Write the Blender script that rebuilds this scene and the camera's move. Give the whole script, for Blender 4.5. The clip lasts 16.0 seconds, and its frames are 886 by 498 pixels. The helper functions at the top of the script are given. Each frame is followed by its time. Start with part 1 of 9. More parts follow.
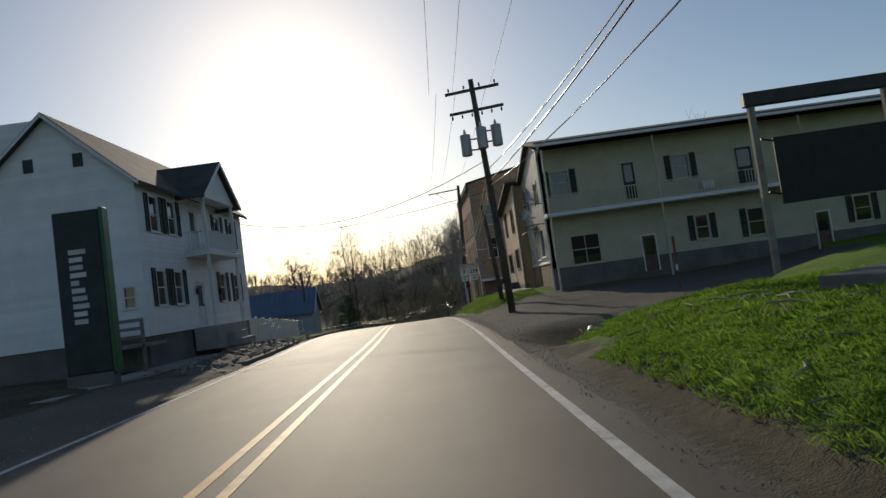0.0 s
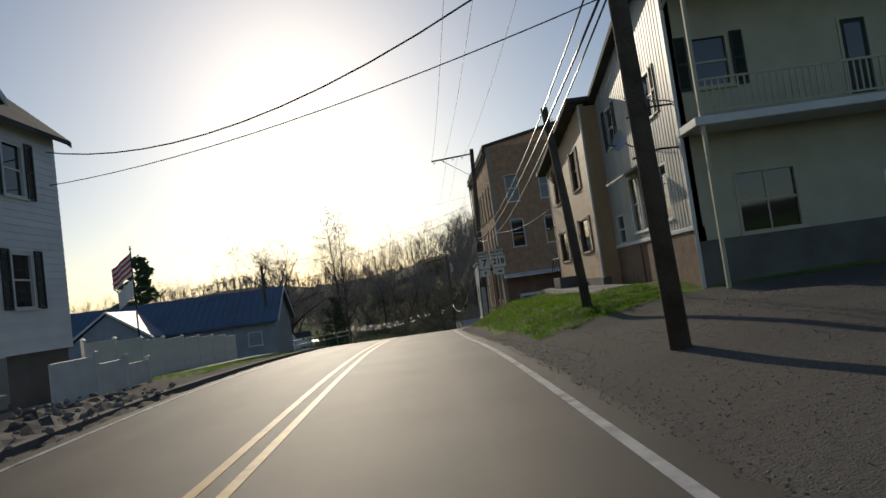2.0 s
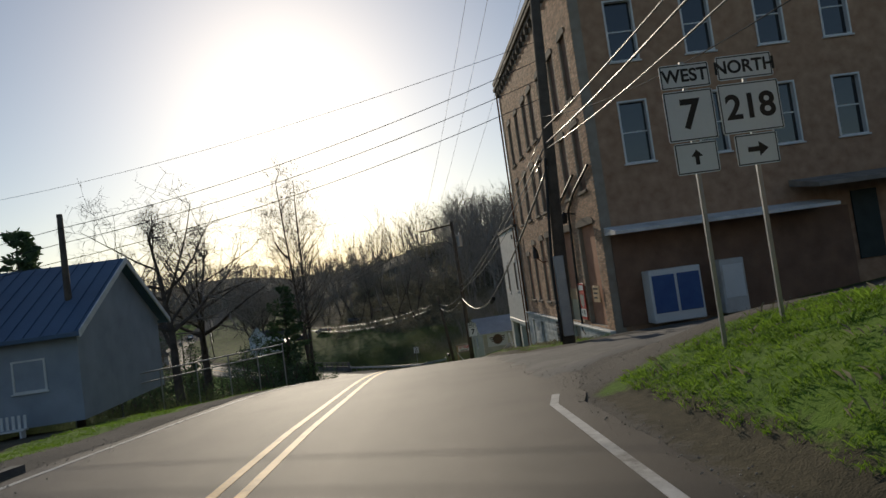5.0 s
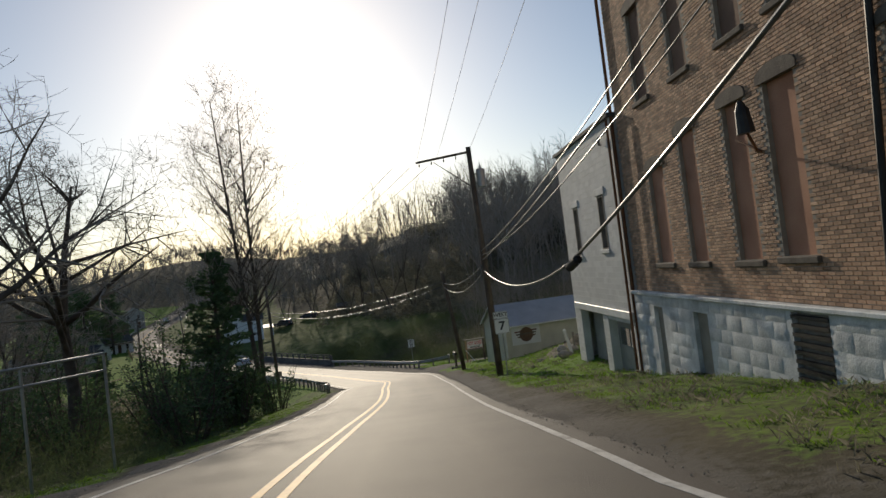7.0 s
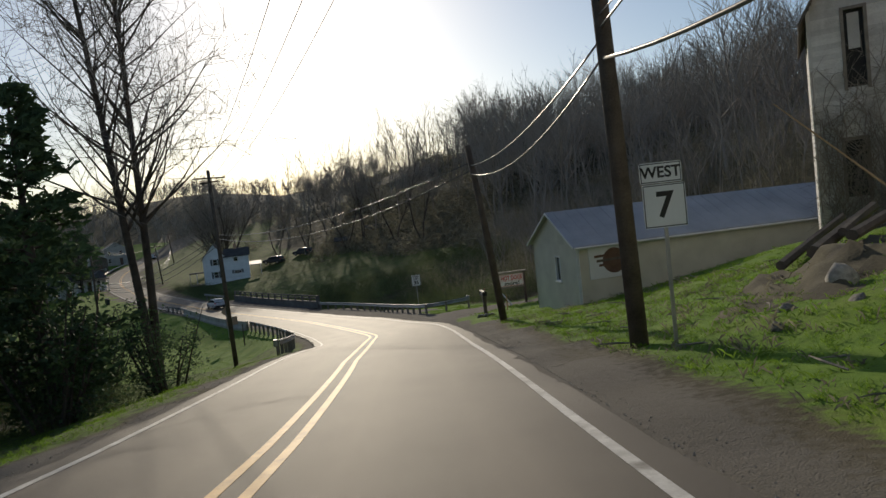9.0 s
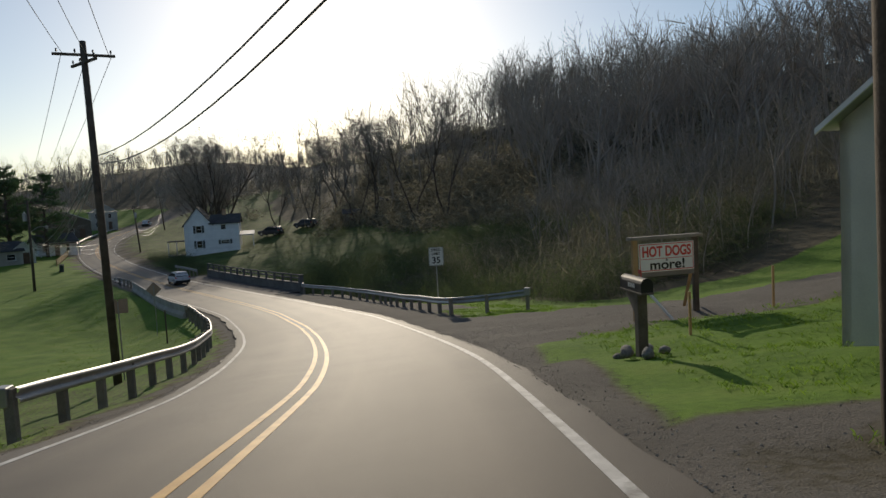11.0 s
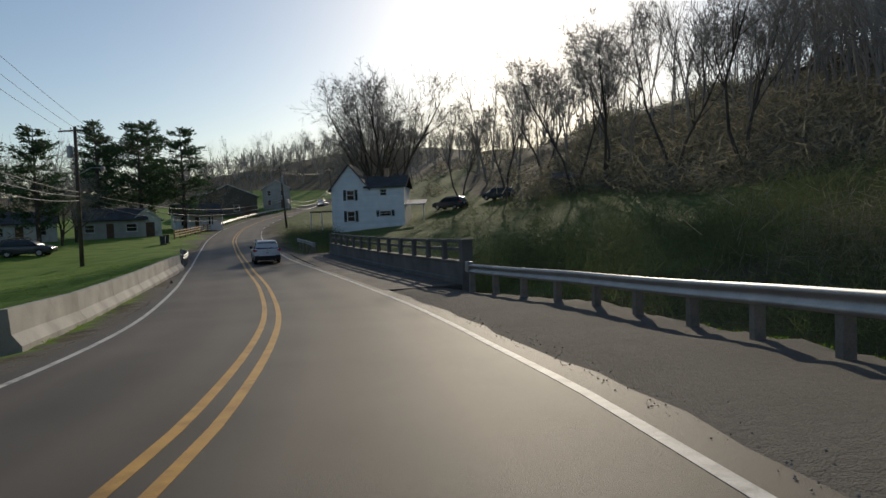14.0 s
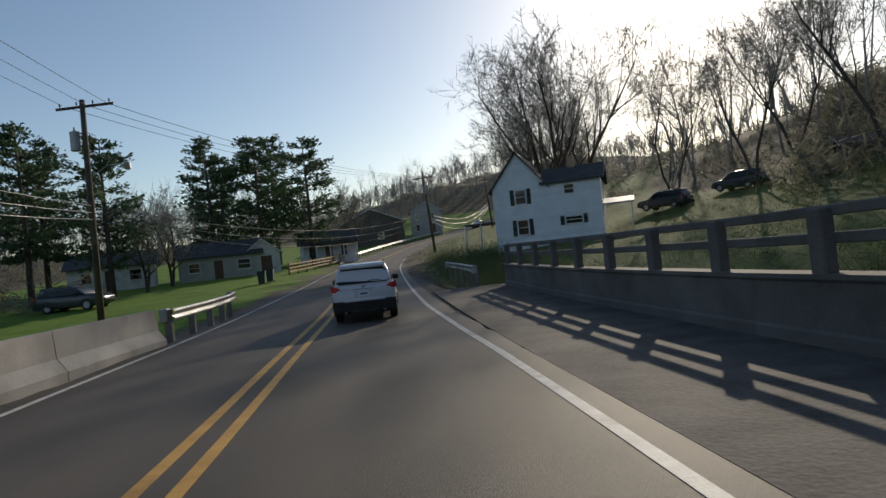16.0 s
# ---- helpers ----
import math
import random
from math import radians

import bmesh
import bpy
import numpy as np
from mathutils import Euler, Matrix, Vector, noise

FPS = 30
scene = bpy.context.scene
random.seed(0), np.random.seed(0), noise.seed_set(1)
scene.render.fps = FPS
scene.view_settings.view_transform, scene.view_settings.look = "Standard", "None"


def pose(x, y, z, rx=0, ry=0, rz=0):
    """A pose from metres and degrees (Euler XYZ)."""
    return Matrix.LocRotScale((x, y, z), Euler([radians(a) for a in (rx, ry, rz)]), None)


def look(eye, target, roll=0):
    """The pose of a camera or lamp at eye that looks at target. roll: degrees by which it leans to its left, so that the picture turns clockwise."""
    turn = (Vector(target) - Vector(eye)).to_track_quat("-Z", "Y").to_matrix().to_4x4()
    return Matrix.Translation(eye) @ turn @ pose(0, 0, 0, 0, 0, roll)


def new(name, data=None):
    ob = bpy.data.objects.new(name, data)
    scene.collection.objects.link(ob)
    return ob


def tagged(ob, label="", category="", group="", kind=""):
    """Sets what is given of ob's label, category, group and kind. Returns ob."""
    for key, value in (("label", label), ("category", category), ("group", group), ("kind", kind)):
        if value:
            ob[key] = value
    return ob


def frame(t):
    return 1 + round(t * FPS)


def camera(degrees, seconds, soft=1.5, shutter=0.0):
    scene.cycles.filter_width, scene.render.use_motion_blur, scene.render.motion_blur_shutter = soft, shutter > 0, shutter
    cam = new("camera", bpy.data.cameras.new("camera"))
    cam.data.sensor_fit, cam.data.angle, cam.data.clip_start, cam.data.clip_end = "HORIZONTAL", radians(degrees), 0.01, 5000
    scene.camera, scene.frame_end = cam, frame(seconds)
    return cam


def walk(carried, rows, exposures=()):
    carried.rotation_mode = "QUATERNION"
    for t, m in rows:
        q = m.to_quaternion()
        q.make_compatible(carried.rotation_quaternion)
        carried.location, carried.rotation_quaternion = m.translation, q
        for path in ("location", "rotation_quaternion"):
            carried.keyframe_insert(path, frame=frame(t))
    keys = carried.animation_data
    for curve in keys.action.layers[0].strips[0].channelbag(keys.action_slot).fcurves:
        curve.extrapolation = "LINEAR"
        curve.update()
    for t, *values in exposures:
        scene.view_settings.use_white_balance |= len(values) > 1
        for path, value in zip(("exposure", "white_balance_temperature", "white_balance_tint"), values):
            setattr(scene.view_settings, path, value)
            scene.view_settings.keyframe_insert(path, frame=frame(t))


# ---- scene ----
cam = camera(68.6, 16.0)
PATH = [
    (0, (-0.046, -0.055, 1.47), (-0.046, 1.941, 1.587), -7.8),
    (0.5, (-0.246, 4.887, 1.474), (-0.247, 6.883, 1.592), -7.7),
    (1, (-0.367, 10.002, 1.412), (-0.376, 11.998, 1.529), -7.7),
    (1.5, (-0.473, 14.839, 1.317), (-0.483, 16.836, 1.438), -7.8),
    (2, (-0.722, 19.592, 1.321), (-0.729, 21.589, 1.444), -7.8),
    (2.5, (-1.053, 24.645, 1.347), (-1.057, 26.642, 1.459), -7.7),
    (3, (-1.406, 29.999, 1.352), (-1.407, 31.996, 1.452), -7.8),
    (3.5, (-1.676, 35.2, 1.209), (-1.669, 37.198, 1.301), -7.4),
    (4, (-1.962, 40.392, 1.098), (-1.944, 42.39, 1.183), -7.4),
    (4.2, (-2.078, 42.535, 1.012), (-2.061, 44.533, 1.099), -7.9),
    (6.3, (-2.544, 65.896, -0.049), (-2.533, 67.893, 0.056), -7.7),
    (6.5, (-2.671, 68.079, -0.208), (-2.659, 70.076, -0.107), -7.8),
    (6.6, (-2.711, 69.095, -0.231), (-2.7, 71.093, -0.138), -7.2),
    (7, (-3.043, 73.104, -0.527), (-3.029, 75.103, -0.472), -6.9),
    (7.5, (-3.238, 78.528, -1.159), (-3.226, 80.528, -1.176), -6.4),
    (8, (-3.221, 83.866, -1.872), (-3.232, 85.865, -1.928), -6.4),
    (8.5, (-3.605, 89.528, -2.74), (-3.629, 91.525, -2.848), -6.3),
    (9, (-3.997, 95.139, -3.601), (-4.033, 97.136, -3.712), -6.3),
    (9.2, (-4.179, 97.363, -3.67), (-4.215, 99.359, -3.791), -5.5),
    (11.3, (-5.979, 122.591, -7.183), (-6.107, 124.582, -7.323), -2.5),
    (11.5, (-6.363, 125.411, -7.598), (-6.522, 127.4, -7.734), -2.4),
    (11.6, (-6.601, 126.809, -7.824), (-6.776, 128.796, -7.959), -2.5),
    (11.9, (-7.265, 130.968, -8.462), (-7.518, 132.947, -8.596), -2.2),
    (12, (-7.461, 132.346, -8.665), (-7.724, 134.324, -8.797), -2.2),
    (12.2, (-8.076, 135.081, -9.046), (-8.374, 137.054, -9.176), -2.2),
    (12.4, (-8.708, 137.787, -9.429), (-9.035, 139.755, -9.561), -2.3),
    (12.5, (-9.05, 139.123, -9.613), (-9.4, 141.088, -9.742), -2.5),
    (12.6, (-9.331, 140.453, -9.8), (-9.693, 142.416, -9.929), -2.3),
    (12.8, (-10.016, 143.069, -10.163), (-10.422, 145.024, -10.289), -2.2),
    (13, (-10.742, 145.608, -10.502), (-11.179, 147.556, -10.62), -2.1),
    (13.5, (-12.871, 151.865, -11.213), (-13.416, 153.786, -11.324), -2.1),
    (14, (-15.432, 158.141, -11.76), (-16.122, 160.015, -11.864), -2.2),
    (14.5, (-18.564, 164.03, -12.185), (-19.366, 165.861, -12.269), -2.5),
    (15, (-22.033, 169.836, -12.543), (-22.954, 171.61, -12.596), -3.3),
    (15.5, (-25.643, 175.524, -12.753), (-26.653, 177.25, -12.774), -4.8),
    (16, (-29.479, 180.769, -12.928), (-30.586, 182.434, -12.916), -6.0),
]
walk(cam, [(t, look(eye, target, roll)) for t, eye, target, roll in PATH], exposures=[(0.0, -0.72), (1.5, -0.8), (4.0, -0.8), (6.5, -0.62), (9.0, -0.55), (11.5, -0.5), (14.0, -0.47), (16.0, -0.32)])

# ---- light ----
SUN_AZ, SUN_EL = 11.5, 19.5  # degrees to the left of +y, and up
world = bpy.data.worlds.new("sky")
scene.world = world
world.use_nodes = True
wn = world.node_tree.nodes
sky = wn.new("ShaderNodeTexSky")
sky.sky_type = "NISHITA"
sky.sun_disc = False
sky.sun_elevation, sky.sun_rotation = radians(SUN_EL), radians(-SUN_AZ)
sky.air_density, sky.dust_density, sky.ozone_density = 1.0, 0.58, 1.6
wn["Background"].inputs["Strength"].default_value = 0.13
world.node_tree.links.new(sky.outputs[0], wn["Background"].inputs["Color"])
sun = new("sun", bpy.data.lights.new("sun", "SUN"))
sun.data.energy, sun.data.angle, sun.data.color = 4.0, radians(0.6), (1.0, 0.87, 0.68)
sun_way = Vector((-math.sin(radians(SUN_AZ)) * math.cos(radians(SUN_EL)), math.cos(radians(SUN_AZ)) * math.cos(radians(SUN_EL)), math.sin(radians(SUN_EL))))
sun.matrix_world = look(sun_way * 100, (0, 0, 0))


# ---- materials ----
def material(name, dark, light, scale=4.0, rough=0.8, bump=0.2, fine=60.0, metal=0.0, piece=0.0, spec=0.4, stain=0.0, coord="Object", thin=0.0, worn=False):
    """Two scales of variation between two colours, with fine relief; piece: how far single pieces differ."""
    m = bpy.data.materials.new(name)
    m.use_nodes = True
    nt = m.node_tree
    n, l = nt.nodes, nt.links
    b = n["Principled BSDF"]
    co = n.new("ShaderNodeTexCoord")
    big = n.new("ShaderNodeTexNoise")
    big.inputs["Scale"].default_value, big.inputs["Detail"].default_value = scale, 5.0
    small = n.new("ShaderNodeTexNoise")
    small.inputs["Scale"].default_value, small.inputs["Detail"].default_value = fine, 4.0
    for t in (big, small):
        l.new(co.outputs[coord], t.inputs["Vector"])
    mix = n.new("ShaderNodeMix")
    mix.data_type = "RGBA"
    mix.inputs["A"].default_value, mix.inputs["B"].default_value = (*dark, 1), (*light, 1)
    add = n.new("ShaderNodeMath")
    add.operation = "MULTIPLY_ADD"
    l.new(small.outputs["Fac"], add.inputs[0])
    add.inputs[1].default_value = 0.5
    l.new(big.outputs["Fac"], add.inputs[2])
    ramp = n.new("ShaderNodeMapRange")
    ramp.inputs["From Min"].default_value, ramp.inputs["From Max"].default_value = 0.5, 1.0
    l.new(add.outputs[0], ramp.inputs["Value"])
    l.new(ramp.outputs[0], mix.inputs["Factor"])
    col = mix.outputs["Result"]
    if piece:
        info = n.new("ShaderNodeObjectInfo")
        geo = n.new("ShaderNodeNewGeometry")
        both = n.new("ShaderNodeMath")
        both.operation = "ADD"
        l.new(info.outputs["Random"], both.inputs[0])
        l.new(geo.outputs["Random Per Island"], both.inputs[1])
        frac = n.new("ShaderNodeMath")
        frac.operation = "FRACT"
        l.new(both.outputs[0], frac.inputs[0])
        rng = n.new("ShaderNodeMapRange")
        rng.inputs["To Min"].default_value, rng.inputs["To Max"].default_value = 1 - piece, 1 + piece
        l.new(frac.outputs[0], rng.inputs["Value"])
        hsv = n.new("ShaderNodeHueSaturation")
        l.new(rng.outputs[0], hsv.inputs["Value"])
        l.new(col, hsv.inputs["Color"])
        col = hsv.outputs["Color"]
    if stain:
        st = n.new("ShaderNodeTexNoise")
        st.inputs["Scale"].default_value, st.inputs["Detail"].default_value = scale * 0.35, 8.0
        st.inputs["Roughness"].default_value = 0.7
        l.new(co.outputs[coord], st.inputs["Vector"])
        sr = n.new("ShaderNodeMapRange")
        sr.inputs["From Min"].default_value, sr.inputs["From Max"].default_value = 0.52, 0.7
        sr.inputs["To Max"].default_value = stain
        l.new(st.outputs["Fac"], sr.inputs["Value"])
        mm = n.new("ShaderNodeMix")
        mm.data_type = "RGBA"
        l.new(sr.outputs[0], mm.inputs["Factor"])
        l.new(col, mm.inputs["A"])
        mm.inputs["B"].default_value = (dark[0] * 0.35, dark[1] * 0.33, dark[2] * 0.3, 1)
        col = mm.outputs["Result"]
    if worn:  # wheel tracks polished by traffic
        tr_, fade = n.new("ShaderNodeVertexColor"), n.new("ShaderNodeMix")
        tr_.layer_name = "wear"
        fade.data_type = "RGBA"
        l.new(tr_.outputs["Color"], fade.inputs["Factor"])
        l.new(col, fade.inputs["A"])
        fade.inputs["B"].default_value = (light[0] * 1.25, light[1] * 1.22, light[2] * 1.18, 1)
        col = fade.outputs["Result"]
    l.new(col, b.inputs["Base Color"])
    b.inputs["Roughness"].default_value, b.inputs["Metallic"].default_value = rough, metal
    b.inputs["Specular IOR Level"].default_value = spec
    if thin:  # light shines through leaves and blades
        tr, both_, out = n.new("ShaderNodeBsdfTranslucent"), n.new("ShaderNodeMixShader"), n["Material Output"]
        l.new(col, tr.inputs["Color"])
        both_.inputs[0].default_value = thin
        l.new(b.outputs[0], both_.inputs[1])
        l.new(tr.outputs[0], both_.inputs[2])
        l.new(both_.outputs[0], out.inputs["Surface"])
    if bump:
        bp = n.new("ShaderNodeBump")
        bp.inputs["Strength"].default_value, bp.inputs["Distance"].default_value = bump, 0.02
        l.new(add.outputs[0], bp.inputs["Height"])
        l.new(bp.outputs[0], b.inputs["Normal"])
    return m


M = {
    "asphalt": material("asphalt", (0.048, 0.04, 0.032), (0.105, 0.089, 0.072), 0.35, 0.66, 0.55, 120, spec=0.28, stain=0.25, worn=True),
    "gravel": material("gravel", (0.05, 0.045, 0.04), (0.14, 0.125, 0.11), 1.5, 0.9, 1.0, 18, stain=0.5),
    "grass": material("grass", (0.11, 0.2, 0.02), (0.22, 0.35, 0.045), 0.8, 0.6, 0.0, 25, piece=0.25, thin=0.5),
    "white_line": material("white_line", (0.36, 0.35, 0.33), (0.6, 0.59, 0.56), 4, 0.65, 0.3, 60, stain=0.85),
    "yellow_line": material("yellow_line", (0.44, 0.23, 0.04), (0.6, 0.34, 0.065), 3, 0.6, 0.3, 60, stain=0.7),
    "white_siding": material("white_siding", (0.7, 0.72, 0.73), (0.84, 0.85, 0.86), 1.0, 0.55, 0.1, 40, piece=0.04),
    "cream": material("cream", (0.44, 0.41, 0.29), (0.57, 0.53, 0.385), 1.2, 0.7, 0.15, 40, piece=0.05),
    "yellow_siding": material("yellow_siding", (0.42, 0.272, 0.15), (0.54, 0.37, 0.215), 1.0, 0.6, 0.1, 50, piece=0.06),
    "grey_siding": material("grey_siding", (0.35, 0.335, 0.3), (0.5, 0.48, 0.435), 1.0, 0.5, 0.1, 50, piece=0.06),
    "brick": material("brick", (0.38, 0.215, 0.13), (0.6, 0.4, 0.26), 2.5, 0.85, 0.5, 50, piece=0.35),
    "old_brick": material("old_brick", (0.19, 0.115, 0.075), (0.31, 0.2, 0.135), 2.5, 0.9, 0.6, 40, stain=0.4),
    "white_block": material("white_block", (0.5, 0.5, 0.48), (0.68, 0.68, 0.66), 1.5, 0.75, 0.5, 30, piece=0.08),
    "roof": material("roof", (0.04, 0.04, 0.042), (0.09, 0.088, 0.085), 1.0, 0.85, 0.5, 30),
    "blue_roof": material("blue_roof", (0.06, 0.1, 0.17), (0.09, 0.15, 0.24), 0.4, 0.55, 0.1, 20),
    "pole_wood": material("pole_wood", (0.06, 0.045, 0.035), (0.15, 0.12, 0.09), 2.0, 0.9, 0.6, 30),
    "bark": material("bark", (0.05, 0.04, 0.032), (0.14, 0.115, 0.095), 2.0, 0.9, 0.7, 20),
    "car_white": material("car_white", (0.62, 0.63, 0.65), (0.66, 0.67, 0.69), 1.0, 0.25, 0.0, 20, spec=0.6),
}


def ground_material():
    """Grass, gravel and leaf litter, as the zones of the ground say."""
    m = bpy.data.materials.new("ground")
    m.use_nodes = True
    n, l = m.node_tree.nodes, m.node_tree.links
    b = n["Principled BSDF"]
    zone = n.new("ShaderNodeVertexColor")
    zone.layer_name = "zone"
    split = n.new("ShaderNodeSeparateColor")
    l.new(zone.outputs["Color"], split.inputs[0])
    co = n.new("ShaderNodeTexCoord")
    t = []
    for scale, detail in ((0.5, 6), (7.0, 6), (45.0, 3)):
        k = n.new("ShaderNodeTexNoise")
        k.inputs["Scale"].default_value, k.inputs["Detail"].default_value = scale, detail
        l.new(co.outputs["Object"], k.inputs["Vector"])
        t.append(k)
    both = n.new("ShaderNodeMath")
    both.operation = "MULTIPLY_ADD"
    l.new(t[1].outputs["Fac"], both.inputs[0])
    both.inputs[1].default_value = 0.6
    l.new(t[0].outputs["Fac"], both.inputs[2])
    ramp = n.new("ShaderNodeMapRange")
    ramp.inputs["From Min"].default_value, ramp.inputs["From Max"].default_value = 0.55, 1.05
    l.new(both.outputs[0], ramp.inputs["Value"])

    def mixed(a, c, fac):
        x = n.new("ShaderNodeMix")
        x.data_type = "RGBA"
        for key, v in (("A", a), ("B", c)):
            if isinstance(v, tuple):
                x.inputs[key].default_value = (*v, 1)
            else:
                l.new(v, x.inputs[key])
        l.new(fac, x.inputs["Factor"])
        return x.outputs["Result"]

    litter = mixed((0.05, 0.045, 0.03), (0.125, 0.108, 0.068), ramp.outputs[0])
    grass = mixed((0.075, 0.14, 0.018), (0.16, 0.27, 0.035), ramp.outputs[0])
    dry = n.new("ShaderNodeMapRange")
    dry.inputs["From Min"].default_value, dry.inputs["From Max"].default_value, dry.inputs["To Max"].default_value = 0.52, 0.72, 0.3
    l.new(t[0].outputs["Fac"], dry.inputs["Value"])
    grass = mixed(grass, (0.17, 0.145, 0.055), dry.outputs[0])
    stones = mixed((0.045, 0.04, 0.036), (0.24, 0.22, 0.19), t[2].outputs["Fac"])
    stones = mixed(stones, (0.12, 0.11, 0.092), ramp.outputs[0])

    def edge(channel):
        e = n.new("ShaderNodeMath")
        e.operation = "MULTIPLY_ADD"
        l.new(t[1].outputs["Fac"], e.inputs[0])
        e.inputs[1].default_value = 0.9
        l.new(split.outputs[channel], e.inputs[2])
        r = n.new("ShaderNodeMapRange")
        r.inputs["From Min"].default_value, r.inputs["From Max"].default_value = 0.8, 1.15
        l.new(e.outputs[0], r.inputs["Value"])
        return r.outputs[0]

    l.new(mixed(mixed(litter, grass, edge(0)), stones, edge(1)), b.inputs["Base Color"])
    b.inputs["Roughness"].default_value, b.inputs["Specular IOR Level"].default_value = 0.95, 0.15
    bp = n.new("ShaderNodeBump")
    bp.inputs["Strength"].default_value, bp.inputs["Distance"].default_value = 0.6, 0.03
    l.new(t[1].outputs["Fac"], bp.inputs["Height"])
    b2 = n.new("ShaderNodeBump")
    b2.inputs["Strength"].default_value, b2.inputs["Distance"].default_value = 0.8, 0.02
    l.new(t[2].outputs["Fac"], b2.inputs["Height"])
    l.new(bp.outputs[0], b2.inputs["Normal"])
    l.new(b2.outputs[0], b.inputs["Normal"])
    return m


M["ground"] = ground_material()


# ---- mesh tools ----
class Shape:
    """Vertices and faces that become one mesh."""

    def __init__(self):
        self.v, self.f = [], []

    def add(self, verts, faces, m=None):
        k = len(self.v)
        self.v += [tuple(m @ Vector(p)) if m else tuple(p) for p in verts]
        self.f += [tuple(i + k for i in face) for face in faces]
        return self

    def box(self, a, b, m=None, c=0.0):
        """A box from corner a to corner b, its edges cut by c."""
        (x0, y0, z0), (x1, y1, z1) = [min(p, q) for p, q in zip(a, b)], [max(p, q) for p, q in zip(a, b)]
        if not c:
            v = [(x, y, z) for z in (z0, z1) for y in (y0, y1) for x in (x0, x1)]
            return self.add(v, [(0, 2, 3, 1), (4, 5, 7, 6), (0, 1, 5, 4), (2, 6, 7, 3), (0, 4, 6, 2), (1, 3, 7, 5)], m)
        bm = bmesh.new()
        bmesh.ops.create_cube(bm, size=1.0, matrix=Matrix.LocRotScale(((x0 + x1) / 2, (y0 + y1) / 2, (z0 + z1) / 2), None, (x1 - x0, y1 - y0, z1 - z0)))
        bmesh.ops.bevel(bm, geom=bm.edges[:], offset=c, segments=1, affect="EDGES")
        bm.verts.index_update()
        self.add([v.co for v in bm.verts], [[v.index for v in face.verts] for face in bm.faces], m)
        bm.free()
        return self

    def prism(self, outline, lo, hi, axis="y", m=None):
        """An outline of 2D points, pulled from lo to hi along an axis."""
        put = {"x": lambda a, b, t: (t, a, b), "y": lambda a, b, t: (a, t, b), "z": lambda a, b, t: (a, b, t)}[axis]
        n = len(outline)
        v = [put(a, b, t) for t in (lo, hi) for a, b in outline]
        f = [tuple(range(n)), tuple(range(2 * n - 1, n - 1, -1))] + [(i, i + n, (i + 1) % n + n, (i + 1) % n) for i in range(n)]
        return self.add(v, f, m)

    def tube(self, points, radii, sides=8, caps=True):
        """A round tube through points."""
        pts = [Vector(p) for p in points]
        radii = radii if hasattr(radii, "__len__") else [radii] * len(pts)
        k, rings = len(self.v), []
        side = None
        for i, p in enumerate(pts):
            way = (pts[min(i + 1, len(pts) - 1)] - pts[max(i - 1, 0)]).normalized()
            if side is None:
                side = way.cross(Vector((0, 0, 1)) if abs(way.z) < 0.9 else Vector((1, 0, 0))).normalized()
            side = (side - way * side.dot(way)).normalized()
            other = way.cross(side)
            rings.append([p + radii[i] * (math.cos(t) * side + math.sin(t) * other) for t in [j * 2 * math.pi / sides for j in range(sides)]])
        self.v += [tuple(q) for ring in rings for q in ring]
        for i in range(len(pts) - 1):
            for j in range(sides):
                a, b = k + i * sides + j, k + i * sides + (j + 1) % sides
                self.f.append((a, b, b + sides, a + sides))
        if caps:
            self.f.append(tuple(k + j for j in range(sides))[::-1])
            self.f.append(tuple(k + (len(pts) - 1) * sides + j for j in range(sides)))
        return self

    def mesh(self, name, mat, smooth=False, weld=False):
        me = bpy.data.meshes.new(name)
        if weld:
            at_, ids = {}, []
            for p in self.v:
                ids.append(at_.setdefault(tuple(round(c, 4) for c in p), len(at_)))
            self.v, self.f = list(at_), [tuple(ids[i] for i in face) for face in self.f]
        me.from_pydata(self.v, [], self.f)
        me.materials.append(M[mat] if isinstance(mat, str) else mat)
        if smooth:
            me.polygons.foreach_set("use_smooth", [True] * len(me.polygons))
        me.update()
        return me


def part(name, shape, mat, parent, label="", smooth=False, kind=""):
    ob = new(name, shape if isinstance(shape, bpy.types.Mesh) else shape.mesh(name, mat, smooth))
    ob.parent = parent
    return tagged(ob, label, kind=kind)


def thing(name, label, category, m=None, group="", kind=""):
    ob = tagged(new(name), label, category, group, kind)
    ob.empty_display_size = 0.2
    ob.matrix_world = m or Matrix()
    return ob


def solid(name, shape, mat, label, category="", group="", kind="", m=None, smooth=False):
    ob = tagged(new(name, shape.mesh(name, mat, smooth)), label, category, group, kind)
    if m:
        ob.matrix_world = m
    return ob


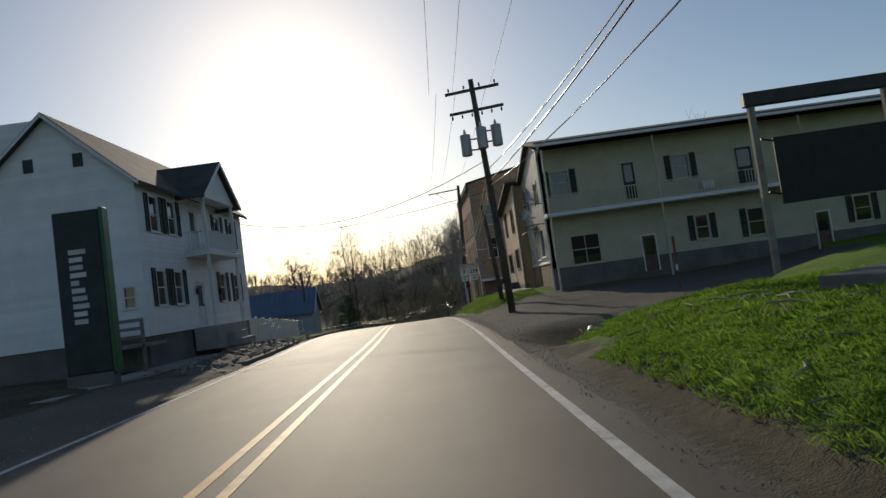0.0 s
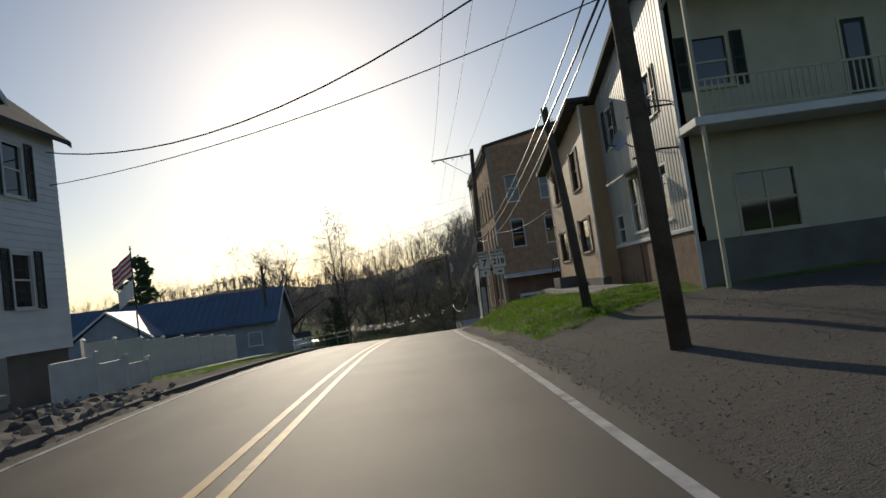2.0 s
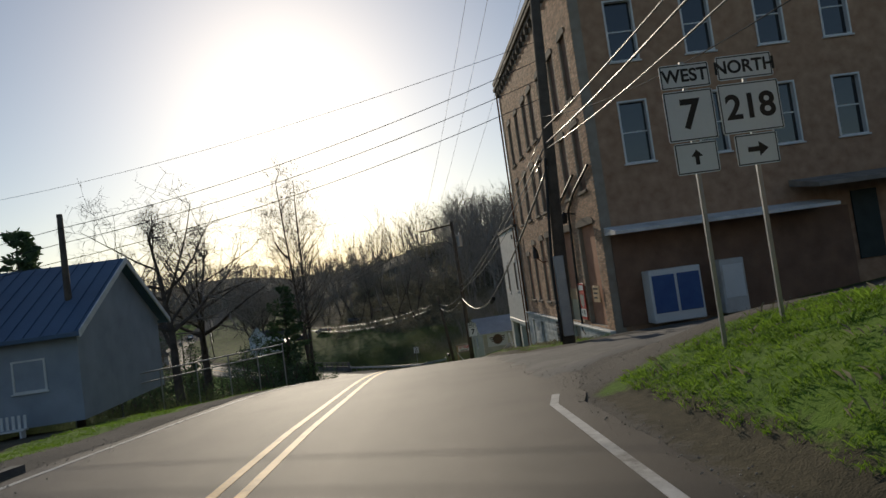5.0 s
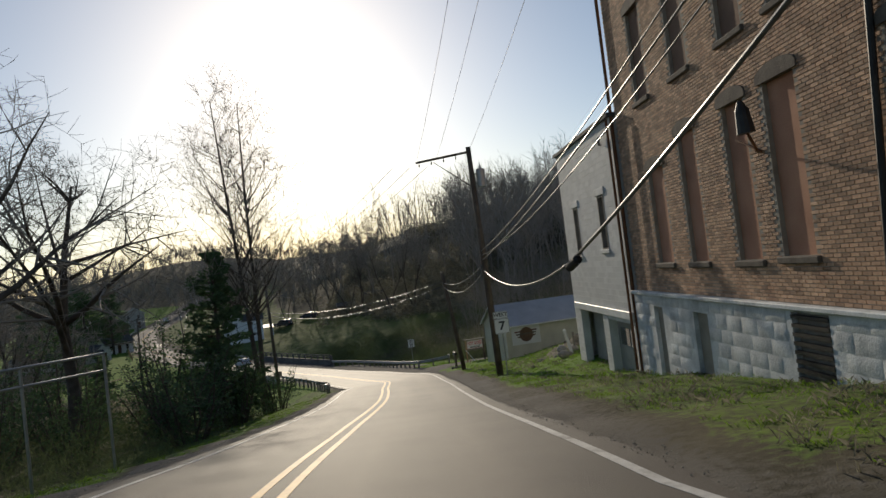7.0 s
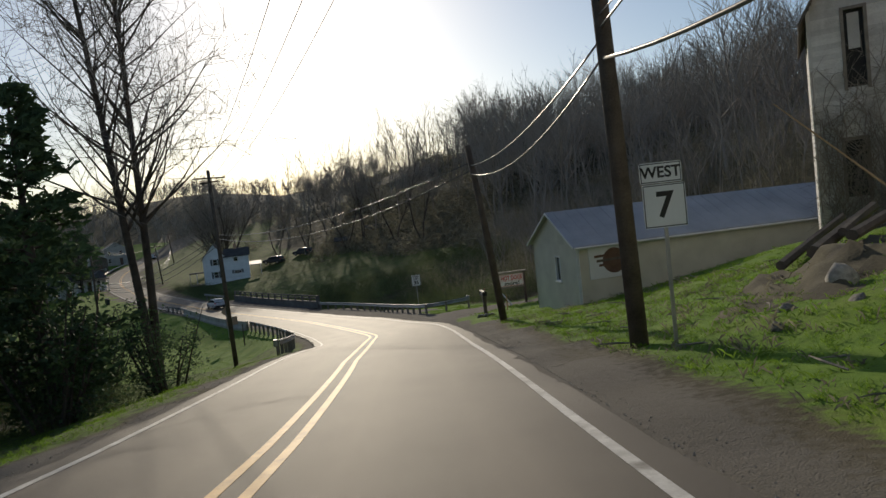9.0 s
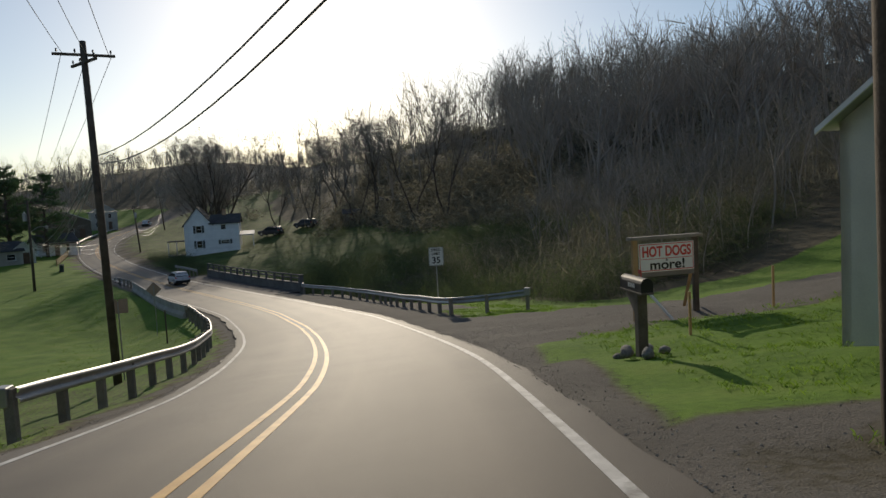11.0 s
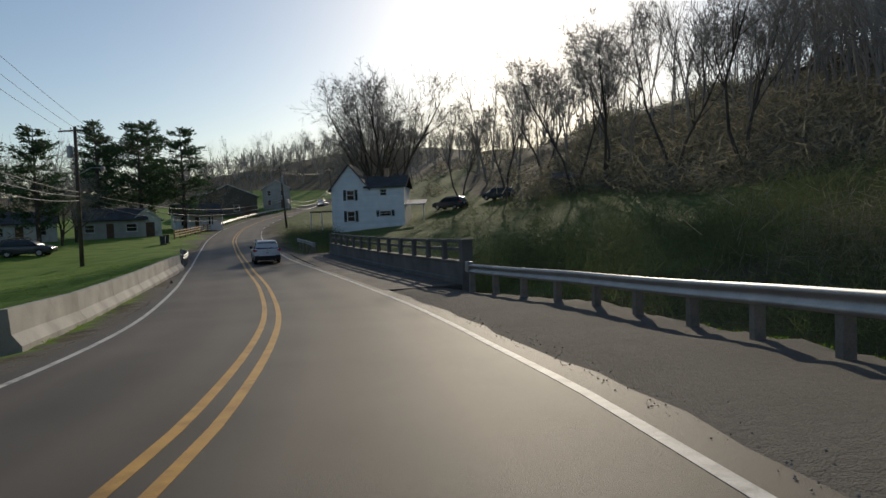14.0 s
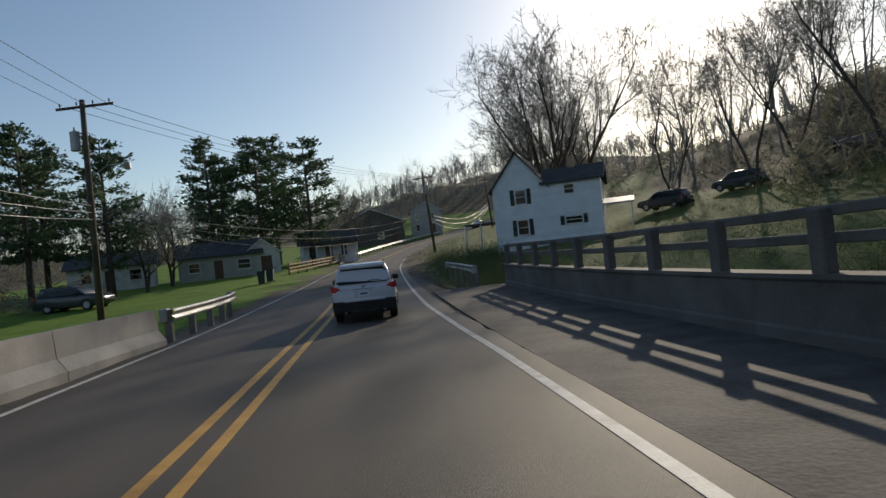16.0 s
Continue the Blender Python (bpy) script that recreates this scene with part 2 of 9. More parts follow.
# ---- the road's line and the lie of the land ----
# middle of the road: x, y, z of its surface
LINE = np.array([
    (-1.75, -60, 0.1), (-1.9, -15, 0.1), (-2.05, 0, 0.1), (-2.4, 12, 0.05), (-2.8, 25, -0.01), (-3.25, 35, -0.12), (-3.8, 45, -0.45), (-4.2, 55, -0.85),
    (-4.5, 65, -1.35), (-4.85, 73, -1.9), (-5.15, 80, -2.65), (-5.5, 90, -4.15), (-5.9, 100, -5.62), (-6.55, 111, -7.05), (-7.75, 123, -8.6), (-8.95, 132, -9.95),
    (-11.2, 142, -11.35), (-14.4, 152, -12.5), (-18.7, 161, -13.3), (-24.0, 170, -13.85), (-30.2, 178.5, -14.15), (-40, 190.5, -14.3), (-55, 209, -14.1),
    (-72, 231, -13.4), (-87, 254, -12.2), (-97, 277, -10.5), (-101, 300, -8.5), (-101, 330, -6.0), (-98, 370, -3.5), (-90, 450, -2.0), (-80, 600, 0.0)])
LINE[:, 2] -= 0.2
# a smooth curve through the stations, one point a metre
_t = np.r_[0, np.cumsum(np.hypot(*np.diff(LINE[:, :2], axis=0).T))]


def smooth_line(t):
    out = []
    for c in range(3):
        y = LINE[:, c]
        g = np.gradient(y, _t)
        i = np.clip(np.searchsorted(_t, t) - 1, 0, len(_t) - 2)
        h = _t[i + 1] - _t[i]
        u = (t - _t[i]) / h
        out.append((2 * u**3 - 3 * u**2 + 1) * y[i] + (u**3 - 2 * u**2 + u) * h * g[i] + (-2 * u**3 + 3 * u**2) * y[i + 1] + (u**3 - u**2) * h * g[i + 1])
    return np.stack(out, -1)


ROAD = smooth_line(np.arange(0, _t[-1], 1.0))
_w = np.gradient(ROAD[:, :2], axis=0)
_w /= np.linalg.norm(_w, axis=1)[:, None]
RIGHT = np.stack([_w[:, 1], -_w[:, 0]], -1)  # to the right of the way


# camber to the left in the bend, and where the painted lines run, in metres off the middle, by y
BANK_Y, BANK = [118, 132, 152, 166], [0.0, 0.055, 0.055, 0.0]
MIDDLE_Y, MIDDLE = [-60, 22, 45, 62, 77, 90, 103, 114, 122, 131, 141, 150, 157, 163, 187, 195, 220], [-0.27, -0.27, -0.48, -0.48, -0.1, -0.34, -0.33, -0.6, -0.4, -0.25, -0.33, -0.42, -0.25, 0.06, 0.15, 0.2, 0.0]
RIGHT_Y, RIGHT_EDGE = [-60, 20, 45, 61, 64, 73.5, 76, 79, 83, 92, 103, 115, 130, 150, 157, 163, 176, 187, 195, 320], [3.45, 3.45, 3.4, 3.5, 4.2, 5.3, 4.4, 3.85, 3.65, 3.35, 3.2, 3.1, 3.35, 3.4, 3.55, 3.78, 3.68, 3.6, 3.3, 3.2]
LEFT_Y, LEFT_EDGE = [-60, 25, 46, 60, 74, 86, 95, 104, 115, 133, 142, 152, 160, 166, 180, 195, 320], [-3.8, -3.8, -4.4, -4.4, -3.5, -3.0, -3.1, -3.1, -3.4, -3.2, -3.45, -3.5, -3.3, -3.1, -3.35, -3.2, -3.3]


def bank(y):
    return np.interp(y, BANK_Y, BANK)


def middle(y):
    return np.interp(y, MIDDLE_Y, MIDDLE)


def right_edge(y):
    return np.interp(y, RIGHT_Y, RIGHT_EDGE)


def left_edge(y):
    return np.interp(y, LEFT_Y, LEFT_EDGE)


def along(y, d, h=0.0):
    """The place d metres to the right of the road's middle, where its middle has that y; h above the road."""
    i = np.interp(y, ROAD[:, 1], np.arange(len(ROAD)))
    p = [np.interp(i, np.arange(len(ROAD)), ROAD[:, c]) for c in range(3)]
    r = [np.interp(i, np.arange(len(ROAD)), RIGHT[:, c]) for c in range(2)]
    return Vector((p[0] + d * r[0], p[1] + d * r[1], p[2] + h + bank(y) * d))


# heights beside the road, over its surface: rows for y, columns for the distance from its middle
RIGHT_D = [3.5, 4.5, 5.2, 6.5, 8, 11, 15, 22, 40, 80, 160, 400]
RIGHT_H = {
    -60: [0, 0, 0.4, 0.72, 0.85, 1.25, 2.0, 3.2, 4, 8, 16, 30],
    9: [0, 0, 0.38, 0.7, 0.85, 1.25, 2.0, 3.2, 4, 8, 16, 30],
    12: [0, -0.05, 0.25, 0.62, 0.8, 1.2, 1.9, 3.0, 4, 8, 16, 30],
    15: [0, -0.08, -0.1, 0.42, 0.7, 1.1, 1.7, 2.6, 4, 8, 16, 30],
    17.4: [0, -0.1, -0.5, -0.35, 0.3, 0.85, 1.3, 2.2, 3.5, 8, 16, 30],
    18.5: [0, -0.06, -0.4, -0.35, -0.05, 0.5, 0.9, 1.5, 3, 8, 16, 30],
    19.4: [0, 0.03, 0.12, 0.22, 0.32, 0.48, 0.7, 1.0, 2.5, 8, 16, 30],
    34: [0, 0.05, 0.1, 0.3, 0.6, 0.65, 0.65, 0.8, 2, 7, 16, 30],
    40: [0, 0.0, 0.4, 0.95, 1.05, 1.1, 1.1, 1.2, 2, 7, 16, 30],
    54: [0, 0.0, 0.45, 1.1, 1.35, 1.4, 1.4, 1.6, 2, 7, 16, 30],
    62: [0, 0.05, 0.25, 0.7, 0.95, 1.0, 1.0, 1.2, 2, 7, 16, 30],
    68: [0, 0.0, 0.0, 0.05, 0.1, 0.2, 0.4, 1, 2, 7, 16, 30],
    80: [0, 0.05, 0.1, 0.15, 0.2, 0.3, 0.5, 1, 3, 8, 17, 32],
    95: [0, 0.05, 0.1, 0.15, 0.15, 0.3, 0.6, 1.5, 5.5, 14, 26, 42],
    104: [0, 0.05, 0.1, 0.3, 0.7, 1.6, 2.4, 3.4, 8, 22, 40, 56],
    116: [0, 0.05, 0.1, 0.25, 0.45, 1.0, 1.8, 3.0, 8, 22, 42, 58],
    128: [0, 0.0, 0.05, 0.1, 0.2, 0.3, 0.5, 1.0, 7.5, 21, 40, 56],
    150: [0, 0.0, -0.02, -0.04, -0.12, -0.25, -0.25, 0.6, 7, 19, 38, 54],
    170: [0, 0.0, -0.02, -0.04, -0.12, -1.5, -1.5, 0.2, 5.5, 16, 34, 52],
    185: [0, 0.0, -0.02, -0.2, -1.2, -2.0, -1.2, 0.4, 4.5, 13, 30, 50],
    200: [0, 0.0, -0.2, -0.8, -1.2, -1.0, 0.0, 1.0, 4.5, 17, 34, 55],
    240: [0, 0.1, 0.4, 0.7, 0.8, 0.9, 1.0, 1.5, 4.5, 18, 34, 50],
    330: [0, 0.1, 0.5, 1.2, 1.8, 2.5, 3, 4, 7, 18, 32, 46],
    600: [2, 2, 2, 2, 2, 3, 4, 6, 9, 18, 30, 42],
}
LEFT_D = [3.5, 4.2, 5.2, 6.5, 8, 11, 15, 22, 40, 80, 160, 400]
LEFT_H = {
    -60: [0, 0, 0, 0.05, 0.1, 0.3, 0.4, 0.4, 0, -2, -2, 20],
    20: [0, 0, 0, 0.05, 0.1, 0.3, 0.4, 0.4, 0, -2, -2, 20],
    40: [0, 0, 0.02, 0.1, 0.1, 0.0, -0.2, -0.3, -0.5, -3, -3, 20],
    60: [0, 0.02, 0.05, 0.0, -0.1, -0.2, -0.4, -0.6, -1, -4, -4, 20],
    80: [0, -0.05, -0.1, -0.2, -0.3, -0.5, -0.8, -1, -2, -5, -4, 20],
    95: [0, -0.05, -0.2, -0.5, -0.9, -1.4, -1.6, -1.5, -2, -4, -2, 22],
    130: [0, -0.05, -0.15, -0.4, -0.8, -1.2, -1.0, -0.8, -1, -2, 0, 24],
    150: [0, -0.05, -0.15, -0.4, -1.0, -1.6, -1.8, -1.6, -1, -1, 2, 26],
    172: [0, -0.05, -0.2, -0.7, -1.5, -2.0, -1.9, -1.5, -1, 0, 3, 16],
    195: [0, 0, -0.05, -0.1, -0.3, -0.6, -0.9, -1.0, -0.8, 0, 3, 14],
    230: [0, 0, 0.05, 0.1, 0.2, 0.2, 0.2, 0.2, 0.5, 1.5, 4, 14],
    330: [0, 0.1, 0.2, 0.4, 0.6, 0.8, 1, 1.2, 2, 3, 5, 14],
    600: [1, 1, 1, 1, 1, 1, 1, 1, 2, 3, 5, 14],
}


KNOLL = 20.0  # the wooded hill beyond the bend


def beside(ys, ds, rows, cols):
    """Heights from a table."""
    keys = sorted(rows)
    table = np.array([np.interp(ds, cols, rows[k]) for k in keys])  # one row a key
    i = np.clip(np.searchsorted(keys, ys) - 1, 0, len(keys) - 2)
    k0, k1 = np.array(keys)[i], np.array(keys)[i + 1]
    u = np.clip((ys - k0) / (k1 - k0), 0, 1)
    u = u * u * (3 - 2 * u)
    n = np.arange(len(ys))
    return table[i, n] * (1 - u) + table[i + 1, n] * u


def land(x, y):
    """The ground's height at places (arrays), and its distance from the road's middle."""
    x, y = np.atleast_1d(np.asarray(x, float)), np.atleast_1d(np.asarray(y, float))
    z, dist = np.empty_like(x), np.empty_like(x)
    for a in range(0, len(x), 4000):
        px, py = x[a : a + 4000, None], y[a : a + 4000, None]
        q = (px - ROAD[None, :, 0]) ** 2 + (py - ROAD[None, :, 1]) ** 2
        i = q.argmin(1)
        d = (px[:, 0] - ROAD[i, 0]) * RIGHT[i, 0] + (py[:, 0] - ROAD[i, 1]) * RIGHT[i, 1]
        far = np.sqrt(q[np.arange(len(i)), i])
        far = np.where(np.abs(d) < 4, np.abs(d), far)
        ys = ROAD[i, 1]
        h = np.where(d > 0, beside(ys, far, RIGHT_H, RIGHT_D), beside(ys, far, LEFT_H, LEFT_D))
        h = h + KNOLL * np.exp(-((px[:, 0] + 130) / 85) ** 2 - ((py[:, 0] - 440) / 95) ** 2) * np.clip((py[:, 0] - 300) / 60, 0, 1)
        h = h + bank(ys) * np.clip(d, -8, 8)
        z[a : a + 4000], dist[a : a + 4000] = ROAD[i, 2] + h, np.where(d > 0, far, -far)
    return z, dist


def lie(x, y):
    return float(land(x, y)[0][0])


def zones(y, d):
    """How far a place is grass and how far gravel, by its y along the road and its distance from the middle."""
    a = np.abs(d)
    right = d > 0
    grass, stone = np.zeros_like(d), np.zeros_like(d)

    def put(side, y0, y1, d0, d1, g, s):
        k = side & (y >= y0) & (y < y1) & (a >= d0) & (a < d1)
        grass[k], stone[k] = g, s

    put(right, -400, 11.5, 4.7, 60, 1, 0)
    put(right, -400, 10, 8.2, 9.6, 0, 1)
    put(right, 11.5, 38, 4, 24, 0, 1)
    put(right, 11.5, 36, 24, 60, 1, 0)
    put(right, 11.5, 19.2, 4.7, 9.5, 0, 0.1)
    put(right, 11.5, 18.0, 5.4, 30, 1, 0)
    put(right, 36, 62, 4.6, 30, 1, 0)
    put(right, 62, 75, 4, 40, 0.2, 0.8)
    put(right, 75, 95, 5.3, 30, 0.53, 0.1)
    put(right, 95, 124, 5.2, 22, 0.78, 0)
    put(right, 76, 124, 3.8, 5.3, 0.1, 0.5)
    put(right, 124, 146.5, 4, 40, 0, 1)
    put(right, 125.5, 134.2, 4.7, 18, 0.95, 0)
    put(right, 146.5, 190, 6.3, 13, 0.9, 0)
    put(right, 145.3, 152, 7, 32, 1, 0)
    put(right, 190, 330, 5, 40, 0.5, 0)
    put(right, 138, 152, 4, 6.3, 0, 1)
    put(right, 152, 184, 4, 8.4, 0, 1)
    left = ~right
    put(left, -400, 42, 4.2, 7.5, 0, 1)
    put(left, -400, 42, 7.5, 14, 0.3, 0.3)
    put(left, 42, 75, 4.4, 6.0, 0, 1)
    put(left, 42, 75, 6.0, 9, 0.85, 0)
    put(left, 75, 128, 4.4, 14, 0.55, 0)
    put(left, 128, 150, 4.4, 40, 0.55, 0)
    put(left, 150, 330, 4.6, 50, 1, 0)
    put(a < 4.5, -400, 700, 0, 4.4, 0, 1)
    return grass, stone


def build_ground():
    xs = np.r_[-900, -700, np.arange(-580, -320, 30), np.arange(-320, -120, 12), np.arange(-120, -60, 3), np.arange(-60, 22, 0.7), np.arange(22, 60, 3), np.arange(60, 200, 12), 260, 400, 600, 900]
    ys = np.r_[-300, -150, -80, np.arange(-50, -8, 5), np.arange(-8, 215, 0.8), np.arange(215, 330, 3), np.arange(330, 460, 12), np.arange(470, 900, 30), 1000, 1300]
    gx, gy = np.meshgrid(xs, ys)
    z, d = land(gx.ravel(), gy.ravel())
    amp = np.clip((np.abs(d) - 4) / 6, 0, 1)
    rough = np.array([noise.noise((x * 0.45, y * 0.45, 0)) * 0.14 + noise.noise((x * 0.06, y * 0.06, 7)) * 0.35 for x, y in zip(gx.ravel(), gy.ravel())])
    z = z + rough * amp + np.clip(np.abs(d) - 60, 0, 200) / 200 * 8 * np.array([noise.noise((x * 0.008, y * 0.008, 3)) for x, y in zip(gx.ravel(), gy.ravel())])
    over = np.maximum(d - right_edge(gy.ravel()), left_edge(gy.ravel()) - d)  # how far off the carriageway
    flat = land(gx.ravel(), gy.ravel())[0]
    z = np.where(over < 1.2, flat, z) - 0.08 * np.clip((1.15 - over) / 0.6, 0, 1)
    z = np.where(np.abs(d) < 3.0, z - 0.12, z)
    w = len(xs)
    s = Shape()
    s.v = list(zip(gx.ravel().tolist(), gy.ravel().tolist(), z.tolist()))
    s.f = [(j * w + i, j * w + i + 1, (j + 1) * w + i + 1, (j + 1) * w + i) for j in range(len(ys) - 1) for i in range(w - 1)]
    ob = solid("ground", s, "ground", "rough grass and leaf litter covering the valley floor and hillsides", kind="structure", smooth=True)
    g, st = zones(gy.ravel(), d)
    zone = ob.data.color_attributes.new("zone", "FLOAT_COLOR", "POINT")
    zone.data.foreach_set("color", np.stack([g, st, 0 * g, 0 * g + 1], -1).ravel())
    return ob


build_ground()


def ribbon(name, y0, y1, d0, d1, h, mat, label, kind="structure", thick=0.06, base=None):
    """A strip that follows the road, from d0 to d1 off its middle, or off a line beside it."""
    i0, i1 = np.searchsorted(ROAD[:, 1], [y0, y1])
    s = Shape()
    for i in range(i0, i1):
        p, r = ROAD[i], RIGHT[i]
        o = float(base(p[1])) if base else 0.0
        for d, z in ((d0, h - thick), (d0, h), (d1, h), (d1, h - thick)):
            s.v.append((p[0] + (d + o) * r[0], p[1] + (d + o) * r[1], p[2] + z + float(bank(p[1])) * (d + o)))
    n = i1 - i0
    for i in range(n - 1):
        for j in range(4):
            a, b = i * 4 + j, i * 4 + (j + 1) % 4
            s.f.append((a, a + 4, b + 4, b))
    s.f += [(0, 1, 2, 3), tuple(n * 4 - 4 + j for j in (3, 2, 1, 0))]
    ob = solid(name, s, mat, label, kind=kind)
    return ob


def road_sheet():
    """The carriageway, with ragged edges and the wear of its wheel tracks."""
    i1 = int(np.searchsorted(ROAD[:, 1], 318))
    n, s, wear = 25, Shape(), []
    for i in range(0, i1):
        p, r = ROAD[i], RIGHT[i]
        lo, mid, hi = float(left_edge(p[1])), float(middle(p[1])), float(right_edge(p[1]))
        across = np.r_[lo - 0.42, np.linspace(lo - 0.1, mid, 11), np.linspace(mid, hi + 0.1, 13)[1:], hi + 0.48]
        for j, d in enumerate(across):
            e = d + (0.16 * noise.noise((p[1] * 0.9, d, 1)) if j in (0, n - 1) else 0.0)
            s.v.append((p[0] + e * r[0], p[1] + e * r[1], p[2] + float(bank(p[1])) * e - (0.012 if j in (0, n - 1) else 0.0)))
            k = sum(math.exp(-(((d - c) / 0.42) ** 2)) for c in (mid - 2.5, mid - 0.95, mid + 0.95, mid + 2.6))
            wear.append(min(1, k) * (0.5 + 0.6 * noise.noise((p[0] * 0.12, p[1] * 0.12, d))))
    n = len(across)
    s.f = [(i * n + j, i * n + j + 1, (i + 1) * n + j + 1, (i + 1) * n + j) for i in range(i1 - 1) for j in range(n - 1)]
    k = len(s.v)
    for i in range(0, i1):  # broken edges of the asphalt
        for q in (s.v[i * n], s.v[i * n + n - 1]):
            s.v += [(q[0], q[1], q[2] - 0.001), (q[0], q[1], q[2] - 0.3)]
        wear += [0, 0, 0, 0]
    for i in range(i1 - 1):
        a = k + 4 * i
        s.f += [(a, a + 4, a + 5, a + 1), (a + 2, a + 3, a + 7, a + 6)]
    ob = solid("road", s, "asphalt", "worn grey-brown asphalt of a two-lane road", kind="structure", smooth=True)
    at_ = ob.data.color_attributes.new("wear", "FLOAT_COLOR", "POINT")
    w = np.clip(np.array(wear), 0, 1)
    at_.data.foreach_set("color", np.stack([w, w, w, w * 0 + 1], -1).ravel())


road_sheet()
for y0, y1 in ((-58, 62), (73.5, 318)):
    ribbon("white_line", y0, y1, -0.06, 0.07, 0.006, "white_line", "worn white edge line painted on the road", thick=0.004, base=right_edge)
ribbon("white_line", -58, 318, -0.06, 0.06, 0.006, "white_line", "worn white edge line painted on the road", thick=0.004, base=left_edge)
for d in (-0.24, 0.11):
    ribbon("yellow_line", -58, 318, d, d + 0.13, 0.006, "yellow_line", "faded yellow centre line painted on the road", thick=0.004, base=middle)

# ---- trees ----
def spread(rng, way, angle):
    """A way turned by about that angle, to any side."""
    side = way.orthogonal().normalized()
    side.rotate(Matrix.Rotation(rng.uniform(0, 2 * math.pi), 3, way))
    a = radians(angle) * rng.uniform(0.7, 1.3)
    return (way * math.cos(a) + side * math.sin(a)).normalized()


def bare_tree(seed, height, girth, lean=0.0, first=0.3, open_=42, levels=4, limbs=14, fork=1, twig=0.012, rise=0.25, reach=0.42, lite=False, wiggle=0.13, part_=0.13, slim=0.55):
    """Trunk and crown of a leafless tree: limbs, boughs and twigs, with their ends free."""
    rng = random.Random(seed)
    trunk, crown = Shape(), Shape()

    def grow(p, way, length, r, level):
        n = (3, 2, 1, 1, 1)[level] if lite else (4 if level < 2 else (3 if level < 3 else 2))
        pts, rad = [p], [r]
        for i in range(n):
            way = (way + Vector((rng.gauss(0, 0.13 if level else wiggle), rng.gauss(0, 0.13 if level else wiggle), rng.gauss(0, 0.08) + (rise * 0.35 if level else 0)))).normalized()
            p = p + way * (length / n)
            pts.append(p)
            rad.append(max(r * (1 - 0.85 * (i + 1) / n), twig * 0.5))
        (trunk if level < 2 else crown).tube(pts, rad, ((5, 3, 3, 3, 3) if lite else (8, 6, 4, 3, 3))[level], caps=False)
        if level >= levels:
            return
        kids = (limbs, 3 if lite else 7, 5, 4)[level]
        for k in range(kids):
            u = rng.uniform(first if level == 0 else 0.25, 1.0)
            i = min(int(u * n), n - 1)
            q = pts[i].lerp(pts[i + 1], u * n - i)
            rr = rad[i] * slim
            size = {0: height * reach * (1.15 - 0.75 * (u - first) / (1 - first)), 1: length * 0.5, 2: length * 0.5, 3: length * 0.5}[level]
            grow(q, spread(rng, (pts[i + 1] - pts[i]).normalized(), open_ + 6 * level), size * rng.uniform(0.7, 1.2), max(rr, twig), level + 1)

    for k in range(fork):
        way = Vector((rng.gauss(lean, 0.04), rng.gauss(0, 0.04), 1)).normalized()
        if fork > 1:
            way = Vector((part_ * math.cos(k * 6.283 / fork + 0.3), part_ * math.sin(k * 6.283 / fork + 0.3), 1)).normalized()
        grow(Vector((0, 0, -0.3)), way, height * rng.uniform(0.85, 1.0), girth * (1 if fork == 1 else 0.75), 0)
    return trunk, crown


def plant_tree(name, label, m, trunk, crown, group=""):
    t = thing(name, label, "tree", m, group)
    part("trunk", trunk, "bark", t, smooth=True)
    part("crown", crown, "twig", t, "fine leafless grey twigs")
    return t


M["twig"] = material("twig", (0.22, 0.195, 0.17), (0.38, 0.335, 0.29), 0.5, 0.9, 0.0, 10, piece=0.2)
M["needle"] = material("needle", (0.05, 0.09, 0.04), (0.11, 0.17, 0.075), 0.4, 0.8, 0.0, 10, piece=0.3, thin=0.3)
M["shrub"] = material("shrub", (0.075, 0.1, 0.045), (0.155, 0.19, 0.08), 0.5, 0.95, 0.0, 10, piece=0.3, thin=0.4)
M["brush"] = material("brush", (0.15, 0.145, 0.105), (0.29, 0.27, 0.195), 0.5, 0.95, 0.0, 10, piece=0.3, thin=0.4)


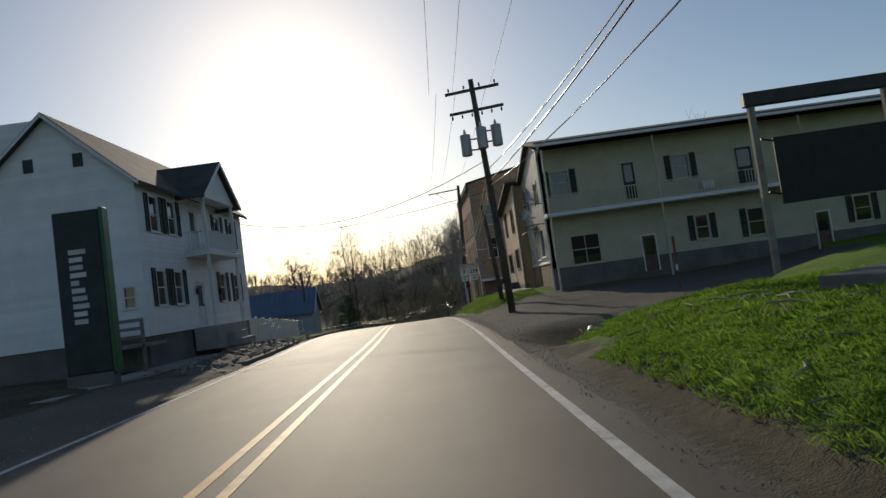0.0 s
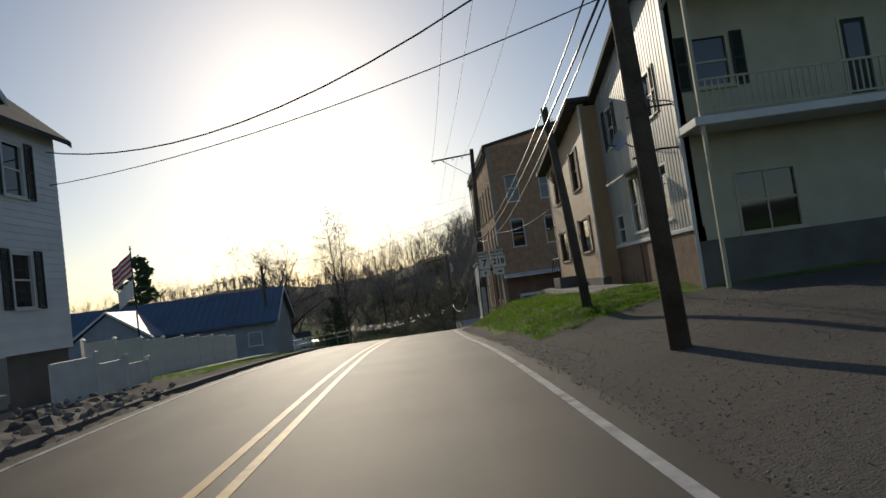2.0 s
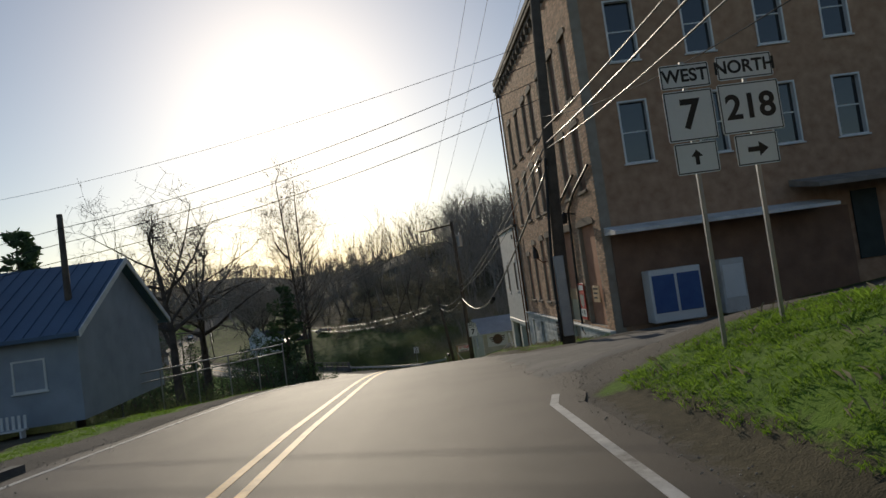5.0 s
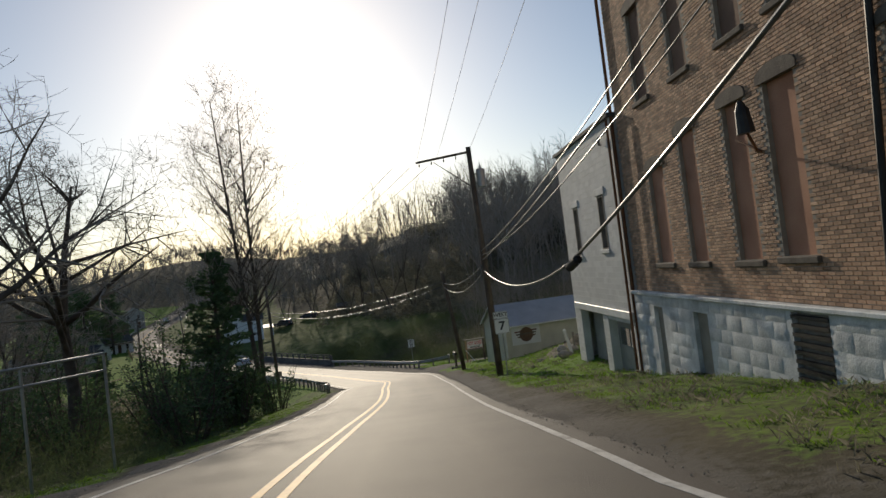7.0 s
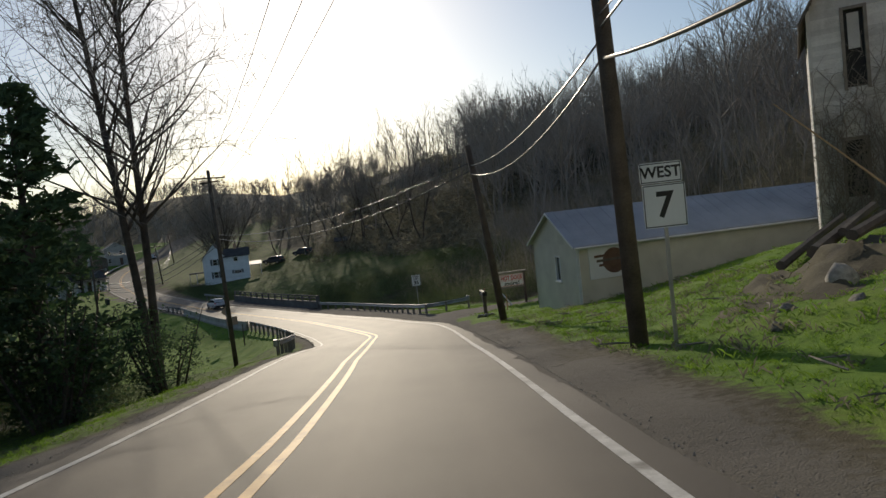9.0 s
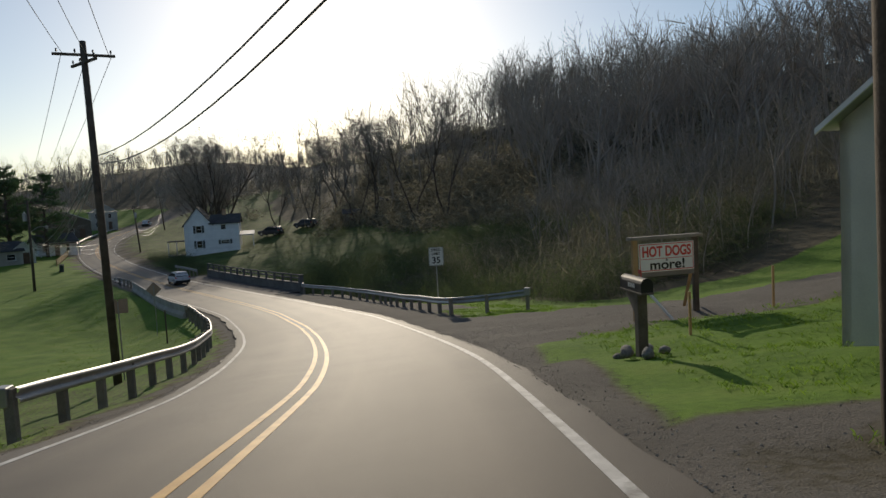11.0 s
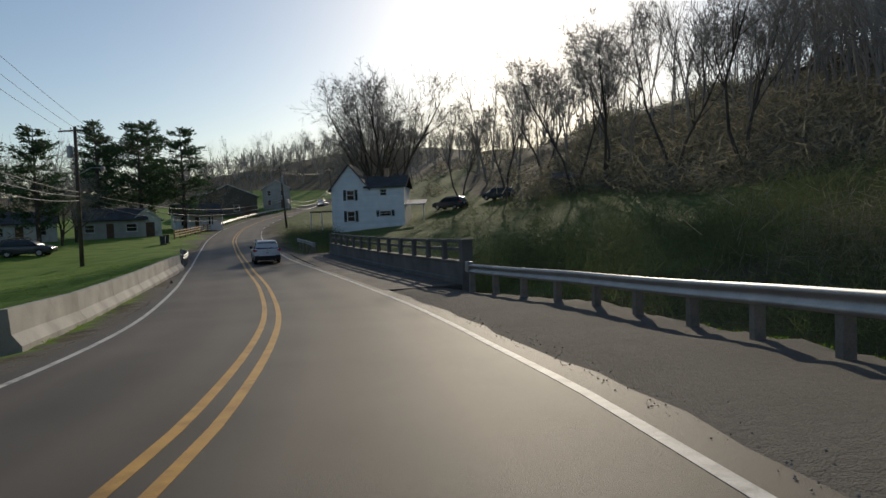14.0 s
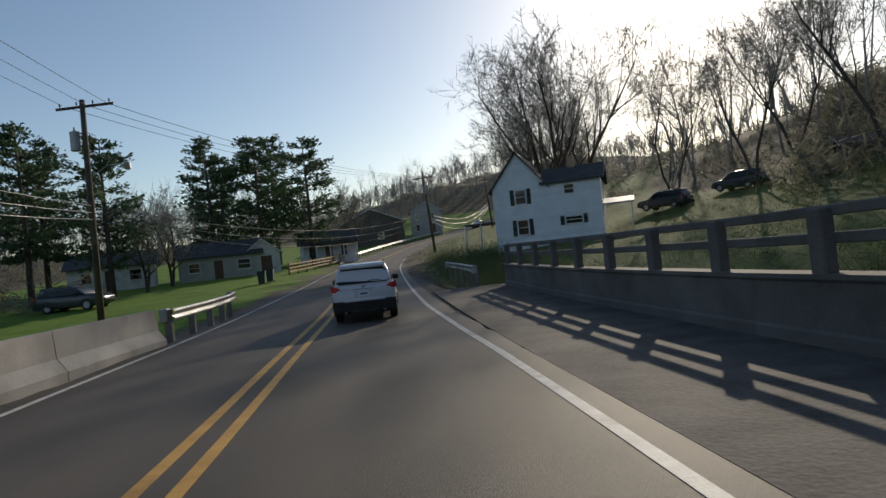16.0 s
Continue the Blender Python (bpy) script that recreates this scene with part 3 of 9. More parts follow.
def conifer(seed, height, width, bottom=0.12, whorls=20, open_=False):
    """A pine or fir: trunk and many needle sprays on drooping boughs."""
    rng = random.Random(seed)
    trunk, crown = Shape(), Shape()
    trunk.tube([(0, 0, -0.3), (0.05, 0, height * 0.5), (0, 0.04, height * 0.98)], [height * 0.02, height * 0.013, 0.03], 8)
    for w in range(whorls):
        u = min(bottom + (1 - bottom) * (w + (rng.uniform(-0.45, 0.45) if open_ else 0)) / whorls, 0.97)
        reach = width / 2 * (1 - u) ** (0.6 if not open_ else 0.45) * (0.6 + 0.4 * min(1, (u - bottom) * 6))
        for k in range(rng.randint(4, 6)):
            a = rng.uniform(0, 6.283)
            r = reach * rng.uniform(0.55, 1.15)
            p, end = Vector((0, 0, height * u)), Vector((r * math.cos(a), r * math.sin(a), height * u + r * (rng.uniform(-0.1, 0.6) if open_ else rng.uniform(-0.15, 0.35))))
            trunk.tube([p, p.lerp(end, 0.6) + Vector((0, 0, 0.05 * r)), end], [0.05, 0.03, 0.012], 4, caps=False)
            for j in range(int((16 + 15 * r) if open_ else (14 + 13 * r))):
                q = p.lerp(end, rng.uniform(0.25, 1.05)) + Vector((rng.gauss(0, 0.16), rng.gauss(0, 0.16), rng.gauss(0.03, 0.12))) * min(1.5, 0.6 + r * 0.3)
                out = Vector((math.cos(a) + rng.gauss(0, 0.7), math.sin(a) + rng.gauss(0, 0.7), rng.gauss(0.35, 0.4))).normalized()
                side = out.cross(Vector((rng.gauss(0, 1), rng.gauss(0, 1), rng.gauss(0, 1)))).normalized()
                s = rng.uniform(0.22, 0.46) if open_ else rng.uniform(0.25, 0.55)
                b = len(crown.v)
                crown.v += [tuple(q - side * s * 0.24), tuple(q + out * s), tuple(q + side * s * 0.24), tuple(q + out * s * 0.5 + Vector((0, 0, s * 0.3)))]
                crown.f += [(b, b + 1, b + 3), (b + 2, b + 3, b + 1)]
    return trunk, crown


def scatter(name, kinds, places, mat, label, category="", kind="stuff", seed=1, size=(0.8, 1.25)):
    """Many copies of a few shapes in one mesh."""
    rng = np.random.RandomState(seed)
    vs, fs, base = [], [], 0
    arrays = [(np.array(k.v), k.f) for k in kinds]
    for x, y, z in places:
        v, f = arrays[rng.randint(len(arrays))]
        a, s = rng.uniform(0, 6.283), rng.uniform(*size)
        c, n = math.cos(a), math.sin(a)
        w = np.empty_like(v)
        w[:, 0], w[:, 1], w[:, 2] = (v[:, 0] * c - v[:, 1] * n) * s + x, (v[:, 0] * n + v[:, 1] * c) * s + y, v[:, 2] * s * rng.uniform(0.85, 1.2) + z
        vs.append(w)
        fs += [tuple(i + base for i in q) for q in f]
        base += len(v)
    me = bpy.data.meshes.new(name)
    me.from_pydata(np.concatenate(vs).tolist(), [], fs)
    me.materials.append(M[mat])
    return tagged(new(name, me), label, category, kind=kind)


def joined(a, b):
    s = Shape()
    s.add(a.v, a.f)
    s.add(b.v, b.f)
    return s


def random_places(rng, count, x0, x1, y0, y1, keep):
    xs, ys = rng.uniform(x0, x1, count * 3), rng.uniform(y0, y1, count * 3)
    z, d = land(xs, ys)
    ok = keep(xs, ys, d)
    return list(zip(xs[ok][:count], ys[ok][:count], z[ok][:count] - 0.2))


def wooded(x, y, d):
    """Where the right-hand hillside is overgrown."""
    creek = (y > 151.0 + 0.5 * (x + 1.7)) & (d > 9) & (y < 190)
    hill = (d > 30 + 4 * np.sin(y * 0.1)) & (y < 190)
    far = (d > 36 + 5 * np.sin(y * 0.13)) & (y >= 190) | (y > 300) & (d > 16)
    return creek & (d > 15) | hill | far


def woods():
    rng = np.random.RandomState(4)
    kinds = [joined(*bare_tree(40 + k, 15, 0.2, first=0.3, open_=38, levels=2, limbs=13, twig=0.034, rise=0.3, lite=True)) for k in range(6)]
    slim = [joined(*bare_tree(60 + k, 16, 0.16, first=0.45, open_=32, levels=2, limbs=12, twig=0.03, rise=0.4, lite=True)) for k in range(4)]
    hill = random_places(rng, 700, 0, 150, 112, 330, lambda x, y, d: wooded(x, y, d) & (d < 160) & ((d > 46) | (y >= 195)) & (x < 0.4 * y))
    hill += random_places(rng, 480, -110, 150, 240, 520, lambda x, y, d: wooded(x, y, d) & (d < 260) & (d > 40))
    scatter("hill_woods", kinds + slim, hill, "twig", "leafless grey-brown woods covering the hillside", "woods", seed=3, size=(0.8, 1.3))
    saplings = random_places(rng, 420, 0, 70, 85, 200, lambda x, y, d: wooded(x, y, d) & (d < 52) & (d > 20))
    scatter("sapling_thicket", slim, saplings, "twig", "slender leafless saplings over the lower slope", "saplings", seed=12, size=(0.22, 0.5))
    far = random_places(rng, 200, -330, -100, 240, 560, lambda x, y, d: (d < -60))
    far += random_places(rng, 300, -260, -55, 110, 330, lambda x, y, d: (d < -75))
    for x, y in ((-61, 130), (-66, 138), (-50, 140), (-46, 136), (-71, 126), (-59, 143), (-43, 141), (-76, 133), (-68, 128), (-53, 133)):
        far.append((x, y, lie(x, y) - 0.3))
    thin = [joined(*bare_tree(70 + k, 14, 0.2, first=0.3, open_=36, levels=1, limbs=22, twig=0.1, rise=0.3, lite=True)) for k in range(5)]
    knoll = random_places(rng, 800, -310, 10, 318, 480, lambda x, y, d: (y > 322) & (d < 60))
    scatter("knoll_woods", thin, knoll, "twig", "leafless woods over the hill beyond the bend", "woods", seed=9, size=(0.45, 0.75))
    scatter("far_woods", kinds, far, "twig", "leafless grey-brown woods in the distance", "woods", seed=5)
    # low brush under the trees
    clumps = []
    for k in range(5):
        r = random.Random(80 + k)
        s = Shape()
        for j in range(95):
            a, e = r.uniform(0, 6.283), r.uniform(-0.3, 1.3)
            q = Vector((r.gauss(0, 0.75), r.gauss(0, 0.75), abs(r.gauss(0, 0.7))))
            way = Vector((math.cos(a) * math.cos(e), math.sin(a) * math.cos(e), math.sin(e)))
            side = way.orthogonal().normalized() * r.uniform(0.025, 0.07)
            ln = r.uniform(0.3, 0.95)
            b = len(s.v)
            s.v += [tuple(q - side), tuple(q + side), tuple(q + way * ln + Vector((0, 0, -0.1)))]
            s.f.append((b, b + 1, b + 2))
        clumps.append(s)
    near = random_places(rng, 1500, -12, 110, 85, 300, lambda x, y, d: wooded(x, y, d) & (d < 62))
    spots = random_places(rng, 1100, -12, 150, 85, 330, lambda x, y, d: wooded(x, y, d) & (d < 130) & (d > 55))
    spots += random_places(rng, 700, -110, 150, 200, 500, lambda x, y, d: wooded(x, y, d) & (d < 220))
    spots += random_places(rng, 900, -70, 60, 186, 330, lambda x, y, d: (d > 36) & (d < 75) & (x > -34))
    scatter("hill_brush", clumps, spots, "brush", "tangled brown brush covering the hillside", "brush", seed=6, size=(0.9, 2.2))
    fine = []
    for k in range(5):
        r = random.Random(180 + k)
        s = Shape()
        for j in range(210):
            a, e = r.uniform(0, 6.283), r.uniform(-0.2, 1.4)
            q = Vector((r.gauss(0, 0.7), r.gauss(0, 0.7), abs(r.gauss(0, 0.65))))
            way = Vector((math.cos(a) * math.cos(e), math.sin(a) * math.cos(e), math.sin(e)))
            side = way.orthogonal().normalized() * r.uniform(0.005, 0.012)
            ln = r.uniform(0.25, 0.8)
            b = len(s.v)
            s.v += [tuple(q - side), tuple(q + side), tuple(q + way * ln)]
            s.f.append((b, b + 1, b + 2))
        fine.append(s)
    scatter("slope_brush", fine, near, "brush", "tangled grey-brown brush on the lower slope", "brush", seed=25, size=(1.1, 2.3))
    creek = random_places(rng, 700, -30, 14, 146, 205, lambda x, y, d: (d > 12) & (d < 36) & (y > 151.0 + 0.5 * (x + 1.7)))
    scatter("creek_brush", fine, creek, "shrub", "dense dark thicket along the creek bank", "brush", seed=26, size=(0.8, 1.7))
    hollow = random_places(rng, 700, -60, -10, 80, 130, lambda x, y, d: (d < -9.5) & (d > -50))
    scatter("hollow_thicket", fine, hollow, "shrub", "dark green thicket in the hollow beside the road", "brush", seed=27, size=(0.6, 1.3))
    left = random_places(rng, 700, -250, -60, 110, 560, lambda x, y, d: (d < -55))
    left += random_places(rng, 220, -70, -15, 128, 172, lambda x, y, d: (d < -22) & (d > -60))
    left += random_places(rng, 60, -100, -78, 190, 206, lambda x, y, d: d < -20)
    scatter("valley_brush", clumps, left, "brush", "tangled brown brush in the hollow beside the road", "brush", seed=7, size=(0.9, 2.0))
    bank = random_places(rng, 260, -64, -40, 196, 232, lambda x, y, d: (d > 5.8) & (d < 12))
    bank += random_places(rng, 300, -50, 0, 190, 262, lambda x, y, d: (d > 14) & (d < 60) & (x > -46))
    scatter("bank_shrubs", fine, bank, "shrub", "dark green shrubs on the bank below the white house", "shrubs", seed=8, size=(0.4, 1.2))


woods()


def leafy_bush(seed, height, width, leaves=2600):
    """A ragged evergreen bush: many stems from the foot, with small leaves in loose sprays."""
    rng = random.Random(seed)
    stems, crown = Shape(), Shape()
    tips = []
    for k in range(13):
        a, r = rng.uniform(0, 6.283), width * 0.5 * math.sqrt(rng.uniform(0.02, 1))
        top = Vector((r * math.cos(a), r * math.sin(a), height * rng.uniform(0.55, 1.0) * (1 - 0.35 * (2 * r / width) ** 2)))
        foot = Vector((r * 0.25 * math.cos(a), r * 0.25 * math.sin(a), -0.3))
        mid = foot.lerp(top, 0.5) + Vector((rng.gauss(0, 0.2), rng.gauss(0, 0.2), 0))
        stems.tube([foot, mid, top], [0.07, 0.045, 0.012], 5, caps=False)
        for j in range(11):
            u = rng.uniform(0.12, 1.0)
            q = foot.lerp(mid, u * 2) if u < 0.5 else mid.lerp(top, u * 2 - 1)
            e = q + Vector((rng.gauss(0, 1), rng.gauss(0, 1), rng.gauss(0.1, 0.45))) * width * 0.15 * (1.25 - 0.7 * u)
            stems.tube([q, e], [0.016, 0.005], 3, caps=False)
            tips.append((q, e))
    for k in range(leaves):
        q, e = tips[rng.randrange(len(tips))]
        p = q.lerp(e, rng.uniform(0.2, 1.1)) + Vector((rng.gauss(0, 0.17), rng.gauss(0, 0.17), rng.gauss(0, 0.17)))
        way = Vector((rng.gauss(0, 1), rng.gauss(0, 1), rng.gauss(0, 0.7))).normalized()
        side = way.orthogonal().normalized()
        n = rng.uniform(0.1, 0.2)
        b = len(crown.v)
        crown.v += [tuple(p), tuple(p + way * n * 0.5 + side * n * 0.32), tuple(p + way * n), tuple(p + way * n * 0.5 - side * n * 0.32)]
        crown.f.append((b, b + 1, b + 2, b + 3))
    return stems, crown


def near_trees():
    twin = bare_tree(11, 25, 0.3, first=0.3, open_=50, levels=3, limbs=54, fork=2, twig=0.013, rise=0.3, reach=0.235, wiggle=0.025, part_=0.05, slim=0.36)
    plant_tree("bare_tree", "tall leafless tree with two slender trunks above the brush", pose(-17.8, 123.8, lie(-17.8, 123.8)), *twin)
    wide = bare_tree(12, 16, 0.42, first=0.36, open_=55, levels=4, limbs=14, twig=0.014, rise=0.14, reach=0.56)
    plant_tree("bare_tree", "spreading leafless tree with dark crooked limbs", pose(-22.5, 100, lie(-22.5, 100), 0, 0, 40), *wide)
    plant_tree("bare_tree", "spreading leafless tree with dark crooked limbs", pose(-24, 109, lie(-24, 109), 0, 0, 200), *wide)
    big = bare_tree(13, 16, 0.34, first=0.2, open_=32, levels=4, limbs=12, fork=6, twig=0.016, rise=0.25, reach=0.46, part_=0.42, slim=0.45)
    tall = bare_tree(14, 18, 0.26, first=0.3, open_=34, levels=4, limbs=13, fork=2, twig=0.02, rise=0.25, reach=0.4, part_=0.2, slim=0.45)
    stand = ((-58.5, 250, 1.3, big), (-46, 250, 0.8, tall), (-38, 246, 0.85, tall), (-28, 240, 1.0, tall), (-24, 238, 1.05, tall), (-16, 230, 0.95, tall), (-10, 222, 1.0, tall), (-64, 257, 0.95, big), (-36, 262, 0.95, tall))
    for k, (x, y, s, kind) in enumerate(stand):
        t = plant_tree("bare_tree", "large leafless shade tree with a domed crown behind the white house" if kind is big else "tall leafless tree at the edge of the woods", pose(x, y, lie(x, y), 0, 0, 71 * k), *kind)
        t.scale = (s, s, s)
    small = bare_tree(15, 9, 0.2, first=0.2, open_=38, levels=4, limbs=10, fork=2, twig=0.014)
    for x, y, s in ((-87, 219, 1.0), (-98, 258, 1.1), (-84, 214.5, 0.9), (-61, 130, 1.9), (-70, 127, 1.8), (-46, 136, 1.7), (-52, 139, 1.6), (-66, 138, 2.0)):
        plant_tree("bare_tree", "small leafless tree standing in the lawn", pose(x, y, lie(x, y), 0, 0, x), *small).scale = (s, s, s)
    pines = [conifer(21, 13, 8.5, 0.2, 19, True), conifer(24, 13, 7.5, 0.24, 18, True)]
    for k, (x, y, s) in enumerate(((-93, 236, 1.3), (-98, 243, 1.38), (-88.5, 240, 1.24), (-96, 231, 1.3), (-100, 236, 1.2), (-86.5, 206, 1.15), (-82.5, 210.5, 1.05), (-90, 209, 1.1))):
        pine = pines[k % 2]
        t = thing("pine_tree", "dark green pine with a tall ragged crown", "pine tree", pose(x, y, lie(x, y), 0, 0, 40 * x), "pines by the lawn")
        part("trunk", pine[0], "bark", t, smooth=True)
        part("crown", pine[1], "needle", t, "dark green needle sprays")
        t.scale = (s, s, s)
    fir = conifer(22, 12, 6, 0.03, 26)
    for x, y, s in ((-18.6, 117.3, 1.0), (-33, 129, 0.6), (-30, 95, 0.45), (-55.5, 134, 2.35)):
        t = thing("fir_tree", "dark evergreen tree with a pointed crown", "evergreen tree", pose(x, y, lie(x, y)), "")
        part("trunk", fir[0], "bark", t, smooth=True)
        part("crown", fir[1], "needle", t, "dark green needle sprays")
        t.scale = (s, s, s)
    bushes = []
    for k in range(3):
        stems, crown = leafy_bush(300 + k, 6.0, 5.0)
        bushes.append((stems.mesh("stem_clump", "bark"), crown.mesh("foliage", "needle")))
    spots = ((-16.3, 121.4, 0.85), (-17.5, 108.5, 1.15), (-20.5, 112.0, 1.25), (-17.2, 115.2, 0.95), (-22.5, 117.0, 1.2), (-26.5, 112.5, 1.3), (-25.5, 104.5, 1.05), (-30.5, 108.0, 1.25), (-19.5, 119.5, 1.0), (-29.0, 118.5, 1.2), (-21.0, 104.0, 0.8), (-33.0, 114.5, 1.1), (-22.0, 125.5, 0.95), (-27.0, 127.0, 1.1))
    for k, (x, y, s) in enumerate(spots):
        t = thing("evergreen_bush", "tall ragged evergreen bush in the roadside hollow", "bush", pose(x, y, lie(x, y), 0, 0, 67 * k), "bushes in the hollow")
        part("stem_clump", bushes[k % 3][0], "bark", t)
        part("foliage", bushes[k % 3][1], "needle", t, "small dark glossy leaves")
        t.scale = (s, s, s)


near_trees()
# ---- building tools ----
# A wall's own frame: x along it, -y outwards, z up from the world's zero.
M.update({
    "glass": material("glass", (0.012, 0.015, 0.018), (0.02, 0.024, 0.028), 1.0, 0.04, 0.0, 5, spec=0.9),
    "white_paint": material("white_paint", (0.62, 0.62, 0.6), (0.78, 0.78, 0.76), 2.0, 0.5, 0.1, 40),
    "dark_green": material("dark_green", (0.02, 0.03, 0.028), (0.04, 0.055, 0.05), 2.0, 0.6, 0.1, 30),
    "brown_paint": material("brown_paint", (0.1, 0.055, 0.035), (0.17, 0.1, 0.065), 3.0, 0.6, 0.2, 40, stain=0.3),
    "concrete": material("concrete", (0.26, 0.25, 0.23), (0.42, 0.4, 0.37), 0.9, 0.85, 0.4, 35, stain=0.4),
    "dark_concrete": material("dark_concrete", (0.11, 0.105, 0.095), (0.2, 0.19, 0.175), 0.9, 0.9, 0.5, 35, stain=0.4),
    "red_panel": material("red_panel", (0.42, 0.2, 0.12), (0.56, 0.3, 0.19), 1.3, 0.85, 0.3, 30, stain=0.35),
    "brown_panel": material("brown_panel", (0.18, 0.105, 0.07), (0.27, 0.165, 0.11), 1.3, 0.85, 0.3, 30, stain=0.3),
    "mortar": material("mortar", (0.28, 0.24, 0.19), (0.38, 0.34, 0.28), 3.0, 0.95, 0.3, 60),
    "stone_white": material("stone_white", (0.4, 0.42, 0.43), (0.7, 0.72, 0.72), 2.2, 0.7, 0.8, 25, piece=0.12, stain=0.45),
    "lintel": material("lintel", (0.09, 0.075, 0.06), (0.18, 0.15, 0.12), 3.0, 0.9, 0.6, 30),
    "dark_metal": material("dark_metal", (0.03, 0.03, 0.03), (0.06, 0.058, 0.055), 3.0, 0.5, 0.1, 40, metal=0.6),
    "steel": material("steel", (0.33, 0.33, 0.33), (0.47, 0.46, 0.45), 2.0, 0.52, 0.15, 30, metal=0.85, stain=0.2),
    "rust": material("rust", (0.12, 0.05, 0.025), (0.24, 0.11, 0.05), 4.0, 0.8, 0.4, 40),
    "black": material("black", (0.012, 0.012, 0.012), (0.025, 0.025, 0.024), 3.0, 0.6, 0.1, 40),
    "rubber": material("rubber", (0.015, 0.015, 0.015), (0.03, 0.03, 0.03), 3.0, 0.75, 0.1, 40),
    "sign_white": material("sign_white", (0.68, 0.69, 0.68), (0.76, 0.77, 0.76), 1.0, 0.45, 0.0, 20),
    "sign_black": material("sign_black", (0.015, 0.015, 0.015), (0.02, 0.02, 0.02), 1.0, 0.45, 0.0, 20),
    "red": material("red", (0.5, 0.04, 0.03), (0.6, 0.06, 0.045), 2.0, 0.5, 0.0, 20),
    "blue": material("blue", (0.04, 0.09, 0.25), (0.06, 0.13, 0.32), 2.0, 0.5, 0.0, 20),
    "green_sign": material("green_sign", (0.015, 0.09, 0.035), (0.025, 0.13, 0.05), 2.0, 0.4, 0.0, 20),
    # pinkish-orange tone: light from behind the sign, put into the colour
    "sign_back": material("sign_back", (0.36, 0.25, 0.19), (0.46, 0.34, 0.27), 2.0, 0.5, 0.0, 20),
    "old_wood": material("old_wood", (0.16, 0.14, 0.12), (0.3, 0.27, 0.23), 2.0, 0.9, 0.6, 30, piece=0.15),
    "new_wood": material("new_wood", (0.32, 0.2, 0.09), (0.45, 0.3, 0.15), 2.0, 0.75, 0.3, 30),
    "white_old": material("white_old", (0.5, 0.49, 0.46), (0.72, 0.71, 0.68), 1.5, 0.85, 0.5, 25, piece=0.18, stain=0.5),
    "grey_roof": material("grey_roof", (0.3, 0.31, 0.33), (0.42, 0.43, 0.45), 0.8, 0.45, 0.1, 20, stain=0.2),
    "field_stone": material("field_stone", (0.16, 0.15, 0.13), (0.34, 0.32, 0.28), 3.0, 0.9, 0.7, 25, piece=0.3),
})


def wall_mesh(w, z0, z1, t, holes):
    """A wall of thickness t with rectangular holes (u0, u1, z0, z1) right through it."""
    us = sorted({0.0, w, *(h[0] for h in holes), *(h[1] for h in holes)})
    zs = sorted({z0, z1, *(h[2] for h in holes), *(h[3] for h in holes)})
    s = Shape()

    def full(i, j):
        if not (0 <= i < len(us) - 1 and 0 <= j < len(zs) - 1):
            return False
        u, z = (us[i] + us[i + 1]) / 2, (zs[j] + zs[j + 1]) / 2
        return not any(a < u < b and c < z < d for a, b, c, d in holes)

    for i in range(len(us) - 1):
        for j in range(len(zs) - 1):
            if not full(i, j):
                continue
            a, b, c, d = us[i], us[i + 1], zs[j], zs[j + 1]
            v = [(a, 0, c), (b, 0, c), (b, 0, d), (a, 0, d), (a, t, c), (b, t, c), (b, t, d), (a, t, d)]
            f = [(0, 1, 2, 3), (7, 6, 5, 4)]
            f += [(4, 0, 3, 7)] * (not full(i - 1, j)) + [(1, 5, 6, 2)] * (not full(i + 1, j)) + [(4, 5, 1, 0)] * (not full(i, j - 1)) + [(3, 2, 6, 7)] * (not full(i, j + 1))
            s.add(v, f)
    ids, seen = [], {}
    for p in s.v:
        ids.append(seen.setdefault(tuple(round(c, 4) for c in p), len(seen)))
    s.v, s.f = list(seen), [tuple(ids[i] for i in face) for face in s.f]
    return s


def at(ob, m):
    ob.matrix_local = m
    return ob


def boards(parent, m, w, z0, z1, holes, step, mat, name="clapboard", out=0.022, upright=False, top=None):
    """Overlapping boards (or upright ribs) in front of a wall, each a piece of its own, cut at the holes."""
    if upright:
        u = 0.0
        while u < w - 0.02:
            e = min(u + step, w)
            cuts = sorted((h[2], h[3]) for h in holes if h[0] < (u + e) / 2 < h[1])
            lo = z0
            hi = top((u + e) / 2) if top else z1
            for c, d in cuts + [(hi, hi)]:
                if c - lo > 0.05:
                    k = Shape().prism([(u + 0.004, 0), (e - 0.004, 0), (e - 0.03, -out), (u + 0.03, -out)], lo, c, "z")
                    at(part(name, k, mat, parent), m)
                lo = max(lo, d)
            u = e
        return
    z = z0
    while z < z1 - 0.02:
        e = min(z + step, z1)
        mid = (z + e) / 2
        cuts = sorted((h[0], h[1]) for h in holes if h[2] < mid < h[3])
        lo, end = 0.0, w
        if top:
            inside = [u for u in np.linspace(0, w, 200) if top(u) > mid]
            if not inside:
                break
            lo, end = inside[0], inside[-1]
        for c, d in cuts + [(end, end)]:
            if c - lo > 0.05:
                k = Shape().prism([(0, z - 0.015), (-out, z - 0.015), (-0.006, e), (0, e)], lo, c, "x")
                at(part(name, k, mat, parent), m)
            lo = max(lo, d)
        z = e


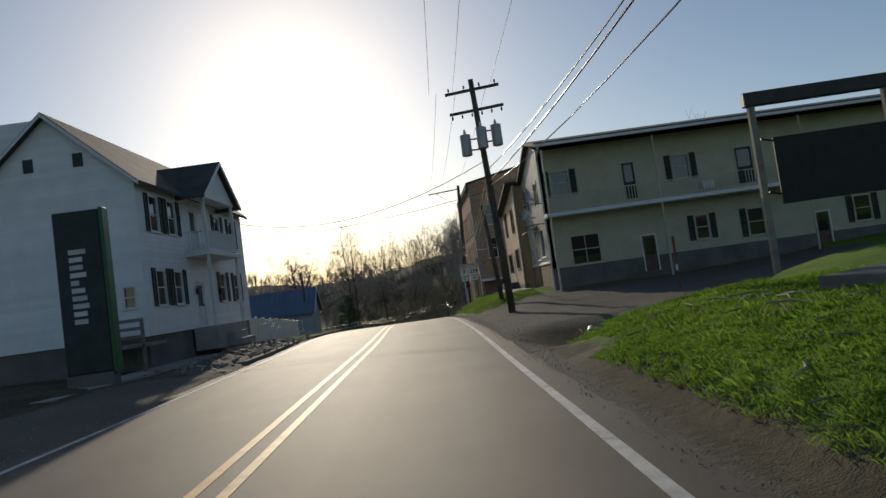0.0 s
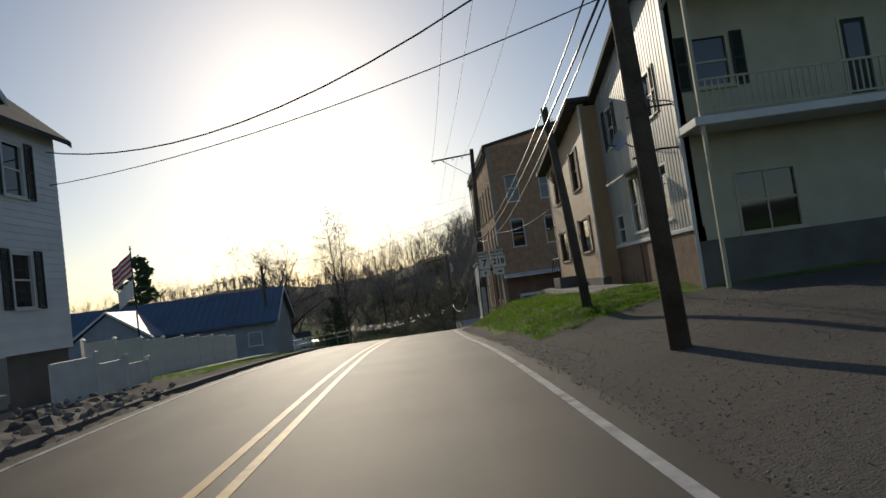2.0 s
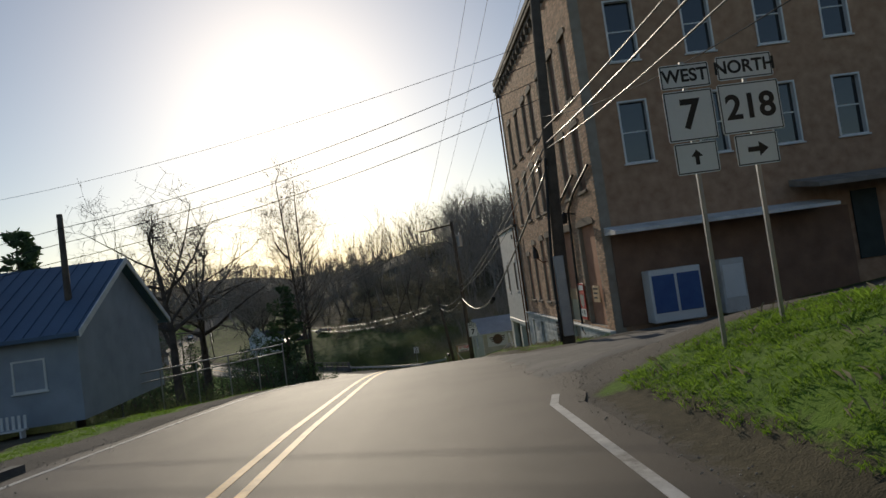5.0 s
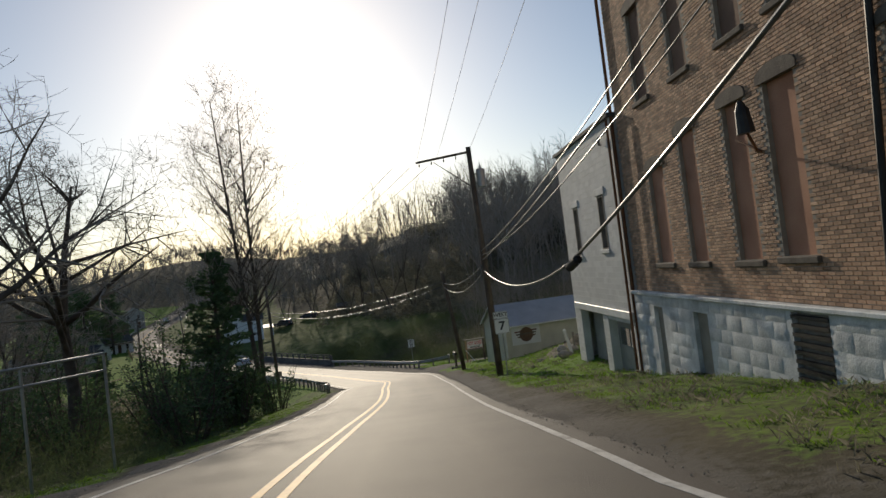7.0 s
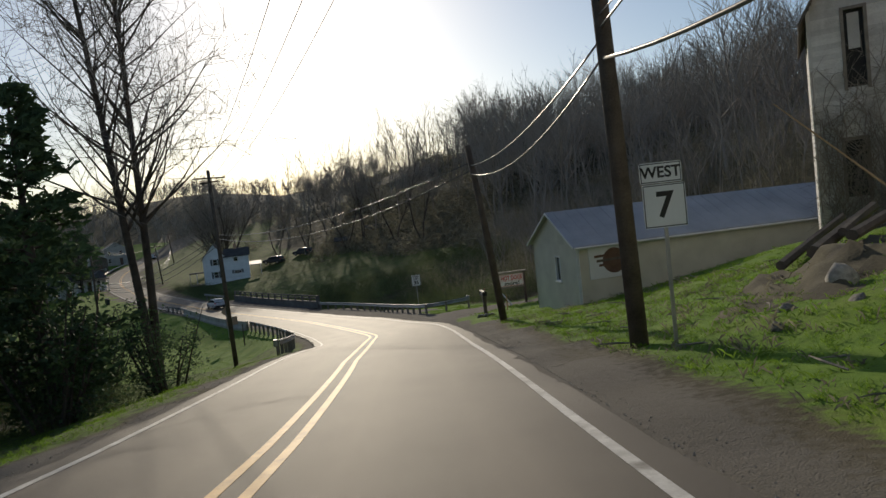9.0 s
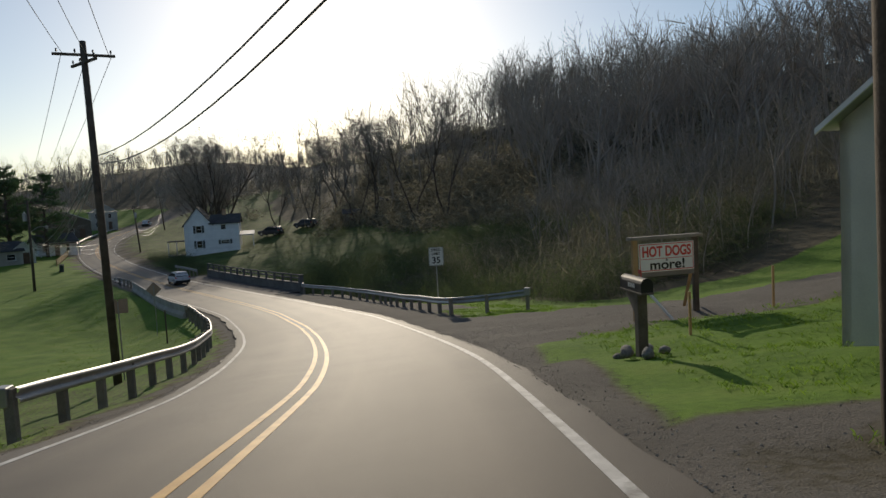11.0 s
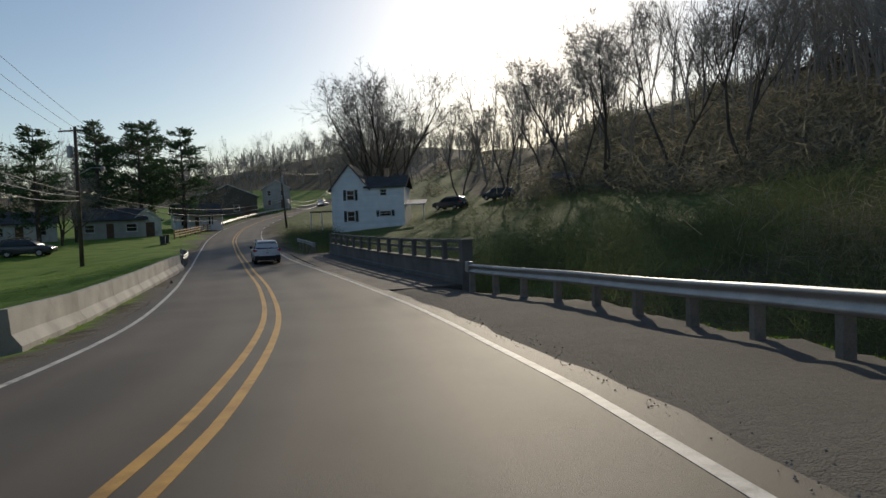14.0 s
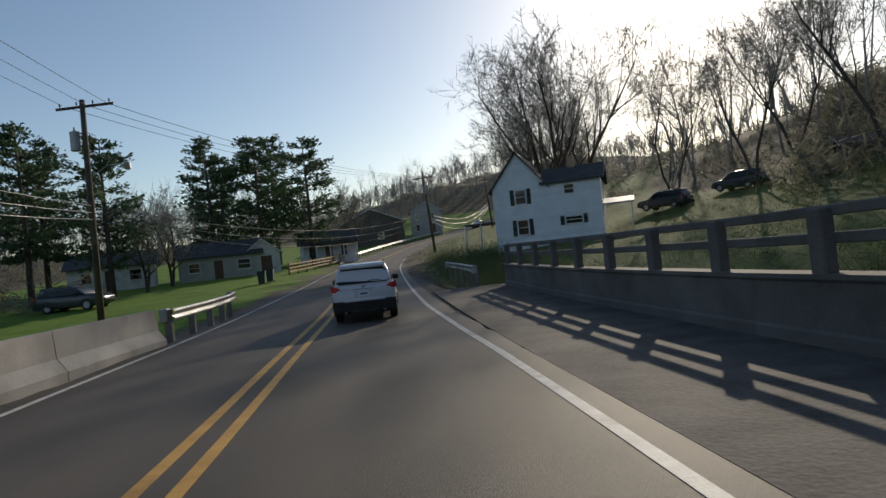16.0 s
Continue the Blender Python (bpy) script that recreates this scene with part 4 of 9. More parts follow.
def window(parent, m, u, z, w, h, frame="white_paint", shutters="", sash=True, deep=0.09, sill=True, pane="glass", cross=False, boarded=False):
    """A window in a hole at u, z: frame, sash, pane, sill and shutters."""
    win = at(part("window", Shape().box((u, -0.03, z), (u + 0.07, deep, z + h)).box((u + w - 0.07, -0.03, z), (u + w, deep, z + h)).box((u + 0.07, -0.03, z + h - 0.07), (u + w - 0.07, deep, z + h)).box((u + 0.07, -0.03, z), (u + w - 0.07, deep, z + 0.06)), frame, parent), m)
    part("pane", Shape().box((u + 0.07, deep - 0.03, z + 0.06), (u + w - 0.07, deep - 0.015, z + h - 0.07)), pane, win, "" if not boarded else "boarded opening")
    bars = Shape()
    if sash:
        bars.box((u + 0.07, deep - 0.06, z + h * 0.5 - 0.025), (u + w - 0.07, deep - 0.031, z + h * 0.5 + 0.025))
    if cross:
        bars.box((u + w / 2 - 0.02, deep - 0.058, z + 0.06), (u + w / 2 + 0.02, deep - 0.031, z + h - 0.07))
    if bars.v:
        part("sash", bars, frame, win)
    if sill:
        part("sill", Shape().box((u - 0.06, -0.09, z - 0.06), (u + w + 0.06, 0.02, z - 0.001), c=0.008), frame, win)
    if shutters:
        for k in (u - 0.06 - 0.34, u + w + 0.06):
            s = Shape().box((k, -0.06, z - 0.02), (k + 0.05, -0.025, z + h + 0.02)).box((k + 0.29, -0.06, z - 0.02), (k + 0.34, -0.025, z + h + 0.02))
            for zz in (z - 0.02, z + h * 0.48, z + h - 0.04):
                s.box((k + 0.05, -0.06, zz), (k + 0.29, -0.025, zz + 0.06))
            zz = z + 0.06
            while zz < z + h - 0.06:
                s.add([(k + 0.05, -0.055, zz), (k + 0.29, -0.055, zz), (k + 0.29, -0.03, zz + 0.035), (k + 0.05, -0.03, zz + 0.035)], [(0, 1, 2, 3)])
                zz += 0.045
            part("shutter", s, shutters, win, "louvred shutter")
    return win


def door(parent, m, u, z, w, h, frame="white_paint", leaf="white_paint", glazed=True):
    d = at(part("door", Shape().box((u, -0.03, z), (u + 0.08, 0.1, z + h)).box((u + w - 0.08, -0.03, z), (u + w, 0.1, z + h)).box((u + 0.08, -0.03, z + h - 0.08), (u + w - 0.08, 0.1, z + h)), frame, parent), m)
    part("door_leaf", Shape().box((u + 0.08, 0.03, z + 0.01), (u + w - 0.08, 0.07, z + h - 0.08)), leaf, d)
    if glazed:
        part("pane", Shape().box((u + 0.2, 0.012, z + h * 0.45), (u + w - 0.2, 0.029, z + h - 0.2)), "glass", d)
    part("handle", Shape().tube([(u + w - 0.17, 0.03, z + 1.0), (u + w - 0.17, -0.03, z + 1.0)], 0.025, 8), "dark_metal", d)
    return d


def railing(parent, a, b, height, mat, gap=0.13, name="railing", thick=0.04):
    """A railing between two points, with each baluster."""
    a, b = Vector(a), Vector(b)
    ln = (b - a).length
    way = (b - a).normalized()
    yaw = math.degrees(math.atan2(way.y, way.x))
    f = pose(*a, 0, 0, yaw)
    rail = at(part(name, Shape().box((0, -thick, height - 0.06), (ln, thick, height), c=0.01).box((0, -thick * 0.7, 0.08), (ln, thick * 0.7, 0.13)), mat, parent), f)
    k = Shape().box((-0.018, -0.018, 0.13), (0.018, 0.018, height - 0.06)).mesh("baluster", mat)
    for i in range(1, int(ln / gap)):
        at(part("baluster", k, mat, rail), pose(i * ln / int(ln / gap), 0, 0))
    return rail


def gable_roof(parent, m, w, depth, z, rise, over=0.4, thick=0.15, mat="roof", trim="white_paint", ridge=0.5):
    """A roof over a plan w by depth (depth along y, inwards); its gables at x = 0 and x = w, ridge along x."""
    r = depth * ridge
    s = Shape().prism([(-over, z - over * rise / r), (r, z + rise), (depth + over, z - over * rise / (depth - r)), (depth + over, z - over * rise / (depth - r) + thick), (r, z + rise + thick), (-over, z - over * rise / r + thick)], -over, w + over, "x")
    roof = at(part("roof", s, mat, parent), m)
    for x in (-over - 0.03, w + over):
        part("fascia", Shape().prism([(-over, z - over * rise / r - 0.05), (r, z + rise - 0.05), (r, z + rise + thick * 0.7), (-over, z - over * rise / r + thick * 0.7)], x, x + 0.03, "x").prism([(r, z + rise - 0.05), (depth + over, z - over * rise / (depth - r) - 0.05), (depth + over, z - over * rise / (depth - r) + thick * 0.7), (r, z + rise + thick * 0.7)], x, x + 0.03, "x"), trim, roof)
    return roof


# ---- the white house with the two-storey porch ----
def white_house():
    h = thing("house", "white two-storey clapboard house with dark shutters and a gabled porch", "house")
    front, south = pose(-11.9, 25.5, 0, 0, 0, 90), pose(-18.4, 25.5, 0, 0, 0, 0)
    north, west = pose(-11.9, 38.6, 0, 0, 0, 180), pose(-18.4, 38.6, 0, 0, 0, -90)
    wins = [(26.55, 2.3), (28.3, 2.3), (34.0, 2.3), (36.2, 2.3)]
    ups = [(26.55, 5.4), (28.3, 5.4), (34.0, 5.3), (36.2, 5.3)]
    fh = [(y - 25.5, y - 24.6, z, z + 1.55) for y, z in wins + ups] + [(5.2, 6.15, 1.2, 3.35), (5.2, 6.15, 4.75, 6.9)]
    at(part("wall", wall_mesh(13.1, 1.15, 7.4, 0.2, fh), "white_siding", h), front)
    boards(h, front, 13.1, 1.15, 7.4, fh, 0.2, "white_siding")
    sh = [(5.6, 6.15, 2.3, 3.2)]
    peak = lambda u: 7.4 + 2.9 * (1 - abs(u - 3.25) / 3.25)  # noqa: E731
    at(part("wall", wall_mesh(6.5, 1.15, 7.4, 0.2, sh), "white_siding", h), south)
    at(part("gable", Shape().prism([(0, 7.4), (6.5, 7.4), (3.25, 10.3)], 0, 0.2, "y"), "white_siding", h), south)
    boards(h, south, 6.5, 1.15, 10.3, sh, 0.2, "white_siding", top=lambda u: peak(u) if u else 99)
    for u in (2.2, 4.2):
        at(part("vent", Shape().box((u, -0.05, 8.2), (u + 0.4, -0.02, 8.75)), "dark_green", h, "dark gable vent"), south)
    at(part("wall", wall_mesh(6.5, 1.15, 7.4, 0.2, []), "white_siding", h), north)
    at(part("gable", Shape().prism([(0, 7.4), (6.5, 7.4), (3.25, 10.3)], 0, 0.2, "y"), "white_siding", h), north)
    at(part("wall", wall_mesh(13.1, 1.15, 7.4, 0.2, []), "white_siding", h), west)
    part("foundation", Shape().box((-18.3, 25.6, -0.6), (-12.0, 38.5, 1.15)), "dark_concrete", h)
    for u, z in wins + ups:
        window(h, front, u - 25.5, z, 0.9, 1.55, "white_paint", "dark_green")
    window(h, south, 5.6, 2.3, 0.55, 0.9, "white_paint", "")
    door(h, front, 5.2, 1.2, 0.95, 2.15)
    door(h, front, 5.2, 4.75, 0.95, 2.15)
    gable_roof(h, front, 13.1, 6.5, 7.45, 2.9, 0.35)
    # porch
    porch = part("porch", Shape().box((-11.9, 29.9, 0.1), (-10.75, 34.1, 1.15), c=0.02), "concrete", h)
    part("balcony_floor", Shape().box((-11.88, 29.8, 4.45), (-10.7, 34.2, 4.68), c=0.02), "white_paint", porch)
    for y in (30.0, 33.95):
        part("post", Shape().box((-10.95, y - 0.07, 1.15), (-10.81, y + 0.07, 4.45), c=0.01), "white_paint", porch)
        part("post", Shape().box((-10.95, y - 0.07, 4.68), (-10.81, y + 0.07, 7.2), c=0.01), "white_paint", porch)
    for z, in ((4.68,),):
        railing(h, (-10.85, 30.07, z), (-10.85, 33.88, z), 0.95, "white_paint")
        railing(h, (-11.85, 30.0, z), (-10.95, 30.0, z), 0.95, "white_paint")
        railing(h, (-11.85, 33.95, z), (-10.95, 33.95, z), 0.95, "white_paint")
    part("porch_gable", Shape().prism([(29.75, 7.2), (34.25, 7.2), (32.0, 8.95)], -11.0, -10.8, "x"), "white_siding", porch)
    part("porch_ceiling", Shape().box((-11.88, 29.8, 7.2), (-11.0, 34.2, 7.3)), "white_paint", porch)
    part("porch_roof", Shape().prism([(29.4, 7.05), (32.0, 9.05), (34.6, 7.05), (34.6, 7.2), (32.0, 9.2), (29.4, 7.2)], -15.2, -10.55, "x"), "roof", porch)
    part("porch_fascia", Shape().prism([(29.4, 7.0), (32.0, 9.0), (32.0, 9.18), (29.4, 7.18)], -10.55, -10.51, "x").prism([(32.0, 9.0), (34.6, 7.0), (34.6, 7.18), (32.0, 9.18)], -10.55, -10.51, "x"), "white_paint", porch)
    for y in (30.4, 33.5):
        part("wall_lamp", Shape().tube([(-11.85, y, 3.0), (-11.75, y, 3.1)], 0.02, 6).box((-11.8, y - 0.07, 2.7), (-11.66, y + 0.07, 3.0), c=0.02), "dark_metal", h)
    part("step", Shape().box((-10.75, 31.0, 0.1), (-10.4, 33.0, 0.75), c=0.02).box((-10.4, 31.0, 0.1), (-10.05, 33.0, 0.4), c=0.02), "concrete", h)


white_house()


# ---- the long building with the gallery, and its end towards the road ----
def apartment_building():
    h = thing("apartment_building", "long cream two-storey building with an upper gallery and a dark roof", "building")
    south, west = pose(6.0, 37.0, 0, 0, 0, 0), pose(6.0, 45.6, 0, 0, 0, -90)
    W = 30.0
    up = [(0.55, 1.65), (4.65, 5.5), (7.6, 8.6), (11.2, 12.3), (14.2, 15.1), (17.4, 18.4), (20.5, 21.4), (23.6, 24.6), (27, 27.9)]
    holes = []
    for k, (a, b) in enumerate(up):
        tall = k % 2 == 1
        holes.append((a, b, 5.05 if tall else 5.75, 7.2))
    low = [(1.2, 2.9, 1.7, 3.4), (5.2, 6.1, 0.8, 2.9), (8.4, 9.2, 2.2, 3.6), (11.4, 12.4, 2.0, 3.6), (15.2, 16.1, 0.8, 2.9), (17.5, 18.5, 2.0, 3.5), (21.0, 22.0, 2.0, 3.5), (25, 25.9, 0.8, 2.9)]
    at(part("wall", wall_mesh(W, 4.7, 8.5, 0.2, holes), "cream", h), south)
    at(part("wall", wall_mesh(W, 0.2, 4.7, 0.2, low), "cream", h, "cream lower wall over a dark block base"), south)
    at(part("base_course", wall_mesh(W, 0.0, 1.65, 0.06, [(a, b, c, min(d, 1.65)) for a, b, c, d in low if c < 1.6]), "dark_concrete", h), pose(6.0, 36.93, 0))
    for k, (a, b) in enumerate(up):
        if k % 2:
            door(h, south, a, 5.05, b - a, 2.15, "cream", "dark_green", True)
        else:
            window(h, south, a, 5.75, b - a, 1.45, "cream", "dark_green")
    for a, b, c, d in low:
        if d - c > 2:
            door(h, south, a, c, b - a, d - c, "white_paint", "brown_paint", True)
        else:
            window(h, south, a, c, b - a, d - c, "cream", "dark_green" if b - a < 1.2 else "", cross=b - a > 1.2)
    # gallery
    gal = at(part("gallery_floor", Shape().box((-0.1, -1.35, 4.5), (W, -0.01, 4.72), c=0.02), "white_paint", h, "white-edged gallery floor"), south)
    for u in (0.1, 6.3, 14.5, 22.0, 29.5):
        part("post", Shape().box((u - 0.045, -1.3, 0.1), (u + 0.045, -1.21, 4.5)), "cream", gal)
        part("post", Shape().box((u - 0.045, -1.3, 4.72), (u + 0.045, -1.21, 8.3)), "cream", gal)
    for u in np.arange(0.1, W - 3.6, 3.6):
        railing(h, (6.0 + u + 0.06, 35.75, 4.74), (6.0 + u + 3.54, 35.75, 4.74), 0.95, "cream", 0.16, thick=0.02)
    at(part("roof", Shape().prism([(-1.7, 8.45), (2.2, 9.35), (8.9, 7.7), (8.9, 7.85), (2.2, 9.55), (-1.7, 8.65)], -0.35, W + 0.3, "x"), "roof", h), south)
    at(part("gutter", Shape().box((-0.35, -1.78, 8.4), (W + 0.3, -1.7, 8.56), c=0.015), "white_paint", h), south)
    at(part("downpipe", Shape().tube([(-0.06, -1.3, 8.4), (-0.06, -0.2, 8.0), (-0.06, -0.12, 0.3)], 0.05, 8), "white_paint", h), south)
    for u in (9.0, 16.0):
        at(part("air_conditioner", Shape().box((u, -0.4, 5.0), (u + 0.7, -0.02, 5.45), c=0.02), "white_paint", h, "window air conditioner"), south)
    # end towards the road: upright metal siding over brick
    top = lambda u: 9.35 - (6.4 - u) * 0.246 if u < 6.4 else 9.35 - (u - 6.4) * 0.4  # noqa: E731
    bay = [(1.0, 2.0, 2.1, 3.2), (1.5, 2.5, 5.7, 7.2), (3.2, 4.1, 2.35, 4.3), (4.25, 5.05, 2.35, 4.2), (5.65, 7.15, 2.45, 4.15), (6.1, 6.95, 5.6, 7.0)]
    at(part("wall", wall_mesh(8.6, 2.05, 7.4, 0.2, bay), "grey_siding", h, "weathered grey upright metal siding"), west)
    at(part("gable", Shape().prism([(0, 7.4), (8.6, 7.4), (8.6, 8.45), (6.4, 9.3), (0, 7.75)], 0, 0.2, "y"), "grey_siding", h), west)
    boards(h, west, 8.6, 2.05, 9.3, bay, 0.23, "grey_siding", "siding_rib", 0.03, True, top)
    at(part("brick_base", wall_mesh(8.6, 0.1, 2.05, 0.25, [(3.4, 4.2, 0.3, 1.9)]), "old_brick", h, "brown brick lower wall"), west)
    at(part("boarded_door", Shape().box((3.4, 0.05, 0.3), (4.2, 0.1, 1.9)), "brown_panel", h), west)
    for a, b, c, d in bay:
        window(h, west, a, c, b - a, d - c, "white_paint", "dark_green" if c > 5 else "", sash=b - a < 1.2, cross=b - a > 1.2)
    at(part("awning", Shape().prism([(0, 4.55), (-0.75, 4.2), (-0.75, 4.14), (0, 4.46)], 3.0, 5.3, "x"), "grey_siding", h, "small metal awning"), west)
    at(part("trim_board", Shape().box((0, -0.06, 1.98), (8.65, 0.0, 2.1), c=0.01).box((8.55, -0.07, 2.1), (8.68, 0.02, 8.45)), "white_paint", h), west)
    for z in (5.5, 4.3):
        bracket = at(part("pipe_bracket", Shape().tube([(8.4, -0.02, z), (8.2, -0.5, z + 0.05), (7.4, -1.0, z)], 0.03, 6), "dark_metal", h), west)
    at(part("back_wall", Shape().box((0, 8.4, 0), (W, 8.6, 7.6)).box((W - 0.2, 0.2, 0), (W, 8.4, 8.5)), "cream", h), south)
    for k, (u, z) in enumerate(((7.9, 5.75), (5.4, 5.0))):
        d = thing("satellite_dish", "grey satellite dish on a bent arm fixed to the siding", "satellite dish", west @ pose(u, -0.02, z), "satellite dishes")
        bowl = Shape()
        rings = [[(0.3 * r * math.cos(a), 0.36 * r * math.sin(a), 0.09 * r * r) for a in [i * 6.283 / 20 for i in range(20)]] for r in (0.05, 0.35, 0.7, 1.0)]
        for ring in rings:
            bowl.v += ring
        for i in range(3):
            bowl.f += [(i * 20 + j, i * 20 + (j + 1) % 20, i * 20 + 20 + (j + 1) % 20, i * 20 + 20 + j) for j in range(20)]
        bowl.f.append(tuple(range(20))[::-1])
        at(part("dish", bowl, "steel", d), pose(0, -0.65, 0.25, 75, 0, 30))
        part("arm", Shape().tube([(0, 0, 0), (0, -0.35, 0.02), (0, -0.6, 0.2)], 0.025, 8), "steel", d)
        part("feed", Shape().tube([(0, -0.62, 0.05), (-0.25, -1.0, 0.2), (-0.27, -1.05, 0.28)], 0.018, 6), "dark_metal", d)


apartment_building()


# ---- the yellow clapboard house ----
def yellow_house():
    h = thing("house", "tan clapboard house with brown louvred shutters and a short stair", "house")
    west, south = pose(5.3, 54.55, 0, 0, 0, -90), pose(5.3, 45.2, 0, 0, 0, 0)
    north = pose(13.5, 54.55, 0, 0, 0, 180)
    W = 9.35
    holes = [(1.35, 3.05, 1.85, 3.35), (1.85, 2.75, 4.75, 6.6), (4.25, 5.15, 1.15, 3.25), (6.45, 8.1, 2.05, 3.5), (6.5, 7.5, 4.75, 6.5)]
    top = lambda u: 6.75 + (u / W) * 1.15  # noqa: E731
    at(part("wall", wall_mesh(W, 0.95, 6.7, 0.2, holes), "yellow_siding", h), west)
    at(part("gable", Shape().prism([(0, 6.7), (W, 6.7), (W, 7.9), (0, 6.75)], 0, 0.2, "y"), "yellow_siding", h), west)
    boards(h, west, W, 0.95, 7.9, holes, 0.122, "yellow_siding", top=top)
    at(part("wall", wall_mesh(8.2, 0.3, 7.8, 0.2, []), "yellow_siding", h), south)
    at(part("wall", wall_mesh(8.2, 0.3, 6.7, 0.2, []), "yellow_siding", h), north)
    part("wall", Shape().box((13.3, 45.2, 0.3), (13.5, 54.55, 7.2)), "yellow_siding", h)
    at(part("foundation", Shape().box((-0.02, -0.04, -0.6), (W, 0.3, 0.95), c=0.01), "dark_concrete", h), west)
    at(part("corner_board", Shape().box((-0.06, -0.04, 0.9), (0.06, 0.03, 6.75)), "white_paint", h), west)
    at(part("corner_board", Shape().box((W - 0.06, -0.04, 0.9), (W + 0.06, 0.03, 7.85)), "white_paint", h), west)
    window(h, west, 1.35, 1.85, 1.7, 1.5, "brown_paint", "brown_paint", False)
    window(h, west, 1.85, 4.75, 0.9, 1.85, "brown_paint", "brown_paint")
    window(h, west, 6.45, 2.05, 1.65, 1.45, "brown_paint", "brown_paint", False)
    window(h, west, 6.5, 4.75, 1.0, 1.75, "brown_paint", "brown_paint")
    door(h, west, 4.25, 1.15, 0.9, 2.1)
    at(part("roof", Shape().prism([(-0.45, 6.75), (W + 0.2, 7.98), (W + 0.2, 8.14), (-0.45, 6.91)], -0.5, 8.6, "y"), "roof", h), west)
    at(part("gutter", Shape().box((-0.6, -0.5, 6.7), (-0.45, 8.5, 6.84), c=0.015).box((-0.45, -0.53, 6.72), (0.0, -0.5, 6.95)), "dark_metal", h), west)
    stair = at(part("stair", Shape().box((3.9, -1.1, 0.2), (5.6, -0.05, 1.12), c=0.015).box((3.55, -1.0, 0.2), (3.9, -0.05, 0.85), c=0.015).box((3.2, -1.0, 0.2), (3.55, -0.05, 0.6), c=0.015), "dark_concrete", h), west)
    part("handrail", Shape().tube([(2.95, -1.0, 0.3), (2.95, -1.0, 1.25), (4.0, -1.0, 2.0), (5.5, -1.0, 2.0), (5.5, -1.0, 1.12)], 0.022, 8).tube([(3.4, -1.0, 0.75), (4.0, -1.0, 1.35)], 0.012, 6).tube([(4.0, -1.0, 1.1), (4.0, -1.0, 2.0)], 0.015, 6).tube([(4.75, -1.0, 1.1), (4.75, -1.0, 2.0)], 0.012, 6), "dark_metal", stair, "black iron handrail")
    at(part("wall_lamp", Shape().tube([(0.25, -0.02, 3.75), (0.25, -0.22, 3.85)], 0.025, 8).tube([(0.25, -0.2, 3.9), (0.25, -0.32, 3.72)], [0.05, 0.1], 10), "dark_metal", h), west)


yellow_house()


